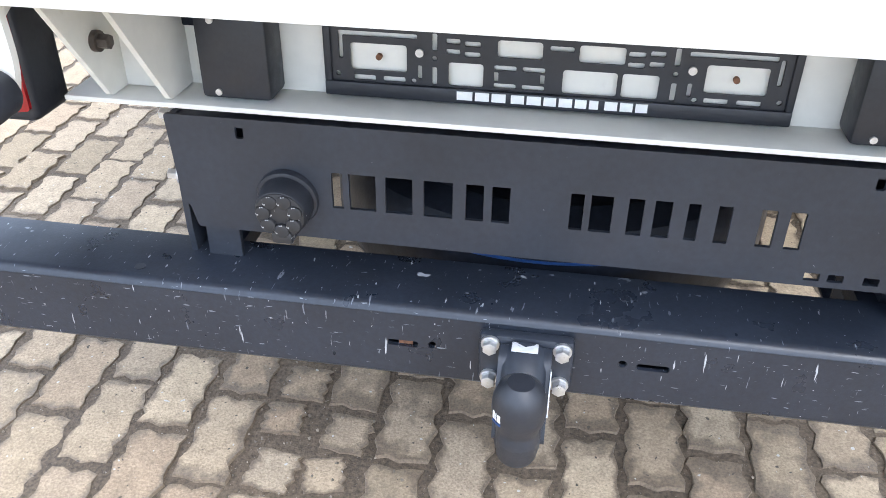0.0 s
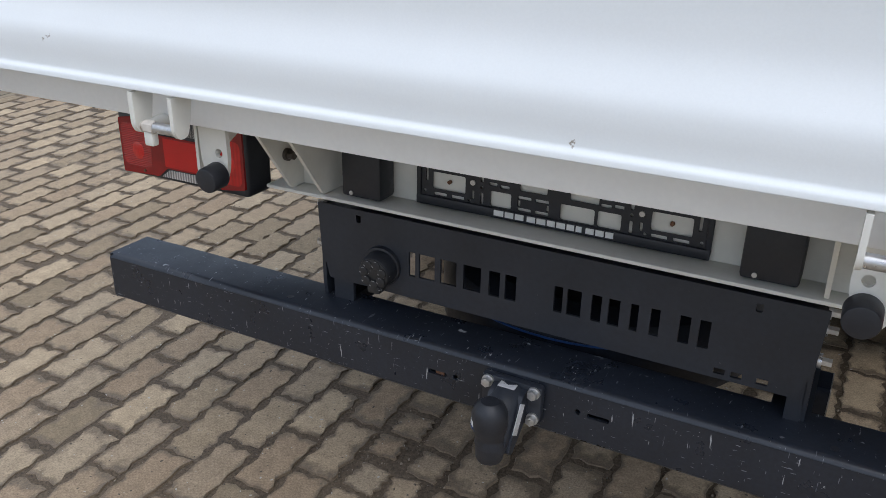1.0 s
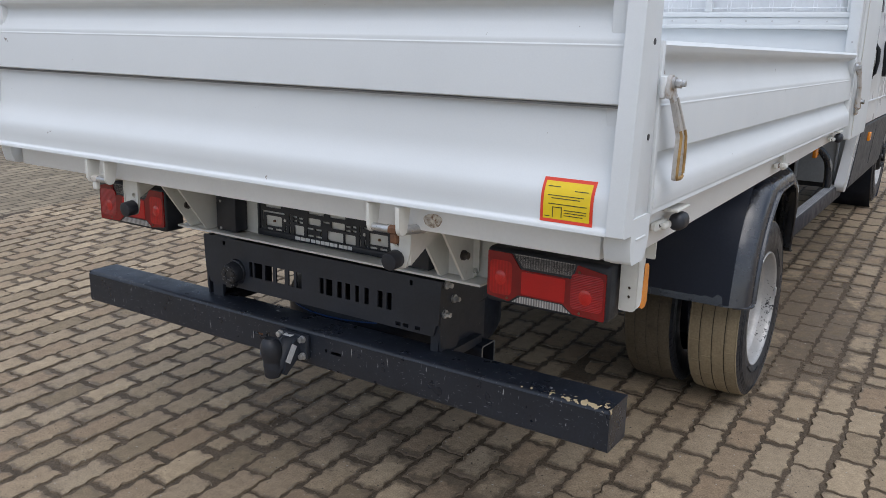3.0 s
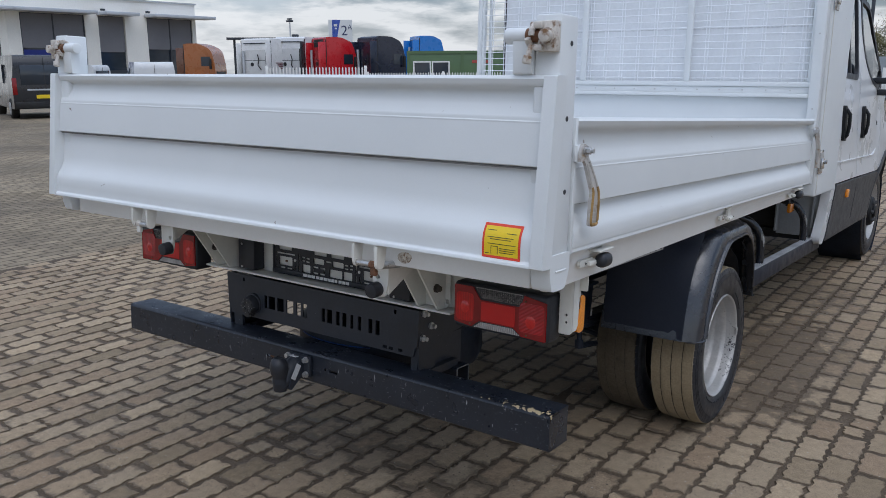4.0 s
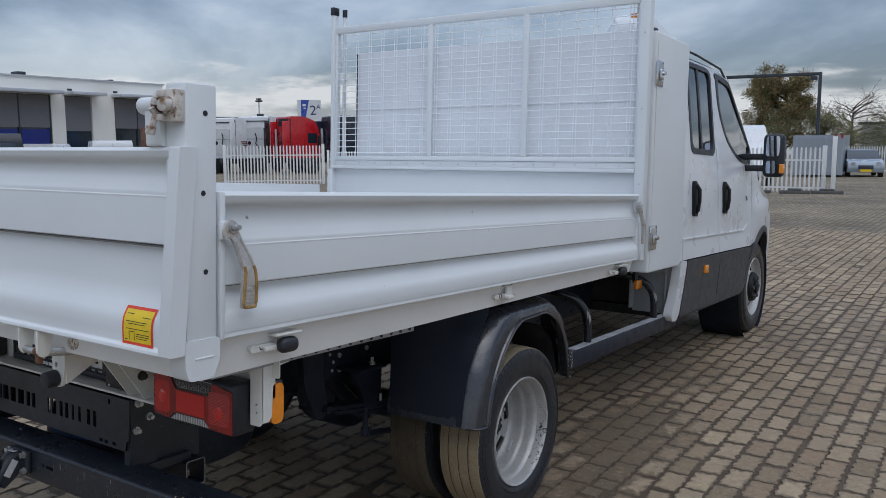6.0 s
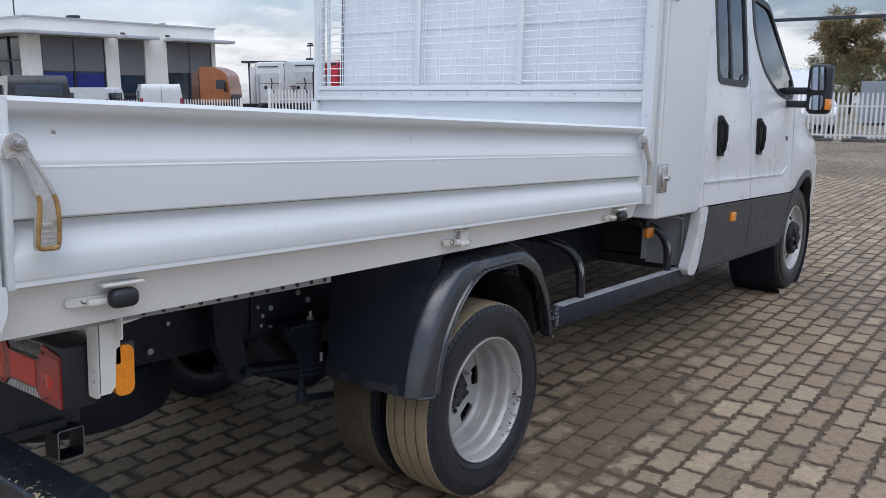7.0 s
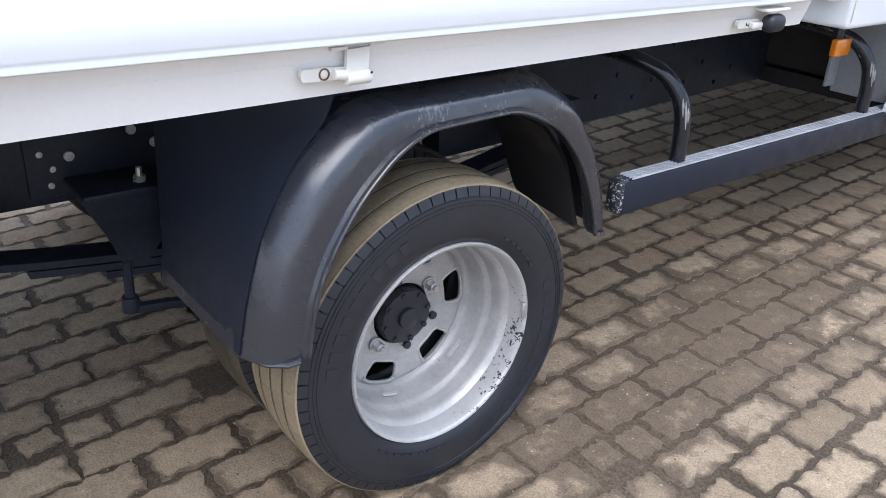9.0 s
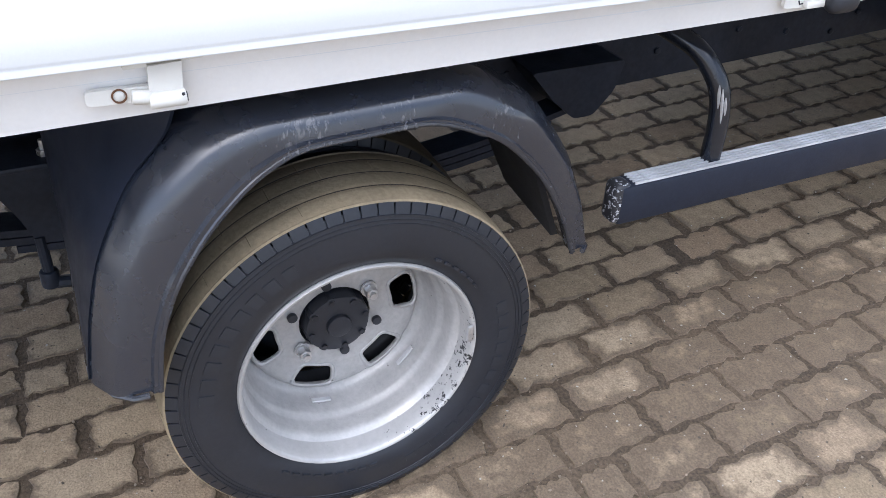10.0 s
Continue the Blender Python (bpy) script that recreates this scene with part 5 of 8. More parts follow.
for s in (-1, 1):
    part("spring_hanger", Mesh().sheet(rounded([(1.44, 0.745), (1.545, 0.745), (1.548, 0.60), (1.574, 0.48), (1.53, 0.462), (1.50, 0.49), (1.45, 0.60)], 0.02, 3), [ring2d(0.012, 12, 1.553, 0.498)], lambda u, v, w: (s * 0.54 - s * w, u, v), 0.03), CHASSIS, chassis, smooth=0)
    part("spring_bracket", Mesh().sheet(rounded([(2.78, 0.62), (3.02, 0.62), (3.00, 0.55), (2.95, 0.497), (2.90, 0.497), (2.84, 0.55)], 0.012, 3), [], lambda u, v, w: (s * 0.545 - s * w, u, v), 0.10), CHASSIS, chassis, "black spring bracket", smooth=0)
    part("hanger_pivot", Mesh().cyl((s * 0.54, 1.553, 0.498), (s * 0.562, 1.553, 0.498), 0.014, 6), CHASSIS, chassis, "dull pivot bolt")
    part("axle_hanger", Mesh().sheet(rounded([(1.715, 0.60), (1.88, 0.60), (1.875, 0.50), (1.83, 0.44), (1.785, 0.44), (1.765, 0.50)], 0.015, 3), [], lambda u, v, w: (s * 0.535 - s * w, u, v), 0.02), CHASSIS, chassis, smooth=0)
    part("hanger_plate", Mesh().box(*sorted((s * 0.40, s * 0.56)), 1.72, 1.88, 0.592, 0.604, 0.004), CHASSIS, chassis)
    part("frame_plate", Mesh().box(*sorted((s * 0.43, s * 0.442)), 1.66, 1.90, 0.57, 0.72, 0.003), CHASSIS, chassis)
    part("bed_bracket", Mesh().sheet([(1.68, 0.845), (1.92, 0.845), (1.88, 0.74), (1.72, 0.74)], [], lambda u, v, w: (s * 0.56 - s * w, u, v), 0.008), CHASSIS, chassis, smooth=0)
    for a0, b0, z in ((1.50, 2.95, 0.435), (1.62, 2.85, 0.418), (1.75, 2.72, 0.401)):
        part("leaf_spring", Mesh().sweep(rect(-0.034, 0.034, -0.007, 0.007), lambda u, v, y, s=s, z=z: (s * 0.50 + u, y, z + v + 0.12 * ((y - 2.235) / 0.75) ** 2 * (0.6 if y < 2.235 else 0.85)), [a0 + (b0 - a0) * i / 10 for i in range(11)]), CHASSIS, chassis, "black spring leaf")
    part("drop_link", Mesh().cyl((s * 0.53, 1.79, 0.45), (s * 0.53, 1.789, 0.345), 0.010, 10).cyl((s * 0.53, 1.789, 0.375), (s * 0.53, 1.788, 0.340), 0.017, 12, bevel=0.004), CHASSIS, chassis)
    part("panel_label", Mesh().box(*sorted((s * 0.536, s * 0.5375)), 1.866, 1.878, 0.458, 0.488), GREYFILM, chassis, "small pale label")
for s in (-1, 1):
    repeat("frame_bolt", Mesh().cyl((s * 0.442, 0, 0), (s * 0.450, 0, 0), 0.0098, 16, bevel=0.002), [(0, y, z) for y, z in ((1.735, 0.645), (1.737, 0.590), (1.852, 0.679), (1.30, 0.591), (1.895, 0.648))], BOLTGREY, chassis, "grey bolt head")
    repeat("frame_rivet_head", Mesh().cyl((s * 0.442, 0, 0), (s * 0.447, 0, 0), 0.0062, 12, bevel=0.0015), [(0, y, z) for y, z in ((1.704, 0.624), (1.698, 0.593), (1.36, 0.66), (1.685, 0.655))], BOLTGREY, chassis, "grey rivet head")
    part("hanger_stud", Mesh().cyl((s * 0.525, 1.833, 0.60), (s * 0.525, 1.833, 0.632), 0.006, 8).cyl((s * 0.525, 1.833, 0.603), (s * 0.525, 1.833, 0.615), 0.012, 6), STEEL, chassis)
    repeat("frame_rivet", Mesh().cyl((s * 0.432, 0, 0), (s * 0.439, 0, 0), 0.0085, 10, bevel=0.002), [(0, 2.70 + i * 0.083, (0.70, 0.575, 0.63, 0.555, 0.60)[i % 5]) for i in range(16)], CHASSIS, chassis)
axle = Mesh().cyl((-0.95, 2.235, 0.335), (0.80, 2.235, 0.335), 0.05, 20).cyl((-0.12, 2.235, 0.335), (0.12, 2.235, 0.335), 0.15, 24, bevel=0.03)
part("rear_axle", axle, CHASSIS, chassis)
part("stabiliser_bar", Mesh().tube([(0.53, 1.785, 0.350), (0.53, 1.80, 0.345), (0.535, 1.86, 0.340), (0.56, 2.05, 0.315), (0.40, 2.12, 0.32), (-0.40, 2.12, 0.32), (-0.56, 2.05, 0.315), (-0.52, 1.80, 0.36)], 0.012, 8), CHASSIS, chassis)
for s in (-1, 1):
    part("shock_absorber", Mesh().cyl((s * 0.34, 2.02, 0.33), (s * 0.30, 1.62, 0.72), 0.028, 14), CHASSIS, chassis)
part("brake_hose", Mesh().tube([(0.30, 1.1, 0.60), (0.36, 1.25, 0.575), (0.38, 1.45, 0.56), (0.35, 1.62, 0.60), (0.30, 1.8, 0.55)], 0.008, 8), PLASTIC, chassis)
part("exhaust_box", Mesh().cyl((-0.55, 2.9, 0.50), (-0.55, 3.6, 0.50), 0.11, 24, bevel=0.02), CHASSIS, chassis)
# spare wheel slung flat under the tail
spare = Mesh()
prof = [(0.20, -0.07), (0.235, -0.085), (0.30, -0.095), (0.335, -0.075), (0.347, -0.045), (0.347, 0.045), (0.335, 0.075), (0.30, 0.095), (0.235, 0.085), (0.20, 0.07), (0.20, -0.07)]
rings = []
for k in range(48):
    a = 2 * math.pi * k / 48
    rings.append([spare.bm.verts.new((r * math.cos(a), 1.255 + r * math.sin(a), 0.430 + x)) for r, x in prof[:-1]])
for k in range(48):
    a, b = rings[k], rings[(k + 1) % 48]
    for i in range(len(a)):
        spare.bm.faces.new((a[i], a[(i + 1) % len(a)], b[(i + 1) % len(a)], b[i]))
# chassis black in place of tyre rubber, to deepen the shade under the tail
sp = part("spare_tyre", spare, CHASSIS, truck, "spare wheel slung flat under the tail")
part("spare_rim", Mesh().cyl((0, 1.255, 0.385), (0, 1.255, 0.475), 0.205, 32), CHASSIS, sp)
part("blue_stripe", Mesh().tube([(0.3485 * math.cos(a), 1.255 + 0.3485 * math.sin(a), 0.466) for a in [math.radians(d) for d in range(-118, -58, 5)]], 0.0022, 6), BLUEFILM, sp, "blue paint line on the tyre")

# ---- wheels ----
GROOVE = surface("dark_groove", (0.055, 0.044, 0.031), 0.9, vary=0.4, vscale=30, grain=0.3, gscale=160)
STRIPGREY = surface("balance_weight_grey", (0.50, 0.50, 0.50), 0.5, vary=0.1, vscale=40)
HUBBLACK = surface("matt_hub_black", (0.007, 0.008, 0.010), 0.5, vary=0.2, vscale=20, spec=0.3)


def tyre(parent, centre, side, tread_mat, width=0.195, radius=0.347):
    h = width / 2
    side_p = [(0.215, h * 0.80), (0.225, h * 0.93), (0.232, h * 0.955), (0.236, h * 0.985), (0.26, h * 1.03), (0.292, h * 1.022), (0.3005, h * 1.012), (0.301, h * 1.024), (0.3025, h * 1.024), (0.303, h * 1.008), (0.3075, h * 1.0), (0.308, h * 1.012), (0.3095, h * 1.011), (0.310, h * 0.994), (0.3145, h * 0.984), (0.315, h * 0.998), (0.3175, h * 0.996), (0.318, h * 0.972), (0.328, h * 0.938), (radius - 0.0105, h * 0.900)]
    last = len(side_p) - 1
    turns = [2 * math.pi * j / 72 + d for j in range(72) for d in (-0.0050, -0.0030, 0.0030, 0.0050, 0.034, 0.058)]
    nick = lambda i, k: -0.009 if (k % 6 in (1, 2) and i >= last - 1) else 0.0
    t = part("tyre", Mesh().lathe([(r, side * x) for r, x in side_p], centre, 0, nick, turns).lathe([(r, -side * x) for r, x in side_p], centre, 0, nick, turns), RUBBER, parent, "black tyre with dusty tread")
    tread = [(radius - 0.0107, h * 0.902), (radius - 0.0075, h * 0.875)]
    for x in np.linspace(0.84, -0.84, 43):
        g = any(abs(x - c) < 0.03 for c in (0.46, 0.0, -0.46))
        tread.append((radius - 0.003 - 0.012 * abs(x) ** 4 - (0.0013 if g else 0), h * x))
    tread += [(radius - 0.0075, -h * 0.875), (radius - 0.0107, -h * 0.902)]
    n = 360
    def sipe(i, k):
        return -0.0012 if (k % 18 == (i // 11) * 4 and 4 < i < len(tread) - 5) else 0.0
    # thin dark rings laid over the shallow tread grooves
    for c in (0.46, 0.0, -0.46):
        part("tread_groove", Mesh().lathe([(radius - 0.0027 - 0.012 * abs(c) ** 4, h * c - 0.0016), (radius - 0.0025 - 0.012 * abs(c) ** 4, h * c), (radius - 0.0027 - 0.012 * abs(c) ** 4, h * c + 0.0016)], centre, 96), GROOVE, parent)
    part("tread", Mesh().lathe(tread, centre, 0, sipe, turns), tread_mat, parent, "dusty brown tread", smooth=25)
    return t


def wheel_disc(mesh, centre, side, holes, depth, r_out, hub_r):
    cx, cy, cz = centre
    mesh.sheet(ring2d(r_out, 72), [ring2d(hub_r, 32)] + holes, lambda u, v, w: (cx + side * (depth(math.hypot(u, v)) - w), cy + u, cz + v), 0.005, 0.012)


def oval(ang, r, half_len, half_wid):
    sp = lambda c: math.copysign(abs(c) ** 0.45, c)
    base = [(half_len * sp(math.cos(2 * math.pi * k / 32)), half_wid * sp(math.sin(2 * math.pi * k / 32))) for k in range(32)]
    out = []
    for u, v in base:
        a = ang + u / r
        out.append(((r + v) * math.cos(a), (r + v) * math.sin(a)))
    return out


def rear_pair(side):
    c_out = level(side * 0.866, 2.235, 0.337)
    wheel = thing("rear_wheel", "", "")
    wheel.parent = truck
    wheel.matrix_parent_inverse = Matrix.Identity(4)
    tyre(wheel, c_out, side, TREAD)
    raised = surface("raised_rubber", (0.0195, 0.0225, 0.029), 0.40, vary=0.14, vscale=14)
    def arc_bar(a0, a1, r0, r1):
        marks, x = Mesh(), side * 0.1016
        pts = [(r0, a0 + (a1 - a0) * i / 4) for i in range(5)] + [(r1, a1 - (a1 - a0) * i / 4) for i in range(5)]
        marks.sheet([(r * math.cos(a), r * math.sin(a)) for r, a in pts], [], lambda u, v, w: (c_out[0] + x - side * w, c_out[1] + u, c_out[2] + v), 0.004)
        part("sidewall_bar", marks, raised, wheel, "raised bar on the sidewall", smooth=0)
    for start, end, n, r0, r1 in ((112, 176, 9, 0.262, 0.286), (-74, 18, 13, 0.264, 0.284)):
        step = (end - start) / n
        for k in range(n):
            arc_bar(math.radians(start + step * k + 1.2), math.radians(start + step * (k + 0.80)), r0, r1)
    for start, end, n in ((-132, -84, 9), (30, 60, 6)):
        step = (end - start) / n
        for k in range(n):
            arc_bar(math.radians(start + step * k + 0.6), math.radians(start + step * (k + 0.75)), 0.243, 0.2475)
    inner_c = level(side * 0.618, 2.235, 0.337)
    tyre(wheel, inner_c, side, TREADSHADE)
    # deep-dished rim
    barrel = [(0.2215, 0.083), (0.2225, 0.090), (0.220, 0.0950), (0.2160, 0.0945), (0.2128, 0.088), (0.2105, 0.075), (0.2090, 0.058), (0.2078, 0.050), (0.2035, 0.043), (0.2000, 0.037), (0.1985, 0.028), (0.1975, 0.006), (0.1960, -0.002), (0.1920, -0.008), (0.1895, -0.016), (0.1880, -0.036), (0.1850, -0.052), (0.1800, -0.066), (0.1720, -0.073)]
    flange = part("rim_flange", Mesh().lathe([(r, side * x) for r, x in barrel[:8]], c_out, 96), RIMFLANGE, wheel, "chipped silver rim flange", smooth=60)
    rim = part("rim", Mesh().lathe([(r, side * x) for r, x in barrel[7:]] + [(0.172, side * -0.085), (0.192, side * -0.10)], c_out, 96), SILVER, wheel, "deep-dished silver steel rim", smooth=70)
    disc = Mesh()
    offs = math.radians(10) if side > 0 else math.radians(170)
    wheel_disc(disc, c_out, side, [oval(offs + k * math.pi / 3, 0.141, 0.036, 0.0235) for k in range(6)], lambda r: -0.066 - 0.010 * max(0.0, min(1.0, (r - 0.158) / 0.0165)) ** 2, 0.1745, 0.0705)
    part("wheel_disc", disc, SILVER, wheel, "silver wheel disc with oval slots")
    for k in range(6):
        lip = oval(offs + k * math.pi / 3, 0.141, 0.040, 0.0275)
        face_x = lambda u, v: side * (-0.0675 - 0.010 * max(0.0, min(1.0, (math.hypot(u, v) - 0.158) / 0.0165)) ** 2)
        part("slot_lip", Mesh().tube([c_out + Vector((face_x(u, v), u, v)) for u, v in lip + lip[:1]], 0.0042, 8), SILVER, wheel, smooth=60)
    for ang, span in ((-42, 15), (-104, 12)):
        strip = [(math.radians(ang - span / 2 + span * i / 6)) for i in range(7)]
        part("balance_strip", Mesh().sweep(rect(-0.0045, 0.0045, -0.002, 0.002), lambda u, v, a: c_out + Vector((side * (-0.040 + u), (0.1820 + v) * math.cos(a), (0.1820 + v) * math.sin(a))), strip), STRIPGREY, wheel, "pale stick-on balance weight")
    dark = Mesh().cyl(c_out + Vector((side * -0.20, 0, 0)), c_out + Vector((side * -0.150, 0, 0)), 0.15, 40)
    part("brake_drum", dark, CHASSIS, wheel)
    hub = Mesh().cyl(c_out + Vector((side * -0.12, 0, 0)), c_out + Vector((side * -0.044, 0, 0)), 0.068, 32, r2=0.062, bevel=0.005).cyl(c_out + Vector((side * -0.046, 0, 0)), c_out + Vector((side * -0.034, 0, 0)), 0.024, 20, bevel=0.003)
    part("hub", hub, PLASTIC, wheel, "dull black hub")
    repeat("hub_boss", Mesh().cyl((side * -0.03, 0, 0), (side * 0.003, 0, 0), 0.0100, 14, bevel=0.003).cyl((side * 0.003, 0, 0), (side * 0.008, 0, 0), 0.0062, 6), [c_out + Vector((side * -0.048, 0.0545 * math.cos(k * math.pi / 4 + 0.2), 0.0545 * math.sin(k * math.pi / 4 + 0.2))) for k in range(8)], PLASTIC, wheel)
    for k in range(6):
        a = k * math.pi / 3 + offs + math.pi / 6
        p = c_out + Vector((side * -0.062, 0.088 * math.cos(a), 0.083 * math.sin(a)))
        if k % 3:
            part("wheel_stud", Mesh().cyl(p - Vector((side * 0.004, 0, 0)), p + Vector((side * 0.006, 0, 0)), 0.0095, 14, bevel=0.002), PLASTIC, wheel, "dull wheel stud")
            continue
        part("wheel_nut", Mesh().cyl(p, p + Vector((side * 0.004, 0, 0)), 0.0165, 20).cyl(p + Vector((side * 0.004, 0, 0)), p + Vector((side * 0.022, 0, 0)), 0.012, 6, bevel=0.001).cyl(p + Vector((side * 0.02, 0, 0)), p + Vector((side * 0.03, 0, 0)), 0.007, 12), STEEL, wheel, "grey wheel nut")
    valve = c_out + Vector((side * 0.097, 0.205, 0.02))
    part("balance_weight", Mesh().box(valve[0] - 0.004, valve[0] + 0.004, valve[1] - 0.006, valve[1] + 0.006, valve[2] - 0.018, valve[2] + 0.018, 0.003), STEEL, wheel)
    # narrow van tyres: seat the pair on its own hub centre
    wheel.matrix_basis = Matrix.Translation(c_out + Vector((0, 0.010, -0.0105))) @ Matrix.Diagonal((0.95, 0.965, 0.965, 1)) @ Matrix.Translation(-c_out) @ wheel.matrix_basis


for s in (1, -1):
    rear_pair(s)


def front_wheel(side):
    c = level(side * 0.835, 5.98, 0.347)
    wheel = thing("front_wheel", "", "")
    wheel.parent = truck
    wheel.matrix_parent_inverse = Matrix.Identity(4)
    tyre(wheel, c, side, TREADDARK)
    prof = [(0.2215, 0.083), (0.2225, 0.090), (0.219, 0.0955), (0.2125, 0.094), (0.205, 0.075), (0.195, 0.06), (0.178, 0.055), (0.165, 0.05)]
    part("rim", Mesh().lathe([(r, side * x) for r, x in prof], c, 72), SILVER, wheel, "silver steel rim")
    disc = Mesh()
    wheel_disc(disc, c, side, [oval(k * math.pi / 4, 0.135, 0.026, 0.014) for k in range(8)], lambda r: 0.05 + 0.03 * max(0.0, min(1.0, (0.165 - r) / 0.06)), 0.167, 0.05)
    part("wheel_disc", disc, SILVER, wheel)
    part("brake_drum", Mesh().cyl(c + Vector((side * -0.05, 0, 0)), c + Vector((side * 0.03, 0, 0)), 0.16, 32), CHASSIS, wheel)
    cap = Mesh().cyl(c + Vector((side * 0.07, 0, 0)), c + Vector((side * 0.105, 0, 0)), 0.118, 32, r2=0.104, bevel=0.006).cyl(c + Vector((side * 0.10, 0, 0)), c + Vector((side * 0.125, 0, 0)), 0.045, 24, bevel=0.006)
    part("hub_cover", cap, HUBBLACK, wheel, "black plastic hub cover")
    for k in range(6):
        a = k * math.pi / 3
        p = c + Vector((side * 0.103, 0.076 * math.cos(a), 0.076 * math.sin(a)))
        part("nut_cap", Mesh().cyl(p, p + Vector((side * 0.016, 0, 0)), 0.015, 12, bevel=0.003), GREYPLASTIC, wheel)


for s in (1, -1):
    front_wheel(s)

# rear wings: wide moulded arches over the twin wheels
def rear_wing(s):
    outer = [(1.828, 0.436), (1.844, 0.53), (1.873, 0.637), (1.934, 0.750), (2.022, 0.828), (2.082, 0.840), (2.41, 0.845), (2.45, 0.830), (2.542, 0.775), (2.616, 0.660), (2.650, 0.565), (2.668, 0.470)]
    inner = [(1.904, 0.440), (1.918, 0.535), (1.948, 0.615), (2.005, 0.702), (2.075, 0.770), (2.14, 0.805), (2.34, 0.812), (2.40, 0.792), (2.465, 0.755), (2.538, 0.675), (2.592, 0.570), (2.622, 0.476)]
    inner = [(2.27 + (py - 2.27) * 0.955, 0.43 + (pz - 0.43) * 0.955) for py, pz in inner]
    out, inn = rounded(outer, 0.035, 4, closed=False), rounded(inner, 0.05, 4, closed=False)
    n = len(out)
    m = Mesh()
    # cross-section: crown edge inboard, face, turned-in lip
    rows = []
    for (oy, oz), (iy, iz) in zip(out, inn):
        ix = 0.60 if oy < 2.42 else 0.86
        # the front foot tucks in and forward
        k = max(0.0, min(1.0, (0.80 - oz) / 0.32)) if oy > 2.42 else 0.0
        oy, iy, tuck = oy + 0.030 * k, iy + 0.030 * k, 0.034 * k
        fy, fz = (iy - oy), (iz - oz)
        rows.append([m.bm.verts.new((s * (x - tuck - 0.016 * (x > 0.9)), y, z - 0.003)) for x, y, z in ((ix, oy, oz), (0.920, oy, oz), (0.938, oy + fy * 0.015, oz + fz * 0.015), (0.955, oy + fy * 0.07, oz + fz * 0.07), (0.977, oy + fy * 0.21, oz + fz * 0.21), (0.988, oy + fy * 0.30, oz + fz * 0.30), (0.9955, oy + fy * 0.38, oz + fz * 0.38), (1.000, oy + fy * 0.6, oz + fz * 0.6),
                                                                       (1.003, oy + fy * 0.86, oz + fz * 0.86), (1.010, oy + fy * 0.90, oz + fz * 0.90), (1.010, iy, iz), (0.985, iy, iz), (0.95, oy + fy * 0.6, oz + fz * 0.6), (0.93, oy + fy * 0.2, oz + fz * 0.2), (ix, oy + fy * 0.2, oz + fz * 0.2))])
    for a, b in zip(rows, rows[1:]):
        for i in range(len(a)):
            m.bm.faces.new((a[i], a[(i + 1) % len(a)], b[(i + 1) % len(a)], b[i]))
    m.bm.faces.new(rows[0][::-1]); m.bm.faces.new(rows[-1])
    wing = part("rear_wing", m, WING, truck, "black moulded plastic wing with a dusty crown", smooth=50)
    part("wing_lip", Mesh().tube([(s * 0.900, 2.682, 0.463), (s * 0.940, 2.678, 0.463), (s * 0.958, 2.660, 0.467)], 0.005, 8), WING, wing)
    lip = Mesh().tube([(s * 0.939, 1.845, 0.431), (s * 0.969, 1.86, 0.430), (s * 0.989, 1.885, 0.431), (s * 0.992, 1.905, 0.433)], 0.005, 8)
    part("wing_lip", lip, WING, wing)
    part("wing_bead", Mesh().tube([(s * (0.9925 - 0.034 * q), py + 0.030 * q, pz - 0.003) for py, pz in inn for q in [max(0.0, min(1.0, (0.80 - pz) / 0.32)) if py > 2.42 else 0.0]], 0.0042, 8), WING, wing)
    part("wing_backing", Mesh().box(*sorted((s * 0.880, s * 0.888)), 1.99, 2.46, 0.79, 0.864), FENDER, wing)
    # the splash panel sweeps from the arch to its inboard edge in one curve
    arch = rounded([(1.829, 0.437), (1.845, 0.53), (1.874, 0.637), (1.935, 0.750), (1.992, 0.804), (2.012, 0.862)], 0.05, 4, closed=False)
    panel_rows = []
    pm = Mesh()
    for k, (ay, az) in enumerate(arch):
        f = k / (len(arch) - 1)
        iy, iz = 1.832 + 0.01 * f, 0.452 + (0.862 - 0.452) * f
        row = []
        for j in range(9):
            g = j / 8
            x = 0.930 + (0.610 - 0.930) * g
            row.append((s * x, ay + (iy - ay) * math.sin(g * math.pi / 2), az + (iz - az) * g))
        panel_rows.append([pm.bm.verts.new(p) for p in row] + [pm.bm.verts.new((p[0] * 0.995, p[1] + 0.006, p[2])) for p in reversed(row)])
    for ra, rb in zip(panel_rows, panel_rows[1:]):
        for i in range(len(ra)):
            pm.bm.faces.new((ra[i], ra[(i + 1) % len(ra)], rb[(i + 1) % len(ra)], rb[i]))
    pm.bm.faces.new(panel_rows[0][::-1]); pm.bm.faces.new(panel_rows[-1])
    part("wing_panel", pm, FENDER, wing, "black splash panel behind the wheel", smooth=60)
    part("panel_flange", Mesh().sheet([(1.833, 0.455), (1.86, 0.450), (1.97, 0.70), (2.02, 0.80), (2.02, 0.862), (1.843, 0.862)], [], lambda u, v, w: (s * (0.610 + w), u, v), 0.006), FENDER, wing)
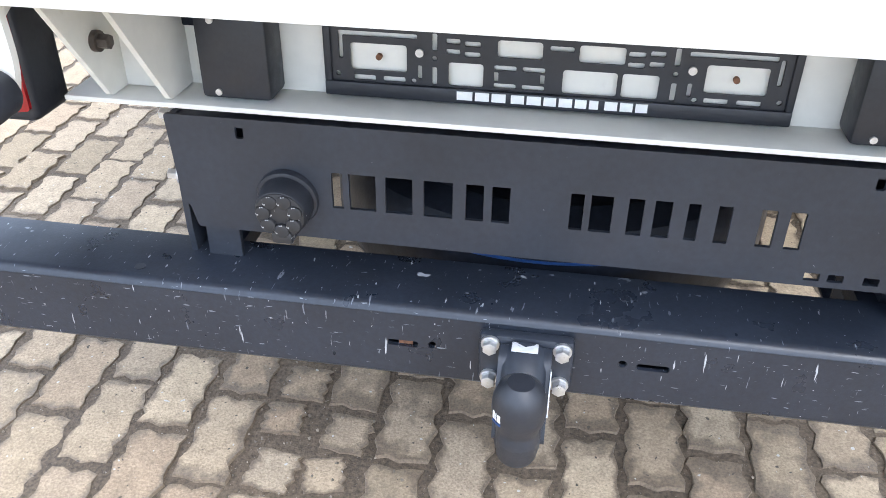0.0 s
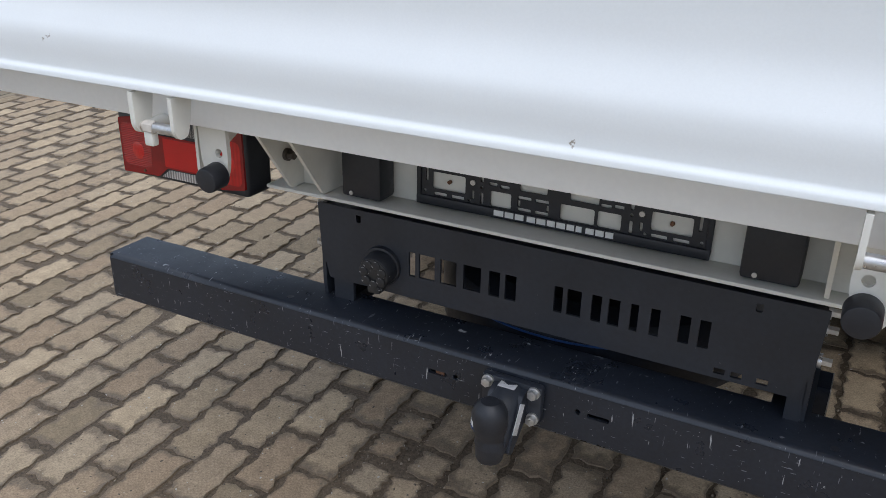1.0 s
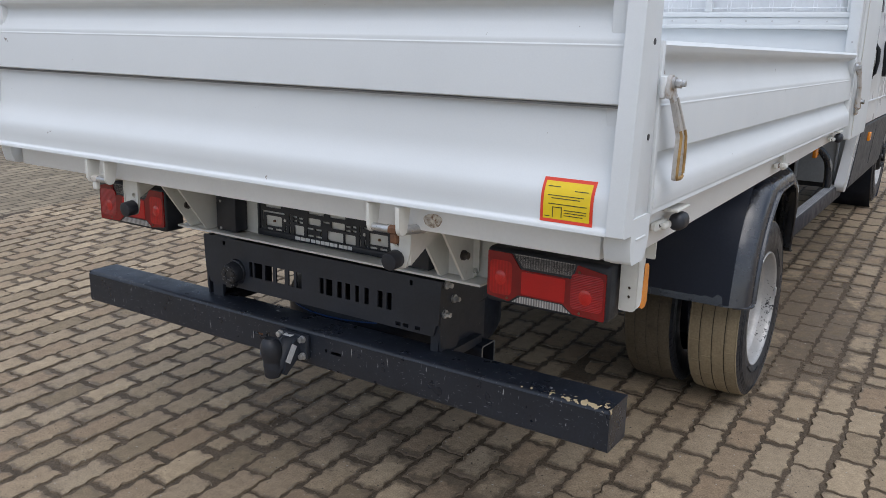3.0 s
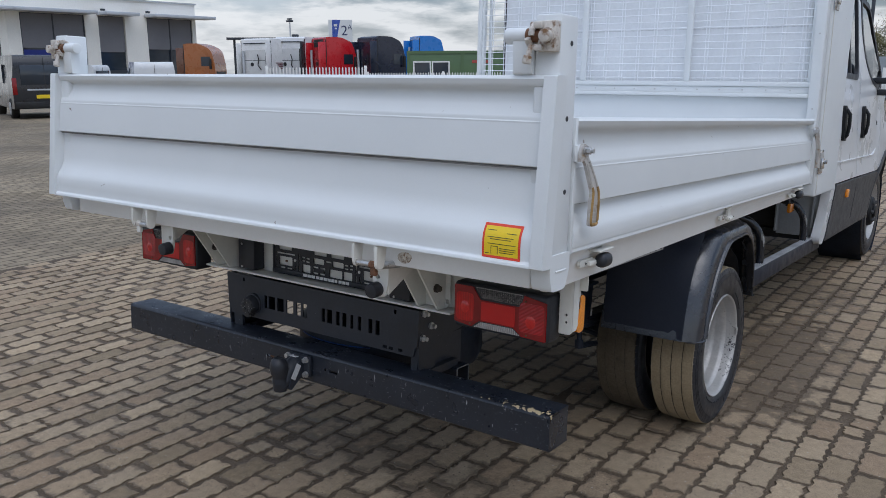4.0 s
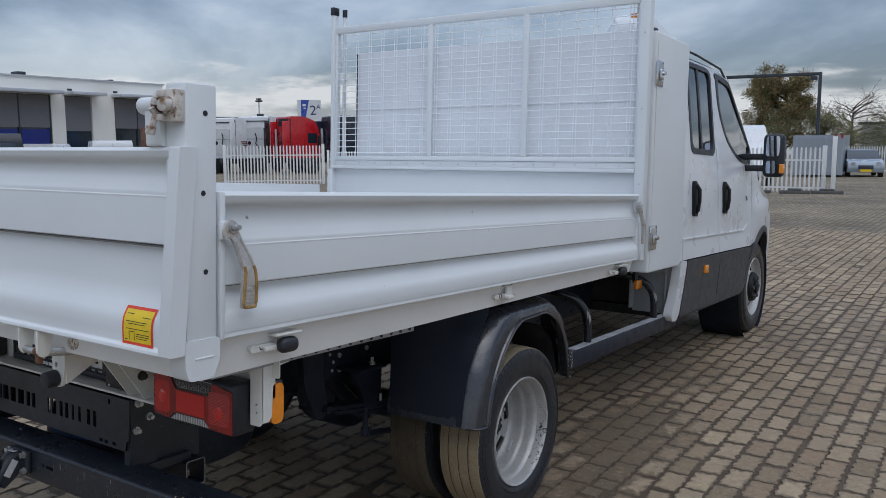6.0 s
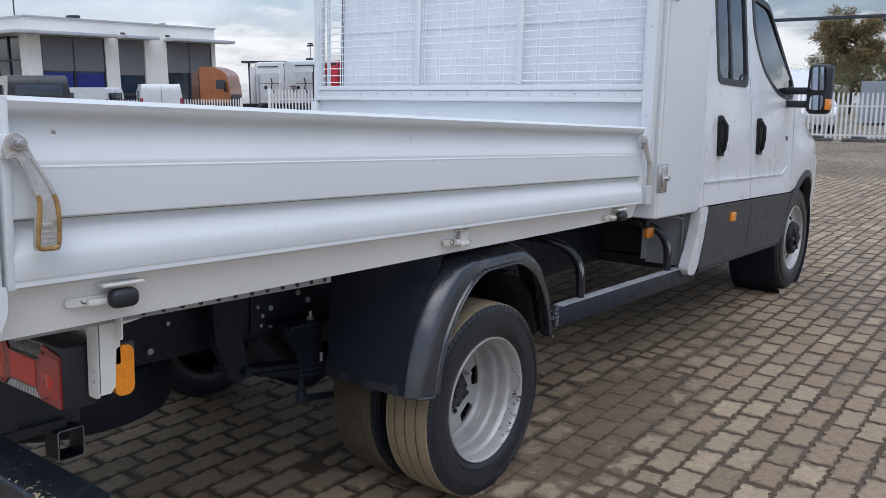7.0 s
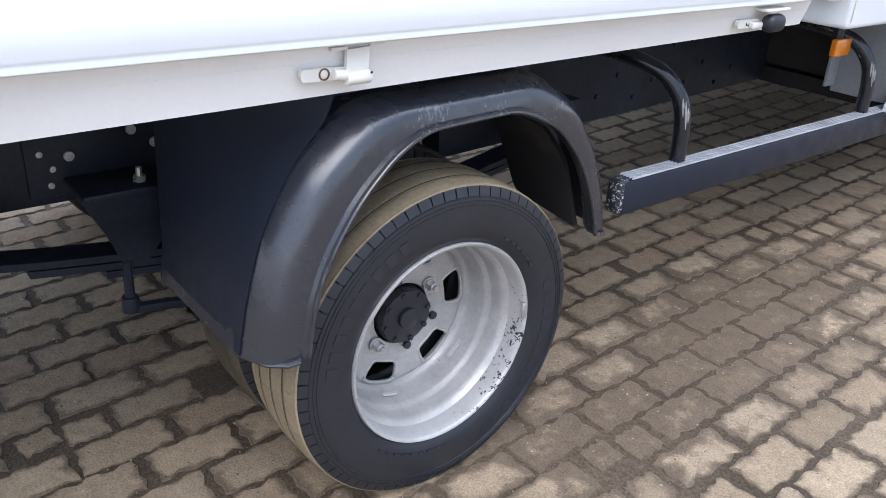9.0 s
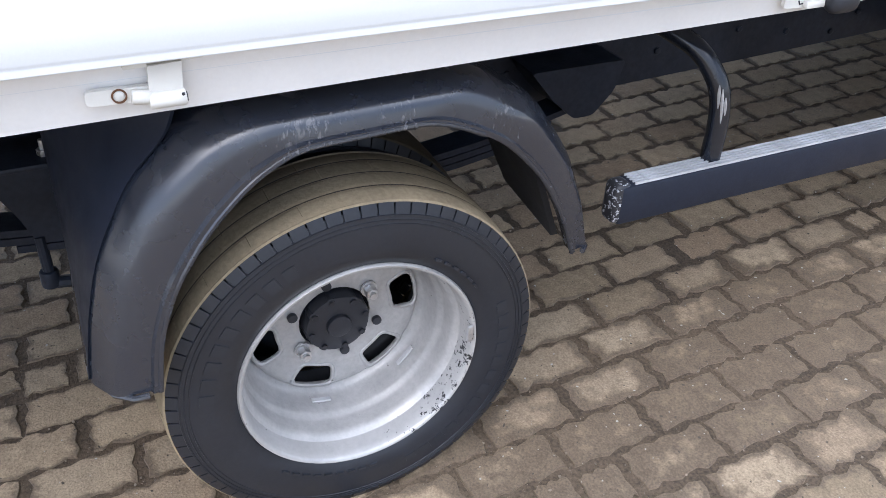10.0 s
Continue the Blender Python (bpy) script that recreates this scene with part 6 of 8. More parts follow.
    part("mud_flap", Mesh().sheet(rounded([(0.705, 0.492), (0.90, 0.470), (0.90, 0.64), (0.86, 0.70), (0.705, 0.70)], [0.02, 0.004, 0.02, 0.02, 0.02], 3), [], lambda u, v, w: (s * u, 2.630 - 0.45 * max(0.0, v - 0.50) + w, v), 0.012), surface("muddy_flap", (0.022, 0.022, 0.024), 0.6, dirt=(0.12, 0.095, 0.065), dirt_amount=0.42, dscale=11, dirt_sharp=0.3, bump=0.2, bscale=120), wing, "muddy rubber splash guard")


for s in (1, -1):
    rear_wing(s)

# side steps on bent tube hangers
TUBEPAINT = surface("scuffed_tube_paint", (0.012, 0.015, 0.022), 0.22, vary=0.2, vscale=8, grain=0.1, gscale=150, dirt=(0.42, 0.43, 0.45), dirt_amount=0.09, dscale=22, dirt_sharp=0.05, stretch=(1, 1, 0.35), spec=0.6)
for s in (1, -1):
    st = Mesh().box(*sorted((s * 0.878, s * 0.925)), 2.755, 4.17, 0.475, 0.556, 0.008)
    step = part("side_step", st, FENDER, truck, "black side step with ribbed tread")
    repeat("step_rib", Mesh().box(-0.0015, 0.0015, 2.785, 4.16, 0.5555, 0.5605), [(s * (0.885 + 0.0085 * k), 0, 0) for k in range(5)], surface("worn_step_rib", (0.46, 0.47, 0.49), 0.35, vary=0.2, vscale=12), step)
    part("end_plug", Mesh().box(*sorted((s * 0.880, s * 0.923)), 2.744, 2.782, 0.477, 0.5600, 0.012, 3), surface("scuffed_plug", (0.02, 0.021, 0.025), 0.4, specks=(0.45, 0.47, 0.5), speck_amount=0.32, sscale=150), step, "scuffed black end plug")
    for y in (2.98, 3.87):
        hang_m = Mesh().tube(rounded([(s * 0.44, y - 0.10, 0.79), (s * 0.62, y - 0.10, 0.80), (s * 0.765, y - 0.080, 0.792), (s * 0.845, y - 0.036, 0.762), (s * 0.884, y - 0.008, 0.700), (s * 0.891, y, 0.63), (s * 0.890, y, 0.55)], 0.05, 5, closed=False), 0.0195, 16)
        tube_ob = part("step_tube", hang_m, TUBEPAINT, step, "bent black tube hanger with scuffed paint", smooth=60)
        for off, z0, z1 in ((-0.35, 0.712, 0.668), (0.0, 0.706, 0.640), (0.35, 0.690, 0.655)):
            run = [z0 + (z1 - z0) * i / 5 for i in range(6)]
            part("bare_scuff", Mesh().tube([(s * (0.8875 - 0.10 * (z - 0.665) + 0.0186 * math.cos(off - 0.55)), y - 0.004 - 0.11 * (z - 0.665) + 0.0186 * math.sin(off - 0.55), z) for z in run], [0.001, 0.0026, 0.0034, 0.003, 0.0024, 0.001], 6), BOLTGREY, tube_ob, "bare scuffed metal")
    part("under_marker", Mesh().box(*sorted((s * 0.825, s * 0.845)), 3.715, 3.80, 0.725, 0.775, 0.006), AMBER, truck, "amber side marker under the locker")
    part("marker_holder", Mesh().box(*sorted((s * 0.81, s * 0.826)), 3.74, 3.78, 0.76, 0.87), PLASTIC, truck)

# ---- cab ----
def cab_x(y, z):
    x = 0.985
    if z < 0.86:
        x -= 0.03 * (0.86 - z) / 0.35
    if z > 1.15:
        x -= 0.085 * ((z - 1.15) / 0.9) ** 1.4
    if z > 1.98:
        x -= 0.09 * ((z - 1.98) / 0.1) ** 2
    if y > 5.2:
        x -= 0.05 * ((y - 5.2) / 1.0) ** 2 * (1.0 if z < 1.2 else 1.5)
    bul = max(0.0, 1 - ((y - 5.85) / 0.5) ** 2) * max(0.0, 1 - ((z - 0.98) / 0.26) ** 2)
    return x + 0.022 * bul - (0.010 if z > 0.985 and y < 5.5 else 0.0)


cab = truck
INNERGREY = surface("pale_grey_primer", (0.36, 0.38, 0.40), 0.6, vary=0.1, vscale=6, grain=0.06, gscale=80, dirt=(0.16, 0.15, 0.14), dirt_amount=0.25, dscale=9, dirt_sharp=0.3)
ARCH = [(5.955 + 0.425 * math.cos(math.radians(a)), 0.545 + 0.425 * math.sin(math.radians(a))) for a in range(186, -8, -8)]
rear_win = rect(4.215, 4.665, 1.495, 2.005, 0.06, 5)
front_win = rounded([(4.80, 1.995), (5.10, 1.965), (5.56, 1.535), (5.50, 1.455), (5.22, 1.475), (4.95, 1.60), (4.81, 1.78)], [0.05, 0.06, 0.05, 0.04, 0.15, 0.15, 0.12], 5)
PANELS = (
    ("rear_quarter", [(3.80, 0.87), (4.040, 0.87), (4.040, 1.3), (4.10, 2.05), (4.10, 2.078), (3.80, 2.078)], []),
    ("rear_door", [(4.048, 0.872), (4.775, 0.872), (4.735, 1.35), (4.70, 1.75), (4.71, 2.045), (4.15, 2.045), (4.098, 1.98), (4.048, 1.4)], [rear_win]),
    ("front_door", [(4.784, 0.872), (5.54, 0.872), (5.53, 1.15), (5.60, 1.42), (5.60, 1.52), (5.12, 2.02), (5.05, 2.04), (4.718, 2.045), (4.708, 1.75), (4.743, 1.35)], [front_win]),
    ("front_fender", [(5.548, 0.872)] + [p for p in ARCH if p[1] > 0.872] + [p for p in ARCH[10:] if 0.55 < p[1] <= 0.872] + [(6.40, 0.5), (6.62, 0.5), (6.66, 0.8), (6.55, 1.05), (6.35, 1.19), (5.90, 1.335), (5.66, 1.50), (5.608, 1.50), (5.608, 1.40), (5.538, 1.15)], []),
)


def cab_panel(name, outline, holes, side, material, label, proud=0.0, thick=0.02, fill=0.06):
    m = Mesh().sheet(outline, holes, lambda u, v, w: (side * (cab_x(u, v) + proud - w), u, v), thick, fill)
    return part(name, m, material, cab, label, smooth=40)


for side in (1, -1):
    doors = {}
    for name, outline, holes in PANELS:
        doors[name] = cab_panel(name, outline, holes, side, CABWHITE, "white lacquered cab panel")
    cab_panel("cladding", [(4.092, 0.548), (5.50, 0.548), (5.56, 0.60), (5.525, 0.70), (5.545, 0.864), (4.121, 0.864), (4.115, 0.70)], [], side, GREYPLASTIC, "dark grey plastic lower cladding", proud=0.010)
    cab_panel("door_cut", [(4.796, 0.60), (4.802, 0.60), (4.790, 0.866), (4.784, 0.866)], [], side, PLASTIC, "", proud=0.012, thick=0.004)
    cab_panel("sill_strip", [(4.10, 0.532), (5.46, 0.532), (5.47, 0.547), (4.10, 0.547)], [], side, PLASTIC, "", proud=0.006)
    cab_panel("sill_end", rounded([(3.985, 0.526), (4.055, 0.521), (4.090, 0.56), (4.112, 0.70), (4.118, 0.868), (4.012, 0.868), (4.010, 0.74), (3.985, 0.64), (3.955, 0.56)], 0.03, 4), [], side, CABWHITE, "white sill end panel", proud=0.004, thick=0.05)
    inner = part("sill_inner_panel", Mesh().box(*sorted((side * 0.70, side * 0.955)), 4.035, 4.045, 0.56, 0.868, 0.003).box(*sorted((side * 0.895, side * 0.905)), 4.015, 4.036, 0.58, 0.866, 0.002).box(*sorted((side * 0.70, side * 0.90)), 4.005, 4.036, 0.80, 0.815, 0.002).box(*sorted((side * 0.70, side * 0.71)), 3.98, 4.036, 0.58, 0.866, 0.002), INNERGREY, cab, "pale grey inner sill panel with folded edges")
    part("swage_line", Mesh().sheet([(4.05, 0.988), (5.38, 0.985), (5.48, 1.03), (5.47, 1.036), (5.37, 0.992), (4.05, 0.995)], [], lambda u, v, w: (side * (0.9855 - 0.05 * max(0, (u - 5.2)) ** 2 - w), u, v), 0.012), CABWHITE, cab)
    for win, nm in ((rear_win, "rear_door"), (front_win, "front_door")):
        cx = sum(p[0] for p in win) / len(win); cz = sum(p[1] for p in win) / len(win)
        grow = lambda k: [(cx + (u - cx) * k, cz + (v - cz) * k) for u, v in win]
        part("window_seal", Mesh().sheet(grow(1.06), [grow(0.93)], lambda u, v, w: (side * (cab_x(u, v) + 0.004 - w), u, v), 0.016, 0.0), PLASTIC, doors[nm], "black rubber window seal", smooth=40)
        pane = part("window_pane", Mesh().sheet(grow(0.95), [], lambda u, v, w: (side * (cab_x(u, v) - 0.006 - w), u, v), 0.004, 0.08), GLASS, doors[nm], "tinted window glass")
        pane.visible_shadow = False
    part("slider_bar", Mesh().sheet([(4.405, 1.50), (4.435, 1.50), (4.435, 2.0), (4.405, 2.0)], [], lambda u, v, w: (side * (cab_x(u, v) + 0.003 - w), u, v), 0.012), PLASTIC, doors["rear_door"])
    for y, nm in ((4.235, "rear_door"), (4.865, "front_door")):
        # the dark matt plate behind the grip stands for the shade of its recess
        h = Mesh().sheet(rounded([(y - 0.030, 1.12), (y + 0.028, 1.115), (y + 0.035, 1.14), (y + 0.03, 1.30), (y + 0.01, 1.322), (y - 0.02, 1.322), (y - 0.034, 1.29)], 0.02, 4), [], lambda u, v, w: (side * (cab_x(u, v) - 0.004 + w), u, v), 0.022, 0.03)
        h.tube([(side * 0.985, y + 0.002, 1.30), (side * 1.005, y + 0.002, 1.27), (side * 1.007, y + 0.002, 1.20), (side * 1.0, y + 0.002, 1.15), (side * 0.985, y + 0.002, 1.135)], 0.011, 8)
        part("door_handle", h, HUBBLACK, doors[nm], "black plastic door handle", smooth=40)
    part("side_repeater", Mesh().box(*sorted((side * 0.985, side * 1.003)), 4.445, 4.512, 0.765, 0.815, 0.005), AMBER, cab, "amber side repeater lamp")
    part("arch_lip", Mesh().sheet([(5.955 + 0.455 * math.cos(math.radians(a)), 0.545 + 0.455 * math.sin(math.radians(a))) for a in range(172, -9, -6)] + [(5.955 + 0.41 * math.cos(math.radians(a)), 0.545 + 0.41 * math.sin(math.radians(a))) for a in range(-6, 175, 6)], [], lambda u, v, w: (side * (cab_x(u, v) + 0.012 - w), u, v), 0.05), GREYPLASTIC, cab, "dark plastic wheel arch lip", smooth=40)
    part("wheel_well", Mesh().lathe([(0.42, -0.30), (0.42, 0.0)], (side * 0.93 + (0.0 if side > 0 else 0.30), 5.955, 0.545), 48), CHASSIS, cab)
    part("small_badge", Mesh().sheet(rect(5.42, 5.46, 1.195, 1.225), [], lambda u, v, w: (side * (cab_x(u, v) + 0.001 + w), u, v), 0.002), GREYPLASTIC, cab)
    # mirror
    arm = Mesh()
    for z in (1.50, 1.42):
        arm.box(*sorted((side * 0.90, side * 1.08)), 5.42, 5.47, z - 0.021, z + 0.021, 0.008)
    arm.box(*sorted((side * 0.885, side * 0.935)), 5.28, 5.52, 1.37, 1.56, 0.015)
    mir = part("door_mirror", arm, PLASTIC, truck, "black door mirror on two arms")
    part("mirror_housing", Mesh().box(*sorted((side * 1.078, side * 1.216)), 5.37, 5.47, 1.360, 1.655, 0.034, 4), PLASTIC, mir)
    part("mirror_glass", Mesh().sheet(rect(1.104, 1.192, 1.500, 1.638, 0.024, 4), [], lambda u, v, w: (side * u, 5.358 - w + (v - 1.512) * 0.10, v), 0.003), MIRROR, mir, "mirror glass")
    part("wide_mirror", Mesh().sheet(rect(1.106, 1.180, 1.384, 1.470, 0.020, 4), [], lambda u, v, w: (side * u, 5.362 - w + (v - 1.405) * 0.12, v), 0.003), MIRROR, mir, "wide-angle mirror glass")
    part("mirror_indicator", Mesh().box(*sorted((side * 1.192, side * 1.219)), 5.360, 5.43, 1.385, 1.450, 0.006), AMBER, mir, "amber indicator")

# roof, bonnet and windscreen between the two sides
def across(y, z, crown, n=12):
    x = cab_x(y, z) - 0.004
    return [(x * (1 - 2 * i / n), y, z + crown * (1 - (1 - 2 * i / n) ** 2) ** 0.8) for i in range(n + 1)]


def skin(rows, thick=0.0):
    m = Mesh()
    vs = [[m.bm.verts.new(p) for p in r] for r in rows]
    for a, b in zip(vs, vs[1:]):
        for i in range(len(a) - 1):
            m.bm.faces.new((a[i], a[i + 1], b[i + 1], b[i]))
    return m


part("roof", skin([across(y, z, c) for y, z, c in ((3.80, 2.078, 0.05), (4.10, 2.08, 0.06), (4.72, 2.07, 0.07), (4.95, 2.06, 0.06), (5.06, 2.03, 0.05), (5.13, 2.0, 0.04))]), CABWHITE, cab, "white cab roof")
ws = part("windscreen", skin([across(y, z, 0.0) for y, z in ((5.13, 2.0), (5.62, 1.50), (5.72, 1.46))]), GLASS, cab, "windscreen glass")
ws.visible_shadow = False
part("bonnet", skin([across(y, z, c) for y, z, c in ((5.72, 1.46, 0.0), (5.90, 1.335, 0.05), (6.35, 1.19, 0.07), (6.55, 1.05, 0.06), (6.66, 0.8, 0.03), (6.62, 0.5, 0.0))]), CABWHITE, cab, "white bonnet and front")
part("rear_wall", Mesh().box(-0.94, 0.94, 3.82, 3.85, 0.865, 2.05), INTERIOR, cab, "dark inner rear wall of the cab")
part("cab_floor", Mesh().box(-0.93, 0.93, 4.07, 5.5, 0.53, 0.58).box(-0.93, 0.93, 4.07, 4.3, 0.58, 1.0, 0.04).box(-0.93, 0.93, 5.45, 5.62, 0.58, 1.36, 0.03), INTERIOR, cab)
for x in (-0.5, 0.0, 0.5):
    part("seat_back", Mesh().box(x - 0.22, x + 0.22, 4.0, 4.12, 1.0, 1.62, 0.05, 3).box(x - 0.12, x + 0.12, 4.02, 4.10, 1.62, 1.82, 0.04, 3), INTERIOR, cab, "dark cab seat")
    part("seat_back", Mesh().box(x - 0.22, x + 0.22, 4.75, 4.87, 1.0, 1.62, 0.05, 3).box(x - 0.12, x + 0.12, 4.77, 4.85, 1.62, 1.82, 0.04, 3), INTERIOR, cab, "dark cab seat")
part("aerial", Mesh().tube([(0.55, 4.30, 2.12), (0.55, 4.42, 2.42)], 0.0045, 6), PLASTIC, cab, "thin black roof aerial")
part("gutter", Mesh().tube([(0.90, 3.85, 2.068), (0.895, 4.4, 2.068), (0.885, 4.95, 2.05), (0.875, 5.15, 1.985)], 0.007, 8), PLASTIC, cab)

# ---- the yard beyond ----
EYE0 = Vector((2.2, -1.0, 1.47))


def fall(d):
    """The yard drains gently away from the truck."""
    return -0.0105 * max(0.0, d - 8.0)


def spot(az, d):
    """A place on the yard at bearing az (degrees from +y towards +x) and distance d from the viewing side."""
    a = radians(az)
    x, y = EYE0.x + d * math.sin(a), EYE0.y + d * math.cos(a)
    return Vector((x, y, fall(math.hypot(x, y - 2))))


PLASTER = surface("white_render", (0.84, 0.825, 0.77), 0.8, vary=0.03, vscale=0.3, grain=0.03, gscale=8)
BLIND = surface("grey_blind_fabric", (0.17, 0.17, 0.185), 0.7, vary=0.04, vscale=0.5, grain=0.04, gscale=12)
BLUEPANEL = surface("blue_panel", (0.012, 0.025, 0.20), 0.4, vary=0.06, vscale=1)
DARKGLASS = surface("dark_facade_glass", (0.02, 0.03, 0.045), 0.08, vary=0.2, vscale=0.8, spec=0.8)
ALU = surface("pale_aluminium", (0.55, 0.57, 0.60), 0.4, metal=0.4, vary=0.05, vscale=1)
MULLION = surface("dark_mullion", (0.035, 0.04, 0.05), 0.5)
FENCEWHITE = surface("white_fence_paint", (0.76, 0.76, 0.74), 0.5, vary=0.05, vscale=2, grain=0.03)
CONCRETE = surface("concrete_foot", (0.10, 0.10, 0.095), 0.9, vary=0.15, vscale=5)
TYREFAR = surface("far_tyre", (0.015, 0.015, 0.016), 0.7)


def paint(name, rgb, rough=0.3):
    return surface(name, rgb, rough, vary=0.06, vscale=0.8, grain=0.02, gscale=10, coat=0.4, dirt=(rgb[0] * 0.5 + 0.04, rgb[1] * 0.5 + 0.04, rgb[2] * 0.5 + 0.04), dirt_amount=0.15, dscale=2.0, dirt_sharp=0.4)


# showroom building: a long face and a short return, each with blinds, sills and thin canopies
def building():
    a, b = spot(-52.05, 80), spot(-62.95, 70.5)
    along = (a - b); along.z = 0
    length = along.length
    ux = along.normalized()
    back = Vector((-ux.y, ux.x, 0))
    base_z = min(a.z, b.z) - 0.4
    m = Matrix(((ux.x, back.x, 0, b.x), (ux.y, back.y, 0, b.y), (0, 0, 1, base_z), (0, 0, 0, 1)))
    ob = thing("showroom_building", "white rendered flat-roofed showroom with dark blinds and thin canopies", "building", m)
    top = 6.75 - base_z
    def zz(el, d=76):
        return EYE0.z + d * math.tan(radians(el)) - base_z
    depth = 24.0
    az0, az1 = -62.95, -52.05
    u = lambda az: length * (az - az0) / (az1 - az0)
    w_top = zz(3.0)
    spans = [(u(-62.3), u(-58.95)), (u(-58.2), u(-56.65)), (u(-55.3), u(-52.3))]
    holes = [rect(p, q, zz(-1.5), w_top) for p, q in spans]
    part("wall", Mesh().sheet(rect(0, length, 0, top), holes, lambda p, q, w: (p, w, q), 0.35), PLASTER, ob, smooth=0)
    part("wall", Mesh().sheet(rect(0, depth, 0, top), [rect(0.8, 9.0, zz(0.4), w_top)], lambda p, q, w: (w, p + 0.35, q), 0.35).box(length - 0.35, length, 0.35, depth, 0, top).box(0, length, depth, depth + 0.3, 0, top), PLASTER, ob, smooth=0)
    part("roof", Mesh().box(0.1, length - 0.1, 0.1, depth, top - 0.25, top - 0.15), ALU, ob)
    part("parapet_trim", Mesh().box(-0.12, length + 0.12, -0.12, 0.1, top, top + 0.12).box(-0.12, 0.1, 0, depth, top, top + 0.12), ALU, ob)
    for i, (p, q) in enumerate(spans):
        mid = (p + q) / 2
        shade_b = zz(1.05) if i != 1 else zz(0.85)
        win = part("window", Mesh().box(p, q, 0.25, 0.28, zz(-1.5), w_top), DARKGLASS, ob, "dark facade glass under a lowered blind")
        panes = [(p, mid), (mid, q)] if i != 1 else [(p, q)]
        for k, (c, d) in enumerate(panes):
            part("blind", Mesh().box(c + 0.06, d - 0.06, 0.12, 0.16, shade_b, w_top - 0.05), BLIND, win, "lowered grey blind")
            if i == 0:
                part("blue_panel", Mesh().box(c + 0.15, d - 0.15, 0.18, 0.22, zz(-1.2), zz(0.95)), BLUEPANEL, win, "blue panel")
        part("mullion", Mesh().box(p, p + 0.12, 0.1, 0.3, zz(-1.5), w_top).box(q - 0.12, q, 0.1, 0.3, zz(-1.5), w_top).box(mid - 0.05, mid + 0.05, 0.1, 0.3, zz(-1.5), w_top) if i != 1 else Mesh().box(p, q, 0.1, 0.3, zz(-0.4), zz(-0.25)), MULLION, win)
    for p, q in ((u(-63.1), u(-58.75)), (u(-58.3), u(-56.35)), (u(-55.45), u(-51.35))):
        part("canopy", Mesh().box(p, q, -1.5, 0.0, w_top + 0.02, w_top + 0.28, 0.03), ALU, ob, "thin pale canopy")
    part("canopy", Mesh().box(-1.5, 0.0, -1.5, 11.0, w_top + 0.02, w_top + 0.28, 0.03), ALU, ob)
    sidew = part("window", Mesh().box(0.2, 0.24, 1.1, 9.4, zz(0.4), w_top), DARKGLASS, ob, "dark glazed return")
    for k in range(5):
        part("mullion", Mesh().box(0.1, 0.28, 1.1 + k * 2.0, 1.25 + k * 2.0, zz(0.4), w_top), MULLION, sidew)
    part("mullion", Mesh().box(0.1, 0.28, 1.1, 9.4, zz(1.6), zz(1.7)), MULLION, sidew)
    for p in (u(-57.9), u(-55.2)):
        part("wall_lamp", Mesh().box(p - 0.2, p + 0.2, -0.06, 0.0, top - 0.9, top - 0.75), MULLION, ob)
    part("roof_unit", Mesh().box(u(-60.2), u(-59.8), 1, 2, top, top + 0.45), MULLION, ob)
    part("roof_unit", Mesh().box(u(-55), u(-54.8), 1, 2, top, top + 0.3), MULLION, ob)
    mast = Mesh().tube([(u(-61.5), 6, top - 0.3), (u(-61.5), 6, top + 3.0)], 0.05, 6).box(u(-61.5) - 0.3, u(-61.5) + 0.3, 5.95, 6.05, top + 2.5, top + 2.56).box(u(-61.5) - 0.2, u(-61.5) + 0.2, 5.95, 6.05, top + 1.9, top + 1.96)
    part("roof_mast", mast, MULLION, ob)


building()


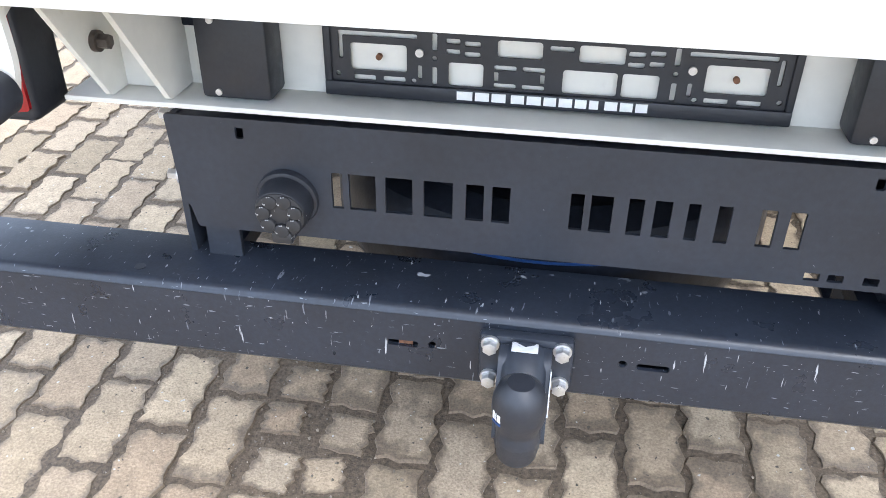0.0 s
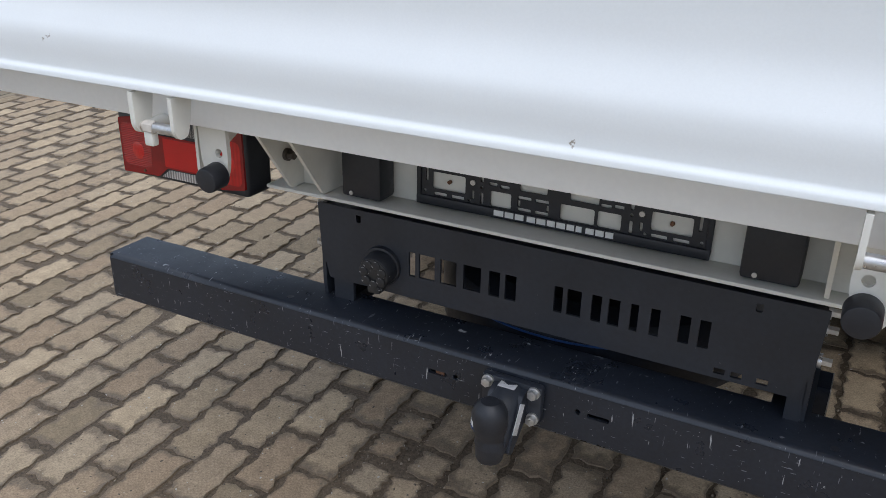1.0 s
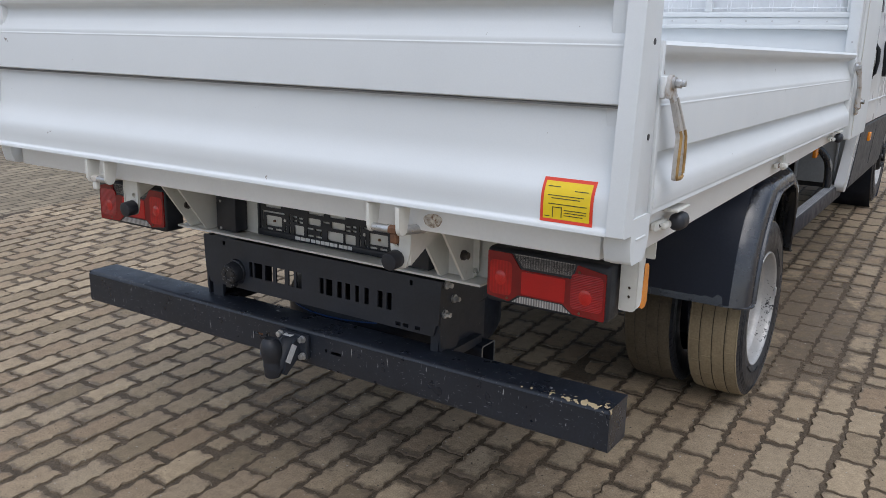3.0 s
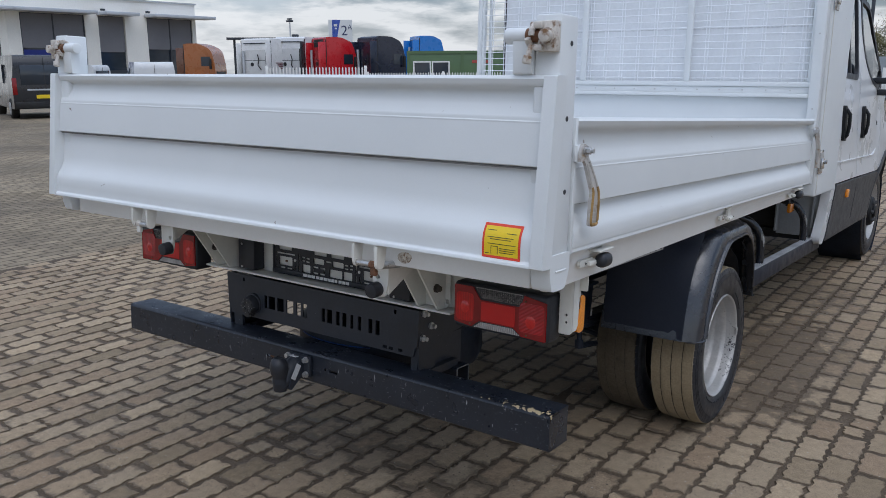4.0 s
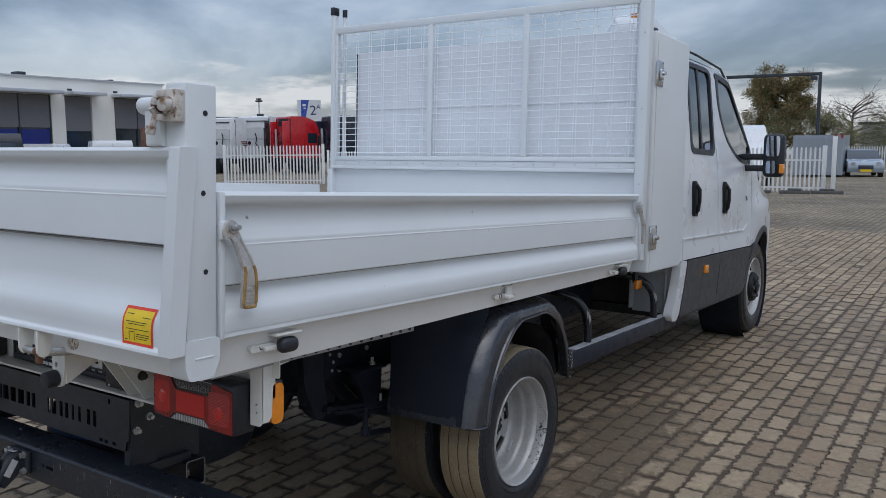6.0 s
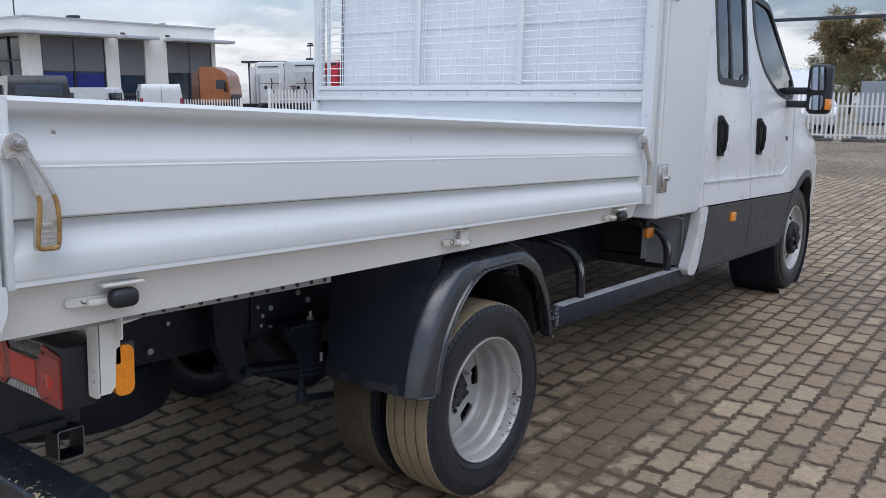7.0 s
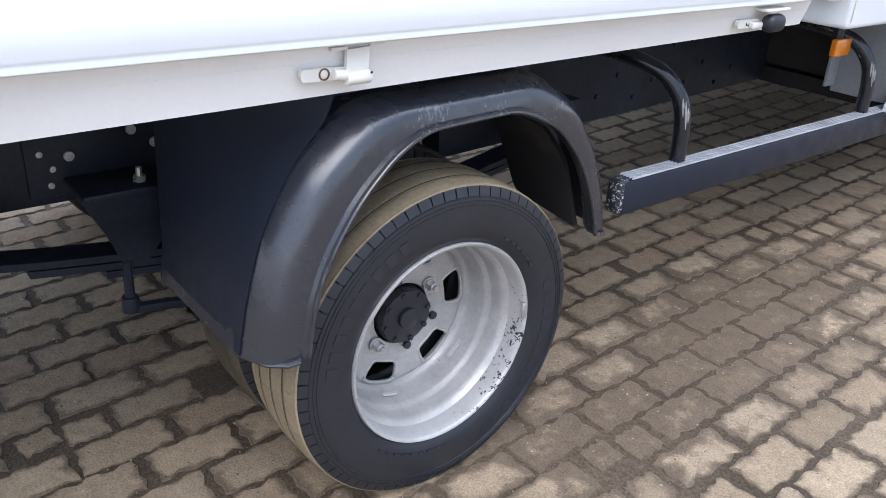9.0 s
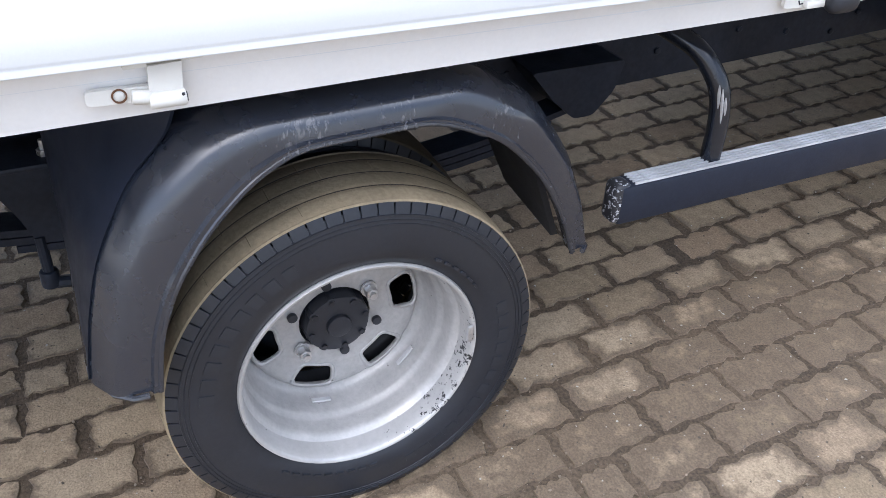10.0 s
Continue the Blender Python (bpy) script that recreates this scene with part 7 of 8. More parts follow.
def big_rig(az, d, yaw, rgb, name, label, height=3.85, recess=False, side_rgb=None):
    """A tractor unit with a tall sleeper cab, seen over the fence from behind its shoulder."""
    m = Matrix.Translation(spot(az, d)) @ pose(0, 0, 0, 0, 0, yaw)
    col = paint(name + "_paint", rgb)
    ob = thing("tractor_unit", label, "truck", m, "tractor units behind the fence")
    H, W = height, 1.24
    side = paint(name + "_side_paint", side_rgb) if side_rgb else col
    prof = rounded([(-1.1, 1.0), (1.05, 1.0), (1.15, 1.6), (1.12, 2.1), (0.95, 2.95), (0.70, H - 0.30), (0.0, H), (-1.1, H - 0.03)], [0.05, 0.1, 0.1, 0.15, 0.2, 0.2, 0.2, 0.06], 4)
    part("cab_shell", Mesh().sweep(prof, lambda u, v, s: (s, u, v), (-W, -W + 0.06, W - 0.06, W)), col, ob)
    part("rear_inset", Mesh().box(-0.95, 0.95, -1.12, -1.09, 1.2, H - 0.75), paint(name + "_inset", tuple(c * 0.8 for c in rgb)), ob)
    for s in (-1, 1):
        part("side_window", Mesh().box(*sorted((s * W, s * (W + 0.012))), 0.15, 0.80, 2.0, 2.65, 0.0), DARKGLASS, ob)
        part("air_deflector", Mesh().box(*sorted((s * (W - 0.05), s * (W + 0.03))), -1.65, -1.12, 1.0, H - 0.3, 0.02), side, ob)
        part("gap_strip", Mesh().box(*sorted((s * (W - 0.03), s * (W + 0.004))), -1.125, -1.06, 1.0, H - 0.15), TYREFAR, ob)
        part("mirror", Mesh().box(*sorted((s * (W + 0.12), s * (W + 0.28))), 0.8, 0.95, 1.8, 2.5, 0.03), TYREFAR, ob)
        part("exhaust_stack", Mesh().cyl((s * 0.98, -1.25, 1.0), (s * 0.98, -1.25, H - 0.8), 0.09, 12), TYREFAR if s > 0 else ALU, ob)
        for y in (0.1, -3.2):
            part("wheel", Mesh().cyl((s * 0.9, y, 0.5), (s * 1.22, y, 0.5), 0.5, 24), TYREFAR, ob)
    part("grille", Mesh().box(-0.9, 0.9, 1.10, 1.17, 0.6, 1.6), MULLION, ob)
    part("chassis", Mesh().box(-0.45, 0.45, -4.2, 1.0, 0.7, 1.0), TYREFAR, ob)
    part("roof_spoiler", Mesh().sweep([(-1.05, H - 0.05), (-0.95, H + 0.02), (-0.15, H + 0.02), (0.2, H - 0.12)], lambda u, v, s: (s, u, v), (-1.05, 1.05)), col, ob)
    if recess:
        part("roof_recess", Mesh().box(-0.8, 0.8, -1.125, -1.10, H - 0.62, H - 0.12), TYREFAR, ob)
    part("rear_rim", Mesh().box(-1.0, 1.0, -1.16, -1.11, H - 0.34, H - 0.28, 0.01), MULLION, ob)
    part("rear_vent", Mesh().cyl((-0.35, -1.125, 2.05), (-0.35, -1.15, 2.05), 0.13, 16), TYREFAR, ob)
    part("coiled_hose", Mesh().tube([(0.15, -1.16, 2.7), (0.30, -1.25, 2.35), (0.22, -1.25, 2.0), (0.42, -1.2, 1.7)], 0.035, 8), TYREFAR, ob, "black air hose")
    part("rear_seam", Mesh().box(-0.92, 0.92, -1.128, -1.118, 2.30, 2.33), MULLION, ob)
    return ob


big_rig(-51.65, 64, 122 - 180 + 0, (0.34, 0.115, 0.035), "copper", "copper-brown tractor unit parked behind the fence", 3.55, side_rgb=(0.13, 0.055, 0.03))
w1 = big_rig(-47.75, 60, 10, (0.78, 0.78, 0.77), "white", "white tractor unit with dark red stripes", 3.75)
STRIPE = paint("dark_red_stripe", (0.16, 0.01, 0.03))
for k in range(4):
    part("stripe", Mesh().box(1.24, 1.275, -0.2 - 0.12 * k, 0.9, 1.75 + 0.12 * k, 1.80 + 0.12 * k), STRIPE, w1)
big_rig(-45.7, 60, 14, (0.74, 0.75, 0.76), "white_grey", "white tractor unit with black deflector", 3.85, side_rgb=(0.03, 0.035, 0.04))
big_rig(-43.3, 58, -24, (0.52, 0.012, 0.02), "red", "bright red tractor unit parked behind the fence", 3.75, recess=True)
big_rig(-40.15, 57, -18, (0.012, 0.016, 0.035), "navy", "dark navy tractor unit parked behind the fence", 3.75)
big_rig(-37.0, 68, -35, (0.01, 0.17, 0.55), "blue", "bright blue tractor unit behind the site cabin", 4.25)

# car-transporter rack over the white trucks
rack = thing("transporter_rack", "dark steel car transporter rack", "rack", Matrix.Translation(spot(-46.6, 62)) @ pose(0, 0, 0, 0, 0, 46))
part("upper_deck", Mesh().box(-3.9, 3.6, -0.6, 0.6, 3.78, 3.92), MULLION, rack)
for x in (-3.4, 3.2):
    part("rack_post", Mesh().box(x - 0.08, x + 0.08, -0.08, 0.08, 0.0, 3.78), MULLION, rack)
part("wheel_stop", Mesh().box(0.6, 1.1, -0.3, 0.3, 3.92, 4.15, 0.05), MULLION, rack)

# green site cabin
cabin = thing("site_cabin", "olive green steel site cabin with two windows", "cabin", Matrix.Translation(spot(-35.7, 50)) @ pose(0, 0, 0, 0, 0, 36))
GREEN = paint("olive_green", (0.075, 0.14, 0.055), 0.5)
part("shell", Mesh().box(-2.4, 3.4, 0.0, 2.4, 0.1, 2.62, 0.02), GREEN, cabin)
part("roof_edge", Mesh().box(-2.45, 3.45, -0.05, 2.45, 2.50, 2.66), GREEN, cabin)
part("corner_post", Mesh().box(0.72, 0.90, -0.04, 0.02, 0.1, 2.6), GREEN, cabin)
part("corner_post", Mesh().box(-2.44, -2.28, -0.04, 0.02, 0.1, 2.6), GREEN, cabin)
for x in (-1.55, -0.45):
    part("window", Mesh().box(x - 0.46, x + 0.46, -0.03, 0.0, 1.15, 2.0), DARKGLASS, cabin)
    part("window_frame", Mesh().sheet(rect(x - 0.53, x + 0.53, 1.08, 2.07), [rect(x - 0.45, x + 0.45, 1.16, 1.99)], lambda u, v, w: (u, -0.05 + w, v), 0.04), FENCEWHITE, cabin, smooth=0)
part("name_bar", Mesh().box(1.4, 2.6, -0.02, 0.0, 1.95, 2.12), paint("dull_red_bar", (0.35, 0.05, 0.04)), cabin)

# numbered gate sign and light mast
sign = thing("gate_sign", "tall white and blue sign reading 2A", "sign", Matrix.Translation(spot(-42.75, 95) + Vector((0, 0, 0.75))) @ pose(0, 0, 0, 0, 0, 42.5))
SIGNWHITE = surface("sign_white", (0.66, 0.68, 0.69), 0.5, vary=0.02)
part("sign_board", Mesh().box(-1.3, 1.3, -0.1, 0.1, 4.2, 6.45), SIGNWHITE, sign)
part("sign_leg", Mesh().box(-1.2, -1.0, -0.1, 0.1, 0, 4.2).box(1.0, 1.2, -0.1, 0.1, 0, 4.2), ALU, sign)
part("blue_field", Mesh().sheet([(-0.9, 4.2), (-0.45, 4.2), (0.0, 6.45), (-0.9, 6.45)], [], lambda u, v, w: (u, -0.104 - w, v), 0.01), paint("sign_blue", (0.015, 0.06, 0.36)), sign, smooth=0)
part("logo_bar", Mesh().box(-0.72, -0.35, -0.125, -0.115, 5.75, 6.0), SIGNWHITE, sign)
part("logo_bar", Mesh().box(-0.62, -0.38, -0.125, -0.115, 5.45, 5.6), SIGNWHITE, sign)
text_part("number", "2", 1.5, pose(0.42, -0.115, 5.25, 90, 0, 0), paint("sign_ink", (0.02, 0.03, 0.10)), sign)
text_part("letter", "A", 0.75, pose(1.02, -0.115, 5.65, 90, 0, 0), paint("sign_ink_small", (0.02, 0.03, 0.10)), sign)
mast = thing("light_mast", "slim grey yard light mast", "lamp", Matrix.Translation(spot(-46.05, 95)))
part("pole", Mesh().cyl((0, 0, 0), (0, 0, 7.2), 0.07, 10), ALU, mast)
part("lamp_head", Mesh().box(-0.45, 0.45, -0.12, 0.12, 6.95, 7.15, 0.03).box(-0.3, 0.3, -0.12, 0.12, 7.2, 7.35, 0.03), MULLION, mast)


def van(az, d, yaw, rgb, name, label, height=2.05, length=5.0, rear_glass=True):
    m = Matrix.Translation(spot(az, d)) @ pose(0, 0, 0, 0, 0, yaw)
    col = paint(name + "_paint", rgb)
    ob = thing("van", label, "van", m, "parked vans")
    W = 0.98
    L2 = length / 2
    prof = rounded([(-L2, 0.35), (L2 - 0.2, 0.35), (L2, 0.75), (L2 - 0.25, 1.05), (L2 - 0.95, 1.25), (L2 - 1.65, height - 0.1), (L2 - 2.1, height), (-L2 + 0.15, height), (-L2 + 0.03, height - 0.25), (-L2, 1.05)], [0.05, 0.1, 0.15, 0.1, 0.15, 0.2, 0.2, 0.12, 0.2, 0.1], 4)
    m2 = Mesh()
    def place(u, v, s):
        return (s * (W - max(0, v - 1.1) * 0.11), u, v)
    m2.sweep(prof, place, (-1, -0.9, 0.9, 1))
    part("body", m2, col, ob)
    if rear_glass:
        part("rear_window", Mesh().box(-0.72, 0.72, -L2 - 0.005, -L2 + 0.05, 1.12, height - 0.32, 0.02), DARKGLASS, ob)
    part("plate", Mesh().box(-0.30, 0.22, -L2 - 0.03, -L2 - 0.01, 0.68, 0.80), YELLOW, ob, "yellow plate")
    part("trim_bar", Mesh().box(-0.55, 0.55, -L2 - 0.02, -L2, 0.94, 0.99), ALU, ob)
    part("rear_bumper", Mesh().box(-0.95, 0.95, -L2 - 0.06, -L2 + 0.1, 0.36, 0.58, 0.04), TYREFAR, ob)
    part("windscreen", Mesh().box(-0.75, 0.75, L2 - 1.62, L2 - 1.0, 1.27, 1.30), DARKGLASS, ob)
    part("door_seam", Mesh().box(-0.006, 0.006, -L2 - 0.008, -L2 + 0.01, 0.58, height - 0.10), TYREFAR, ob)
    part("door_handle", Mesh().box(-0.20, -0.04, -L2 - 0.03, -L2, 1.00, 1.04, 0.008), TYREFAR, ob)
    for s in (-1, 1):
        part("tail_lamp", Mesh().box(*sorted((s * 0.84, s * 0.985)), -L2 - 0.012, -L2 + 0.06, 0.80, 1.35, 0.02), RED, ob, "red tail lamp")
        part("side_window", Mesh().box(*sorted((s * (W - 0.05), s * (W - 0.005))), -0.2, L2 - 1.5, 1.15, height - 0.3), DARKGLASS, ob)
        for y in (-L2 + 0.95, L2 - 0.85):
            w = part("wheel", Mesh().cyl((s * 0.76, y, 0.34), (s * 0.99, y, 0.34), 0.34, 24, bevel=0.03), TYREFAR, ob)
            part("wheel_trim", Mesh().cyl((s * 0.985, y, 0.34), (s * 1.0, y, 0.34), 0.22, 20), ALU, w)
    return ob


van(-62.05, 33.3, 70, (0.012, 0.013, 0.018), "black_van", "black delivery van with yellow plate", 2.08)
van(-55.2, 45.5, 60, (0.62, 0.63, 0.64), "white_van", "white panel van with grey bonnet", 2.02, 5.4, False)
van(-67.2, 30.0, 66, (0.66, 0.66, 0.65), "white_box_van", "white van at the edge of the yard", 2.75)
van(-60.0, 55, 118, (0.55, 0.56, 0.57), "pickup_white", "white pickup with slatted rear window", 2.0, 4.6)


# white palisade fence sections
def palisade(p, q, height, name, label, posts=2):
    d = q - p
    n = max(4, int(Vector((d.x, d.y)).length / 0.135))
    ang = math.degrees(math.atan2(d.y, d.x))
    ob = thing(name, label, "fence", Matrix.Translation(p) @ pose(0, 0, 0, 0, 0, ang), "white palisade fence")
    ln = Vector((d.x, d.y)).length
    rise = d.z / ln
    for z in (0.16, height - 0.42):
        part("rail", Mesh().sweep(rect(-0.02, 0.02, -0.025, 0.025), lambda u, v, s: (s, u, z + v + rise * s), (0, ln)), FENCEWHITE, ob)
    slat = Mesh()
    slat.sheet([(-0.03, 0.02), (0.03, 0.02), (0.03, height - 0.05), (0.0, height), (-0.03, height - 0.05)], [], lambda u, v, w: (u, -0.03 + w, v), 0.01)
    first = part("slat", slat, FENCEWHITE, ob, smooth=0)
    for i in range(n + 1):
        x = ln * i / n
        if i == 0:
            first.matrix_basis = pose(0, 0, 0)
            continue
        c = first.copy()
        scene.collection.objects.link(c)
        c.matrix_basis = pose(x, 0, rise * x)
    for i in range(posts):
        x = ln * i / max(1, posts - 1)
        part("post", Mesh().box(x - 0.06, x + 0.06, -0.05, 0.07, rise * x, rise * x + height + 0.04, 0.01), FENCEWHITE, ob)
    return ob


palisade(spot(-60.0, 47), spot(-50.0, 45), 1.28, "palisade_fence", "white steel palisade fence", 3)
palisade(spot(-47.9, 36.5), spot(-41.4, 36), 1.66, "palisade_fence", "white steel palisade fence", 2)
palisade(spot(-41.2, 44), spot(-31.0, 44), 1.42, "palisade_fence", "white steel palisade fence", 3)
palisade(spot(-20.0, 31), spot(-8.7, 29.2), 1.46, "sliding_gate", "white palisade gate panel on a concrete foot", 2)
palisade(spot(-8.2, 56), spot(9.0, 60), 1.62, "palisade_fence", "white palisade fence along the street", 3)
for az, d, yaw in ((-8.45, 28.8, 20), (-10.3, 28.6, 10), (-12.6, 28.7, 5)):
    p = spot(az, d)
    foot = part("concrete_block", Mesh().box(-0.45, 0.45, -0.16, 0.16, 0, 0.10, 0.02).box(-0.2, 0.2, -0.12, 0.12, 0.10, 0.16, 0.02), CONCRETE, None, "dark concrete gate foot on the paving", category="gate foot")
    foot.matrix_world = Matrix.Translation(p) @ pose(0, 0, 0, 0, 0, yaw)
p = spot(-8.15, 29.0)
gp = part("gate_post", Mesh().box(-0.06, 0.06, -0.06, 0.06, 0, 1.78, 0.01).box(-0.08, 0.08, -0.08, 0.08, 0, 0.02), FENCEWHITE, None, "white square steel gate post", category="post")
gp.matrix_world = Matrix.Translation(p)

# grey container behind the gate
cont = thing("steel_container", "pale grey corrugated steel container with red corners", "container", Matrix.Translation(spot(-9.3, 47)) @ pose(0, 0, 0, 0, 0, 5))
GREYC = paint("container_grey", (0.33, 0.37, 0.41), 0.6)
part("shell", Mesh().box(-1.22, 1.12, 0.05, 5.5, 0.1, 2.12), GREYC, cont, smooth=0)
repeat("corrugation", Mesh().box(-0.035, 0.035, 0.02, 0.06, 0.15, 2.05), [(-1.115 + k * 0.145, 0, 0) for k in range(16)], GREYC, cont, smooth=0)
part("door_bar", Mesh().cyl((0.3, 0.0, 0.15), (0.3, 0.0, 2.05), 0.025, 8).cyl((0.7, 0.0, 0.15), (0.7, 0.0, 2.05), 0.025, 8), GREYC, cont)
for x in (0.78, 1.06):
    part("corner_casting", Mesh().box(x - 0.06, x + 0.06, -0.02, 0.12, 1.98, 2.15), paint("red_casting", (0.42, 0.06, 0.05)), cont)

# small silver car
def small_car(m):
    ob = thing("small_car", "small silver-blue hatchback with round headlamps", "car", m)
    col = paint("silver_blue", (0.34, 0.40, 0.47), 0.25)
    low = rounded([(-1.85, 0.25), (1.75, 0.25), (1.85, 0.5), (1.75, 0.8), (0.85, 0.93), (-1.75, 0.98), (-1.87, 0.6)], [0.05, 0.05, 0.1, 0.12, 0.1, 0.1, 0.1], 4)
    part("body", Mesh().sweep(low, lambda u, v, s: (s * (0.84 - 0.04 * max(0, v - 0.6)), -u, v), (-1, -0.92, 0.92, 1)), col, ob)
    top = rounded([(0.85, 0.9), (0.15, 1.36), (-1.45, 1.36), (-1.75, 0.95)], [0.05, 0.12, 0.15, 0.05], 4)
    part("glasshouse", Mesh().sweep(top, lambda u, v, s: (s * (0.80 - 0.2 * max(0, v - 0.9)), -u, v), (-1, 1)), DARKGLASS, ob)
    part("roof", Mesh().box(-0.68, 0.68, 0.05, 1.45, 1.35, 1.40, 0.02), col, ob)
    part("grille", Mesh().box(-0.35, 0.35, -1.87, -1.82, 0.42, 0.62, 0.02), MULLION, ob)
    part("plate", Mesh().box(-0.26, 0.26, -1.90, -1.87, 0.30, 0.41), YELLOW, ob, "yellow plate")
    for s in (-1, 1):
        part("headlamp", Mesh().cyl((s * 0.58, -1.70, 0.70), (s * 0.58, -1.84, 0.68), 0.12, 20), ALU, ob)
        for y in (-1.2, 1.25):
            part("wheel", Mesh().cyl((s * 0.66, y, 0.30), (s * 0.86, y, 0.30), 0.30, 20), TYREFAR, ob)


small_car(Matrix.Translation(spot(-6.9, 49.5)) @ pose(0, 0, 0, 0, 0, 14))

# height gantry
gan = thing("height_gantry", "dark steel height-limit gantry over the exit", "gantry", Matrix.Translation(spot(-9.45, 52)) @ pose(0, 0, 0, 0, 0, 6))
part("gantry_post", Mesh().box(-0.09, 0.09, -0.09, 0.09, 0, 5.65, 0.01), MULLION, gan)
part("gantry_beam", Mesh().box(-8.0, 0.09, -0.08, 0.08, 5.52, 5.70, 0.01), MULLION, gan)
part("gantry_lug", Mesh().box(-0.5, -0.14, -0.08, 0.08, 5.28, 5.48), MULLION, gan)
part("gantry_post", Mesh().box(-8.0, -7.75, -0.14, 0.14, 0, 5.6, 0.01), MULLION, gan)

# white parked van nose seen past the cab
nose = van(-13.85, 36, 200, (0.70, 0.71, 0.72), "white_high_van", "white high-roof van beyond the cab", 2.35, 5.4, False)


# ---- trees ----
LEAF = []
for nm, rgb in (("green", (0.11, 0.125, 0.055)), ("olive", (0.22, 0.19, 0.085)), ("bronze", (0.34, 0.20, 0.075))):
    LEAF.append(surface("leaf_" + nm, rgb, 0.7, vary=0.3, vscale=0.6, grain=0.2, gscale=6, island=0.35))
BARK = surface("bark", (0.06, 0.05, 0.042), 0.9, vary=0.2, vscale=2, grain=0.2, gscale=20, bump=0.3, bscale=20)


def tree(m, height, spread, name, label, leaves, mats, seed, bare=False, low=0.25):
    rnd = random.Random(seed)
    ob = thing("tree", label, "tree", m)
    wood = Mesh()
    wood.tube([(0, 0, 0), (0.05, 0, height * 0.2), (0.0, 0.06, height * 0.5), (0.1, 0.0, height * 0.85)], [height * 0.03, height * 0.024, height * 0.015, height * 0.004], 8)
    tips = []
    for k in range(26 if not bare else 40):
        z = height * rnd.uniform(low, 0.85)
        a = rnd.uniform(0, 2 * math.pi)
        reach = spread * rnd.uniform(0.5, 1.0) * math.sqrt(max(0.12, 1 - ((z / height - 0.5) / 0.55) ** 2))
        end = Vector((reach * math.cos(a), reach * math.sin(a), z + height * rnd.uniform(0.06, 0.2)))
        mid = Vector((0, 0, z)).lerp(end, 0.5) + Vector((0, 0, height * 0.02))
        wood.tube([(0, 0, z), mid, end], [height * 0.010, height * 0.006, height * 0.002], 5)
        tips += [(end, 1.0), (mid, 0.8)]
        for j in range(3 if not bare else 6):
            tw = end + Vector((rnd.gauss(0, 1), rnd.gauss(0, 1), rnd.gauss(0.5, 0.7))) * spread * 0.2
            wood.tube([mid.lerp(end, rnd.uniform(0.3, 1)), tw], [height * 0.003, height * 0.001], 4)
            tips.append((tw, 0.8))
    part("trunk", wood, BARK, ob, "brown trunk and limbs")
    if not leaves:
        return ob
    for mi, mat in enumerate(mats):
        verts, faces = [], []
        for i in range(int(leaves * 2.4) // len(mats)):
            c, k = tips[rnd.randrange(len(tips))]
            p = c + Vector((rnd.gauss(0, 1), rnd.gauss(0, 1), rnd.gauss(0, 0.8))) * spread * 0.115
            n = Vector((rnd.gauss(0, 1), rnd.gauss(0, 1), rnd.gauss(0.6, 1))).normalized()
            t = n.orthogonal().normalized()
            b = n.cross(t)
            sz = height * rnd.uniform(0.006, 0.014)
            s0 = len(verts)
            verts += [p - t * sz, p + b * sz * 0.5, p + t * sz, p - b * sz * 0.5]
            faces.append((s0, s0 + 1, s0 + 2, s0 + 3))
        data = bpy.data.meshes.new("crown")
        data.from_pydata(verts, [], faces)
        data.materials.append(mat)
        cr = new("crown", data)
        cr.parent = ob
        cr.matrix_parent_inverse = Matrix.Identity(4)
        tagged(cr, "autumn foliage in " + ("green", "olive", "bronze")[mi % 3])
    return ob


tree(Matrix.Translation(spot(-11.50, 80)), 7.65, 2.75, "oak", "broad autumn tree with olive and bronze leaves", 24000, LEAF[1:] + LEAF[:1], 3, low=0.12)
tree(Matrix.Translation(spot(-7.7, 92)), 6.6, 3.0, "birch", "half-bare tree with thin grey branches", 500, LEAF[1:2], 5, bare=True)
tree(Matrix.Translation(spot(-5.4, 96)), 5.6, 3.2, "birch", "half-bare tree with thin grey branches", 900, LEAF[1:2], 6, bare=True)
tree(Matrix.Translation(spot(-9.2, 76)), 4.3, 1.9, "shrub", "dense dark green shrub tree", 12000, LEAF[:2], 7, low=0.05)
tree(Matrix.Translation(spot(-7.0, 74)), 3.3, 2.8, "shrub", "dense dark green shrub tree", 12000, LEAF[:2], 8, low=0.05)
tree(Matrix.Translation(spot(-4.6, 74)), 3.4, 3.0, "shrub", "dense dark green shrub tree", 12000, LEAF[:2], 9, low=0.05)
tree(Matrix.Translation(spot(-13.0, 74)), 3.4, 2.8, "shrub", "dense dark green shrub tree", 12000, LEAF[:2], 10, low=0.05)
tree(Matrix.Translation(spot(-2.0, 80)), 4.0, 3.6, "shrub", "dense dark green shrub tree", 12000, LEAF[:2], 11, low=0.05)

# low building between the trees
shed = thing("distant_hall", "long low grey industrial hall far away", "building", Matrix.Translation(spot(-4.8, 140)))
part("wall", Mesh().box(-6, 22, 0, 12, 0, 5.2), ALU, shed)
part("roof", Mesh().box(-6.4, 22.4, -0.4, 12.4, 5.2, 5.6), MULLION, shed)

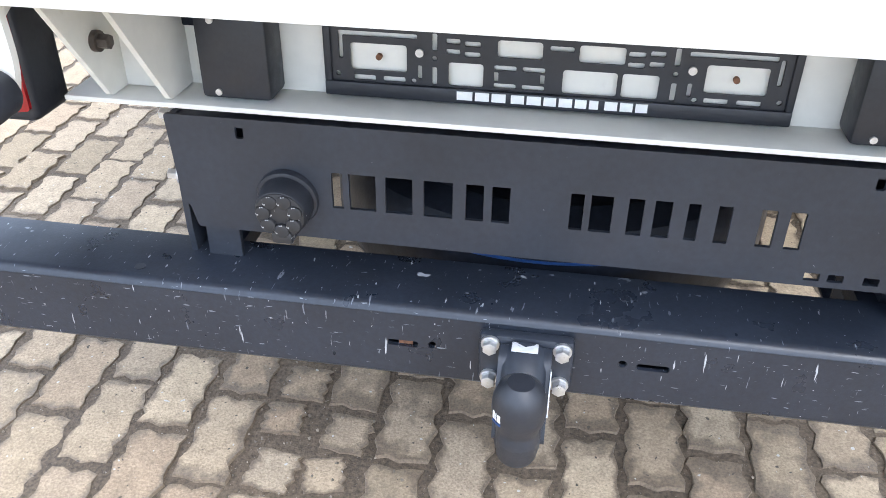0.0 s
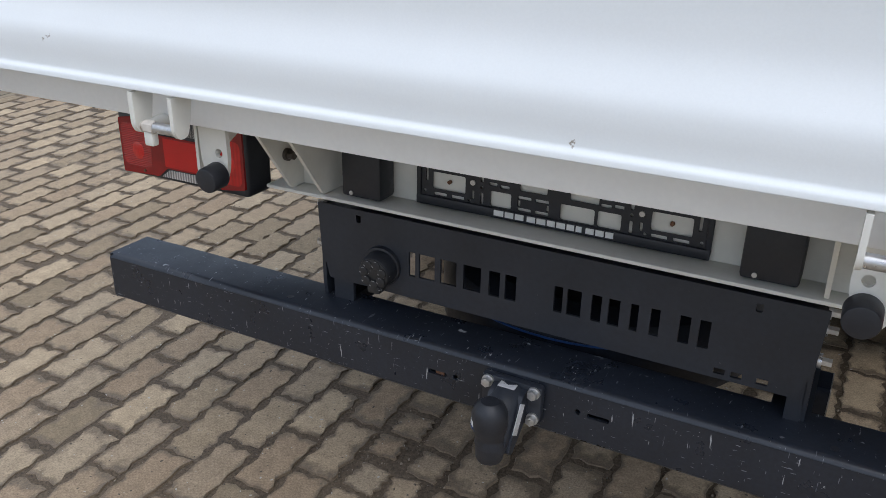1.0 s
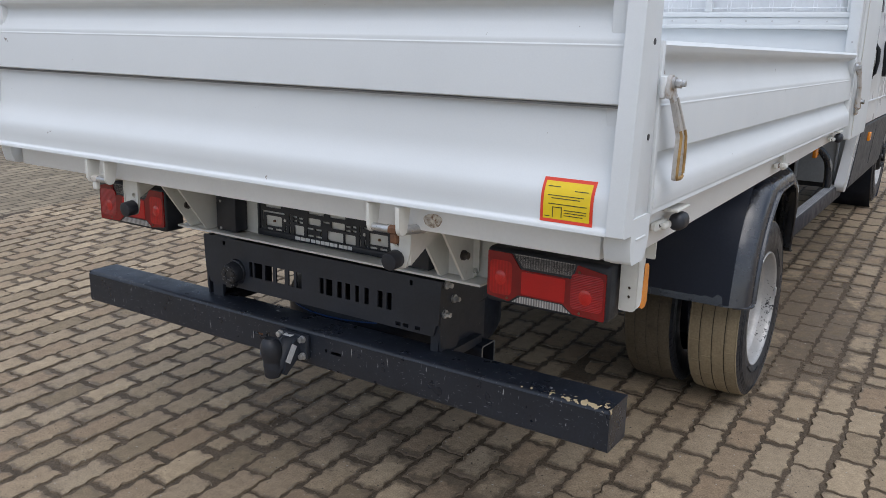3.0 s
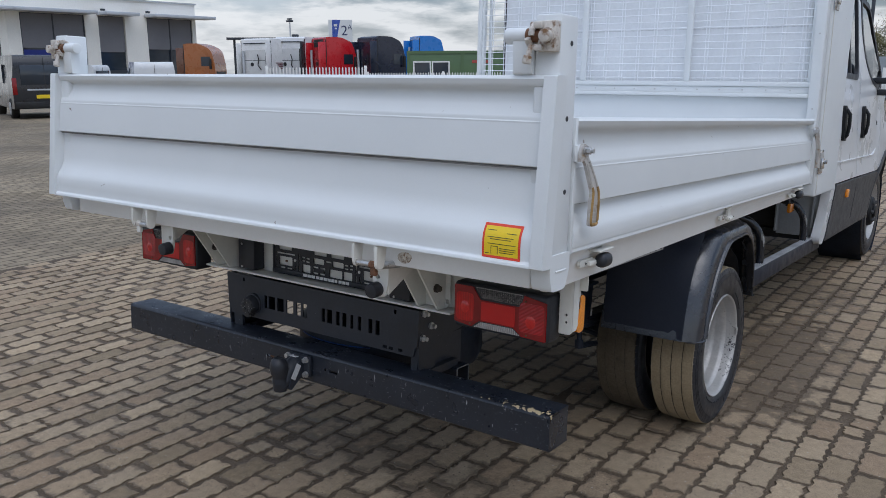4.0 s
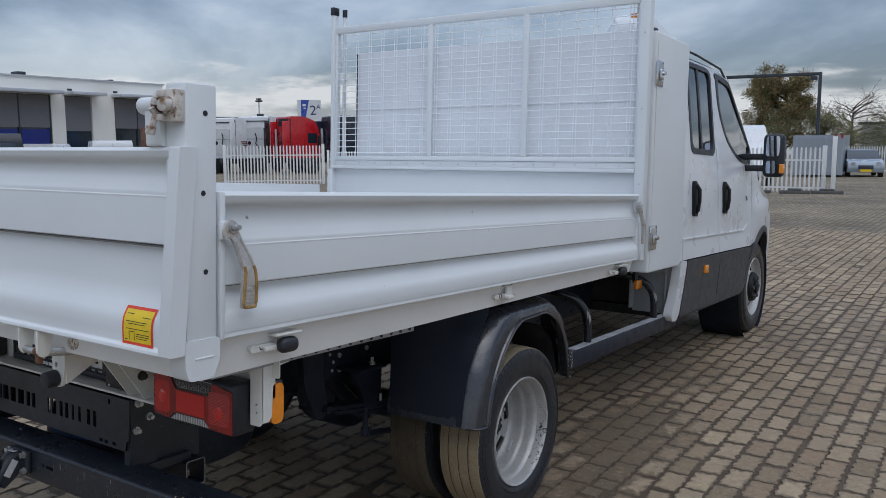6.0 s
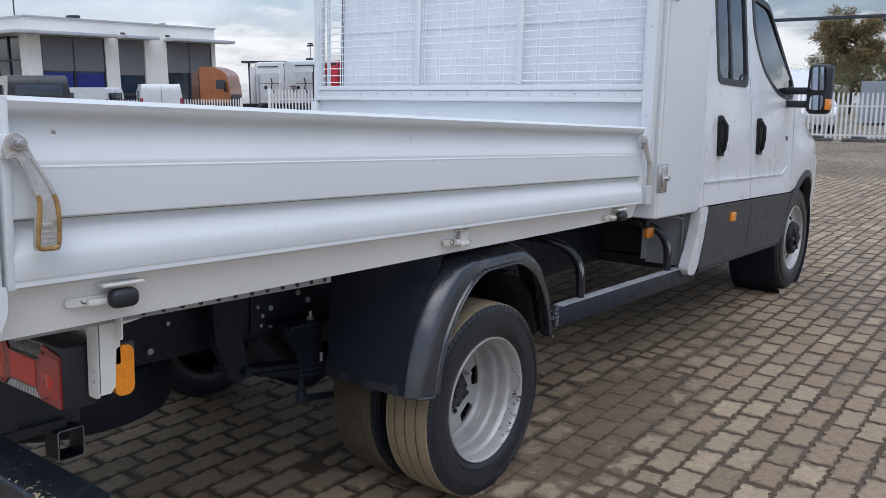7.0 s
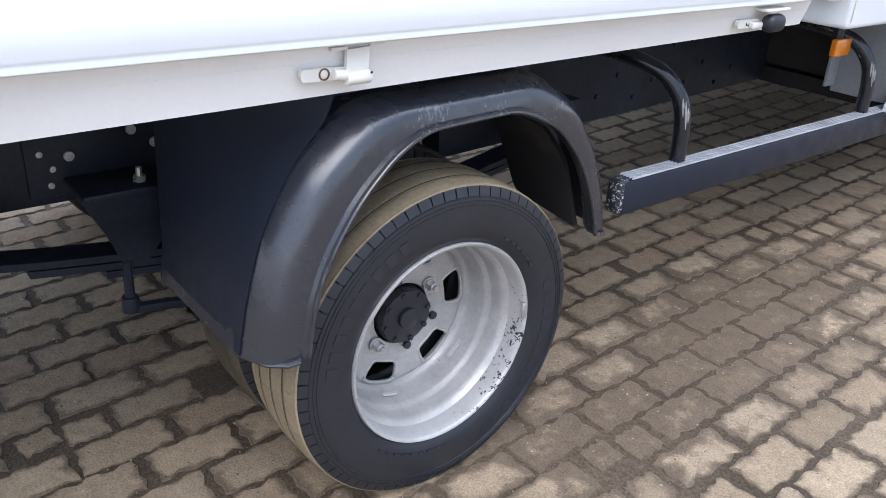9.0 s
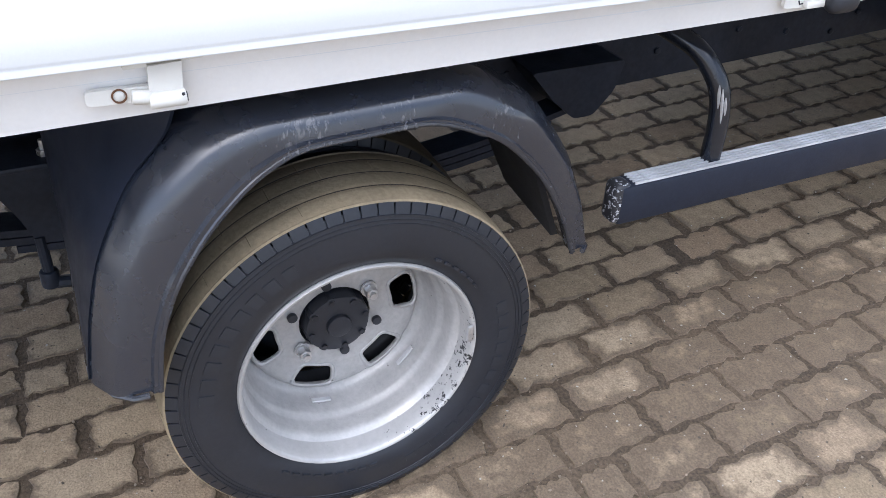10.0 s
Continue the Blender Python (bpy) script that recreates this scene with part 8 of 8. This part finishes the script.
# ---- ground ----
# muddy and darker spots of the paving: x, y, half widths, amount
GROUND_SPOTS = ((0.97, 3.30, 0.40, 0.66, 1.7), (0.95, 4.40, 0.32, 0.9, 1.1), (-0.30, 1.18, 0.55, 0.42, 0.8), (0.38, 1.08, 0.3, 0.3, 0.7), (1.08, 2.58, 0.30, 0.40, 1.3), (-1.75, 1.62, 0.7, 0.28, 0.7), (0.65, 2.3, 0.55, 0.45, 0.6), (1.7, 6.2, 1.5, 1.7, 0.7))


def damp_mask(nt, position, edge=None):
    """Where the paving darkens: mud and wet film in broad drifts, listed spots and the margins of the blocks."""
    N, L = nt.nodes.new, nt.links.new

    def math_node(op, a, b=None, c=None):
        n = N("ShaderNodeMath"); n.operation = op
        for i, v in enumerate((a, b, c)):
            if v is None:
                continue
            if isinstance(v, (int, float)):
                n.inputs[i].default_value = v
            else:
                L(v, n.inputs[i])
        return n.outputs[0]

    def noise_of(scale, detail, rough=0.6):
        n = N("ShaderNodeTexNoise")
        n.inputs["Scale"].default_value, n.inputs["Detail"].default_value, n.inputs["Roughness"].default_value = scale, detail, rough
        L(position, n.inputs["Vector"])
        return n.outputs["Fac"]

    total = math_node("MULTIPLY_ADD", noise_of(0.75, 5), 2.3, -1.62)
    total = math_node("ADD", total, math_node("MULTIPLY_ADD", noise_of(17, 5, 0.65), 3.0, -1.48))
    for cx, cy, rx, ry, amount in GROUND_SPOTS:
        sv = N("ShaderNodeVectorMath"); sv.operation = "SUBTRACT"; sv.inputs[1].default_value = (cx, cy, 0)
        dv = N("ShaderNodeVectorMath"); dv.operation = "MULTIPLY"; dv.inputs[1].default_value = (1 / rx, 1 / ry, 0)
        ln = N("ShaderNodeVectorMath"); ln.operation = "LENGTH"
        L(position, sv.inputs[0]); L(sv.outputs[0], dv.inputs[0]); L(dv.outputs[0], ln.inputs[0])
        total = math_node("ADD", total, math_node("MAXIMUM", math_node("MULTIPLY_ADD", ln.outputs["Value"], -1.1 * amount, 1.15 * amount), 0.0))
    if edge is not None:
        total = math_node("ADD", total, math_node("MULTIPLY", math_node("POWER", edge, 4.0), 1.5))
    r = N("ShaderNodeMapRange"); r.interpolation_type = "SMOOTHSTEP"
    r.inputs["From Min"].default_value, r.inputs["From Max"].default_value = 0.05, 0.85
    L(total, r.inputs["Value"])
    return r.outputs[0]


def paving_material(name, joined):
    """Weathered concrete block: tan dry faces, damp muddy margins and drifts, grit and pits."""
    m = bpy.data.materials.new(name)
    m.use_nodes = True
    nt = m.node_tree
    N, L = nt.nodes.new, nt.links.new
    p = nt.nodes["Principled BSDF"]
    pos = N("ShaderNodeNewGeometry").outputs["Position"]
    rnd = N("ShaderNodeNewGeometry").outputs["Random Per Island"] if joined else N("ShaderNodeObjectInfo").outputs["Random"]
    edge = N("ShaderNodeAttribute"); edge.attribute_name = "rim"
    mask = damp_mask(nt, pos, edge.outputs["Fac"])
    tint = N("ShaderNodeValToRGB")
    e = tint.color_ramp.elements
    e[0].position, e[0].color = 0.0, (0.225, 0.172, 0.110, 1)
    e[1].position, e[1].color = 1.0, (0.41, 0.315, 0.207, 1)
    for at, col in ((0.3, (0.343, 0.262, 0.173, 1)), (0.5, (0.280, 0.203, 0.132, 1)), (0.75, (0.322, 0.252, 0.172, 1))):
        k = e.new(at); k.color = col
    L(rnd, tint.inputs[0])

    def mottled(scale, detail, lo, hi, a=0.3, b=0.7):
        n = N("ShaderNodeTexNoise"); n.inputs["Scale"].default_value, n.inputs["Detail"].default_value = scale, detail
        n.inputs["Roughness"].default_value = 0.65
        L(pos, n.inputs["Vector"])
        r = N("ShaderNodeMapRange")
        for key, v in (("From Min", a), ("From Max", b), ("To Min", lo), ("To Max", hi)):
            r.inputs[key].default_value = v
        L(n.outputs["Fac"], r.inputs["Value"])
        return n.outputs["Fac"], r.outputs[0]

    _, blot = mottled(26, 4, 0.84, 1.16)
    grit_n, grit = mottled(210, 3, 0.72, 1.28)
    mul = N("ShaderNodeMath"); mul.operation = "MULTIPLY"
    L(blot, mul.inputs[0]); L(grit, mul.inputs[1])
    dry = N("ShaderNodeVectorMath"); dry.operation = "SCALE"
    L(tint.outputs[0], dry.inputs[0]); L(mul.outputs[0], dry.inputs["Scale"])
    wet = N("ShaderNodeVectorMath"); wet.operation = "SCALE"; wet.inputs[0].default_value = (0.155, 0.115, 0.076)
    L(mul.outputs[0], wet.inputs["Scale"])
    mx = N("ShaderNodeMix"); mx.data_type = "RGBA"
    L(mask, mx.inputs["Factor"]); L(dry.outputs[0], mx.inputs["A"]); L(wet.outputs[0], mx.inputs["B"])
    # dark pits and pale stone chips
    colour = mx.outputs["Result"]
    for seed, lo, col in ((0.0, 0.735, (0.08, 0.066, 0.05, 1)), (7.3, 0.74, (0.42, 0.40, 0.35, 1))):
        mp = N("ShaderNodeMapping"); mp.inputs["Location"].default_value = (seed, seed * 2, 0)
        n = N("ShaderNodeTexNoise"); n.inputs["Scale"].default_value, n.inputs["Detail"].default_value = 75, 1.0
        L(pos, mp.inputs[0]); L(mp.outputs[0], n.inputs["Vector"])
        r = N("ShaderNodeMapRange"); r.inputs["From Min"].default_value, r.inputs["From Max"].default_value = lo, lo + 0.03
        L(n.outputs["Fac"], r.inputs["Value"])
        k = N("ShaderNodeMix"); k.data_type = "RGBA"; k.inputs["B"].default_value = col
        L(r.outputs[0], k.inputs["Factor"]); L(colour, k.inputs["A"])
        colour = k.outputs["Result"]
    L(colour, p.inputs["Base Color"])
    rr = N("ShaderNodeMapRange"); rr.inputs["To Min"].default_value, rr.inputs["To Max"].default_value = 0.86, 0.58
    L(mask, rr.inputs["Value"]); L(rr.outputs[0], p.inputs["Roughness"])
    p.inputs["Specular IOR Level"].default_value = 0.35
    b = N("ShaderNodeBump"); b.inputs["Strength"].default_value = 0.75; b.inputs["Distance"].default_value = 0.003
    L(grit_n, b.inputs["Height"]); L(b.outputs[0], p.inputs["Normal"])
    return m


def soil_material():
    """Muddy joint filling with grit."""
    m = surface("joint_soil", (0.098, 0.073, 0.049), 0.8, vary=0.3, vscale=3.0, grain=0.4, gscale=140, bump=0.9, bscale=150, specks=(0.24, 0.21, 0.17), speck_amount=0.13, sscale=170, spec=0.3, laid=True)
    return m


PAVER = paving_material("concrete_block", False)
PAVERS = paving_material("concrete_block_joined", True)
SOIL = soil_material()


def far_paving():
    """The same paving too far off for its blocks to be told apart: rows as fine bands of joints."""
    m = surface("distant_paving", (0.255, 0.205, 0.139), 0.8, vary=0.28, vscale=0.35, grain=0.2, gscale=9, dirt=(0.135, 0.104, 0.073), dirt_amount=0.42, dscale=0.6, dirt_sharp=0.25, bump=0.2, bscale=20, spec=0.35)
    nt = m.node_tree
    N, L = nt.nodes.new, nt.links.new
    p = nt.nodes["Principled BSDF"]
    old = p.inputs["Base Color"].links[0].from_socket
    tc = N("ShaderNodeTexCoord")
    mp = N("ShaderNodeMapping"); mp.inputs["Rotation"].default_value = (0, 0, radians(90))
    br = N("ShaderNodeTexBrick")
    br.inputs["Scale"].default_value = 1.0; br.inputs["Brick Width"].default_value = 0.214; br.inputs["Row Height"].default_value = 0.112
    br.inputs["Mortar Size"].default_value = 0.010; br.inputs["Mortar Smooth"].default_value = 0.3
    br.inputs["Color1"].default_value = (1.1, 1.1, 1.1, 1); br.inputs["Color2"].default_value = (0.74, 0.74, 0.74, 1); br.inputs["Mortar"].default_value = (0.30, 0.28, 0.26, 1)
    L(tc.outputs["Object"], mp.inputs[0]); L(mp.outputs[0], br.inputs["Vector"])
    mul = N("ShaderNodeMix"); mul.data_type = "RGBA"; mul.blend_type = "MULTIPLY"; mul.inputs["Factor"].default_value = 1.0
    L(old, mul.inputs["A"]); L(br.outputs["Color"], mul.inputs["B"])
    L(mul.outputs["Result"], p.inputs["Base Color"])
    return m


BL, BW, GAP = 0.214, 0.1122, 0.0085
NEAR = (-4.2, 5.4, -0.6, 14.6)


def settle(x, y):
    """Uneven bedding of the blocks."""
    return 0.006 * noise.noise((x * 0.9, y * 0.9, 0.3)) + fall(math.hypot(x, y - 2))


def ground():
    xs = sorted(set(list(np.linspace(-220, NEAR[0], 26)) + list(np.linspace(NEAR[0], NEAR[1], 49)) + list(np.linspace(NEAR[1], 220, 26))))
    ys = sorted(set(list(np.linspace(-120, NEAR[2], 16)) + list(np.linspace(NEAR[2], NEAR[3], 77)) + list(np.linspace(NEAR[3], 320, 40))))
    m = Mesh()
    grid = []
    for y in ys:
        row = []
        for x in xs:
            near = NEAR[0] < x < NEAR[1] and NEAR[2] < y < NEAR[3]
            z = settle(x, y) - 0.0044 + 0.0040 * noise.noise((x * 1.9, y * 1.9, 4.1)) if near else fall(math.hypot(x, y - 2))
            row.append(m.bm.verts.new((x, y, z)))
        grid.append(row)
    for j in range(len(ys) - 1):
        for i in range(len(xs) - 1):
            f = m.bm.faces.new((grid[j][i], grid[j][i + 1], grid[j + 1][i + 1], grid[j + 1][i]))
            cx, cy = (xs[i] + xs[i + 1]) / 2, (ys[j] + ys[j + 1]) / 2
            f.material_index = 1 if NEAR[0] < cx < NEAR[1] and NEAR[2] < cy < NEAR[3] else 0
    ob = part("ground", m, far_paving(), None, "block-paved yard in weathered tan concrete with muddy joints", smooth=60, kind="structure", category="ground")
    ob.data.materials.append(SOIL)
    return ob


floor_ob = ground()


def block_outline(rnd, wear):
    """Zigzag edges that fit into the neighbours."""
    hl, hw, g = BL / 2, BW / 2, GAP / 2
    n = 10
    zig = [0.0052 * math.sin(2 * math.pi * 3.0 * i / n + 0.4) for i in range(n + 1)]
    pts = []
    for i in range(n + 1):            # right side, going up
        pts.append((hw - g + zig[i], -hl + g + (BL - GAP) * i / n))
    for i in range(1, 4):             # top
        pts.append((hw - g - (BW - GAP) * i / 4, hl - g + (0.004, -0.004, 0.004)[i - 1]))
    for i in range(n + 1):            # left side, going down
        pts.append((-hw + g + zig[n - i], hl - g - (BL - GAP) * i / n))
    for i in range(1, 4):             # bottom
        pts.append((-hw + g + (BW - GAP) * i / 4, -hl + g + (0.004, -0.004, 0.004)[3 - i]))
    return [(x + rnd.gauss(0, wear), y + rnd.gauss(0, wear)) for x, y in pts]


def block_geometry(rnd):
    """A slightly domed top fanned from its middle and a worn, sunken arris."""
    out = block_outline(rnd, 0.0022)
    n = len(out)
    verts = [(0.0, 0.0, 0.0012)] + [(x * 0.94, y * 0.965, 0.0) for x, y in out] + [(x, y, -0.0085) for x, y in out]
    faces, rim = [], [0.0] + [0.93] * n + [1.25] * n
    for i in range(n):
        j = (i + 1) % n
        faces += [(0, 1 + i, 1 + j), (1 + i, n + 1 + i, n + 1 + j, 1 + j)]
    return verts, faces, rim


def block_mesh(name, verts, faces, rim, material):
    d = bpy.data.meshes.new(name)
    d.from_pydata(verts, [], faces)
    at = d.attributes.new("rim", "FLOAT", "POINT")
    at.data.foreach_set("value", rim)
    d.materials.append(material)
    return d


def lay_paving():
    rnd = random.Random(11)
    shapes = [block_geometry(random.Random(50 + k)) for k in range(14)]
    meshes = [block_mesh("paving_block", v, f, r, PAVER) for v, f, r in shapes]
    cols = int((NEAR[1] - NEAR[0]) / BW)
    rows = int((NEAR[3] - NEAR[2]) / BL)
    cells = []
    for i in range(cols + 1):
        drift = (0.5 if i % 2 else 0.0) + rnd.uniform(-0.07, 0.07)
        for j in range(-1, rows + 1):
            x = NEAR[0] + (i + 0.5) * BW
            y = NEAR[2] + (j + 0.5 + drift) * BL
            if y < NEAR[3] + 0.1:
                cells.append((x, y))
    # the blocks beside the rear wheel and the tail are loose pieces of their own
    near = sorted(cells, key=lambda c: min((c[0] - 1.25) ** 2 + (c[1] - 2.7) ** 2, (c[0] + 0.9) ** 2 * 1.3 + (c[1] - 0.8) ** 2 * 1.3))[:300]
    chosen = set(near)
    verts, faces, rims = [], [], []
    for c in cells:
        x, y = c
        k = rnd.randrange(len(shapes))
        tip = (rnd.gauss(0, 0.006), rnd.gauss(0, 0.012), rnd.gauss(0, 0.012))
        # mud rises over the sunken blocks
        sunk = -0.0035 * max(0.0, noise.noise((x * 1.4, y * 1.4, 9.0)))
        m = Matrix.Translation((x + rnd.gauss(0, 0.002), y + rnd.gauss(0, 0.003), settle(x, y) + sunk + rnd.gauss(0, 0.0010))) @ Euler(tip).to_matrix().to_4x4()
        # worn ends leave wide, mud-filled end joints
        m = m @ Matrix.Diagonal((rnd.uniform(0.948, 0.985), rnd.uniform(0.955, 0.998) - (0.04 if rnd.random() < 0.25 else 0.0), 1, 1))
        pieces = [m]
        broken = math.hypot((x + 0.39) / 0.13, (y - 1.03) / 0.16) < 1 or math.hypot((x - 1.30) / 0.27, (y - 2.55) / 0.13) < 1 or rnd.random() < 0.012
        if broken:
            pieces = [m @ pose(0.008, 0.052, 0.0, 0, 0, rnd.uniform(-9, 9)) @ Matrix.Diagonal((0.86, 0.46, 1, 1)), m @ pose(-0.010, -0.050, -0.001, 0, 0, rnd.uniform(-14, 14)) @ Matrix.Diagonal((0.74, 0.40, 1, 1))]
        for q in pieces:
            if c in chosen:
                ob = bpy.data.objects.new("paving_block", meshes[k])
                scene.collection.objects.link(ob)
                ob.parent = floor_ob
                ob.matrix_world = q
            else:
                s0 = len(verts)
                verts += [q @ Vector(v) for v in shapes[k][0]]
                faces += [tuple(s0 + i for i in f) for f in shapes[k][1]]
                rims += shapes[k][2]
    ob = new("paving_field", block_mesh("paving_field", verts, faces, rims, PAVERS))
    ob.parent = floor_ob
    tagged(ob, "weathered interlocking concrete paving blocks", "", "", "stuff")


def scatter_grit():
    """Small stones and crumbs lying in and on the joints."""
    rnd = random.Random(23)
    verts, faces = [], []
    cube = [(-1, -1, -1), (1, -1, -1), (1, 1, -1), (-1, 1, -1), (-0.6, -0.6, 1), (0.6, -0.6, 1), (0.6, 0.6, 1), (-0.6, 0.6, 1)]
    quads = [(0, 3, 2, 1), (4, 5, 6, 7), (0, 1, 5, 4), (1, 2, 6, 5), (2, 3, 7, 6), (3, 0, 4, 7)]
    for i in range(1700):
        if i < 90:
            x, y = rnd.gauss(-0.39, 0.14), rnd.gauss(1.03, 0.14)
        elif i < 180:
            x, y = rnd.gauss(1.28, 0.20), rnd.gauss(2.55, 0.12)
        else:
            x, y = rnd.uniform(-2.2, 3.2), rnd.uniform(0.0, 6.0)
            x = NEAR[0] + round((x - NEAR[0]) / BW) * BW + rnd.gauss(0, 0.007)
        s = rnd.uniform(0.0008, 0.0027)
        m = Matrix.Translation((x, y, settle(x, y) - 0.0035 + s)) @ Euler((rnd.uniform(0, 6), rnd.uniform(0, 6), rnd.uniform(0, 6))).to_matrix().to_4x4() @ Matrix.Diagonal((s * rnd.uniform(0.7, 1.4), s, s * rnd.uniform(0.6, 1.0), 1))
        s0 = len(verts)
        verts += [m @ Vector(v) for v in cube]
        faces += [tuple(s0 + q for q in f) for f in quads]
    d = bpy.data.meshes.new("grit")
    d.from_pydata(verts, [], faces)
    d.materials.append(surface("grit_stone", (0.19, 0.155, 0.115), 0.85, vary=0.3, vscale=20, grain=0.2, gscale=200, island=0.5))
    tagged(new("grit", d), "small stones and crumbs lying in the paving joints", "grit", "", "stuff")


lay_paving()
scatter_grit()
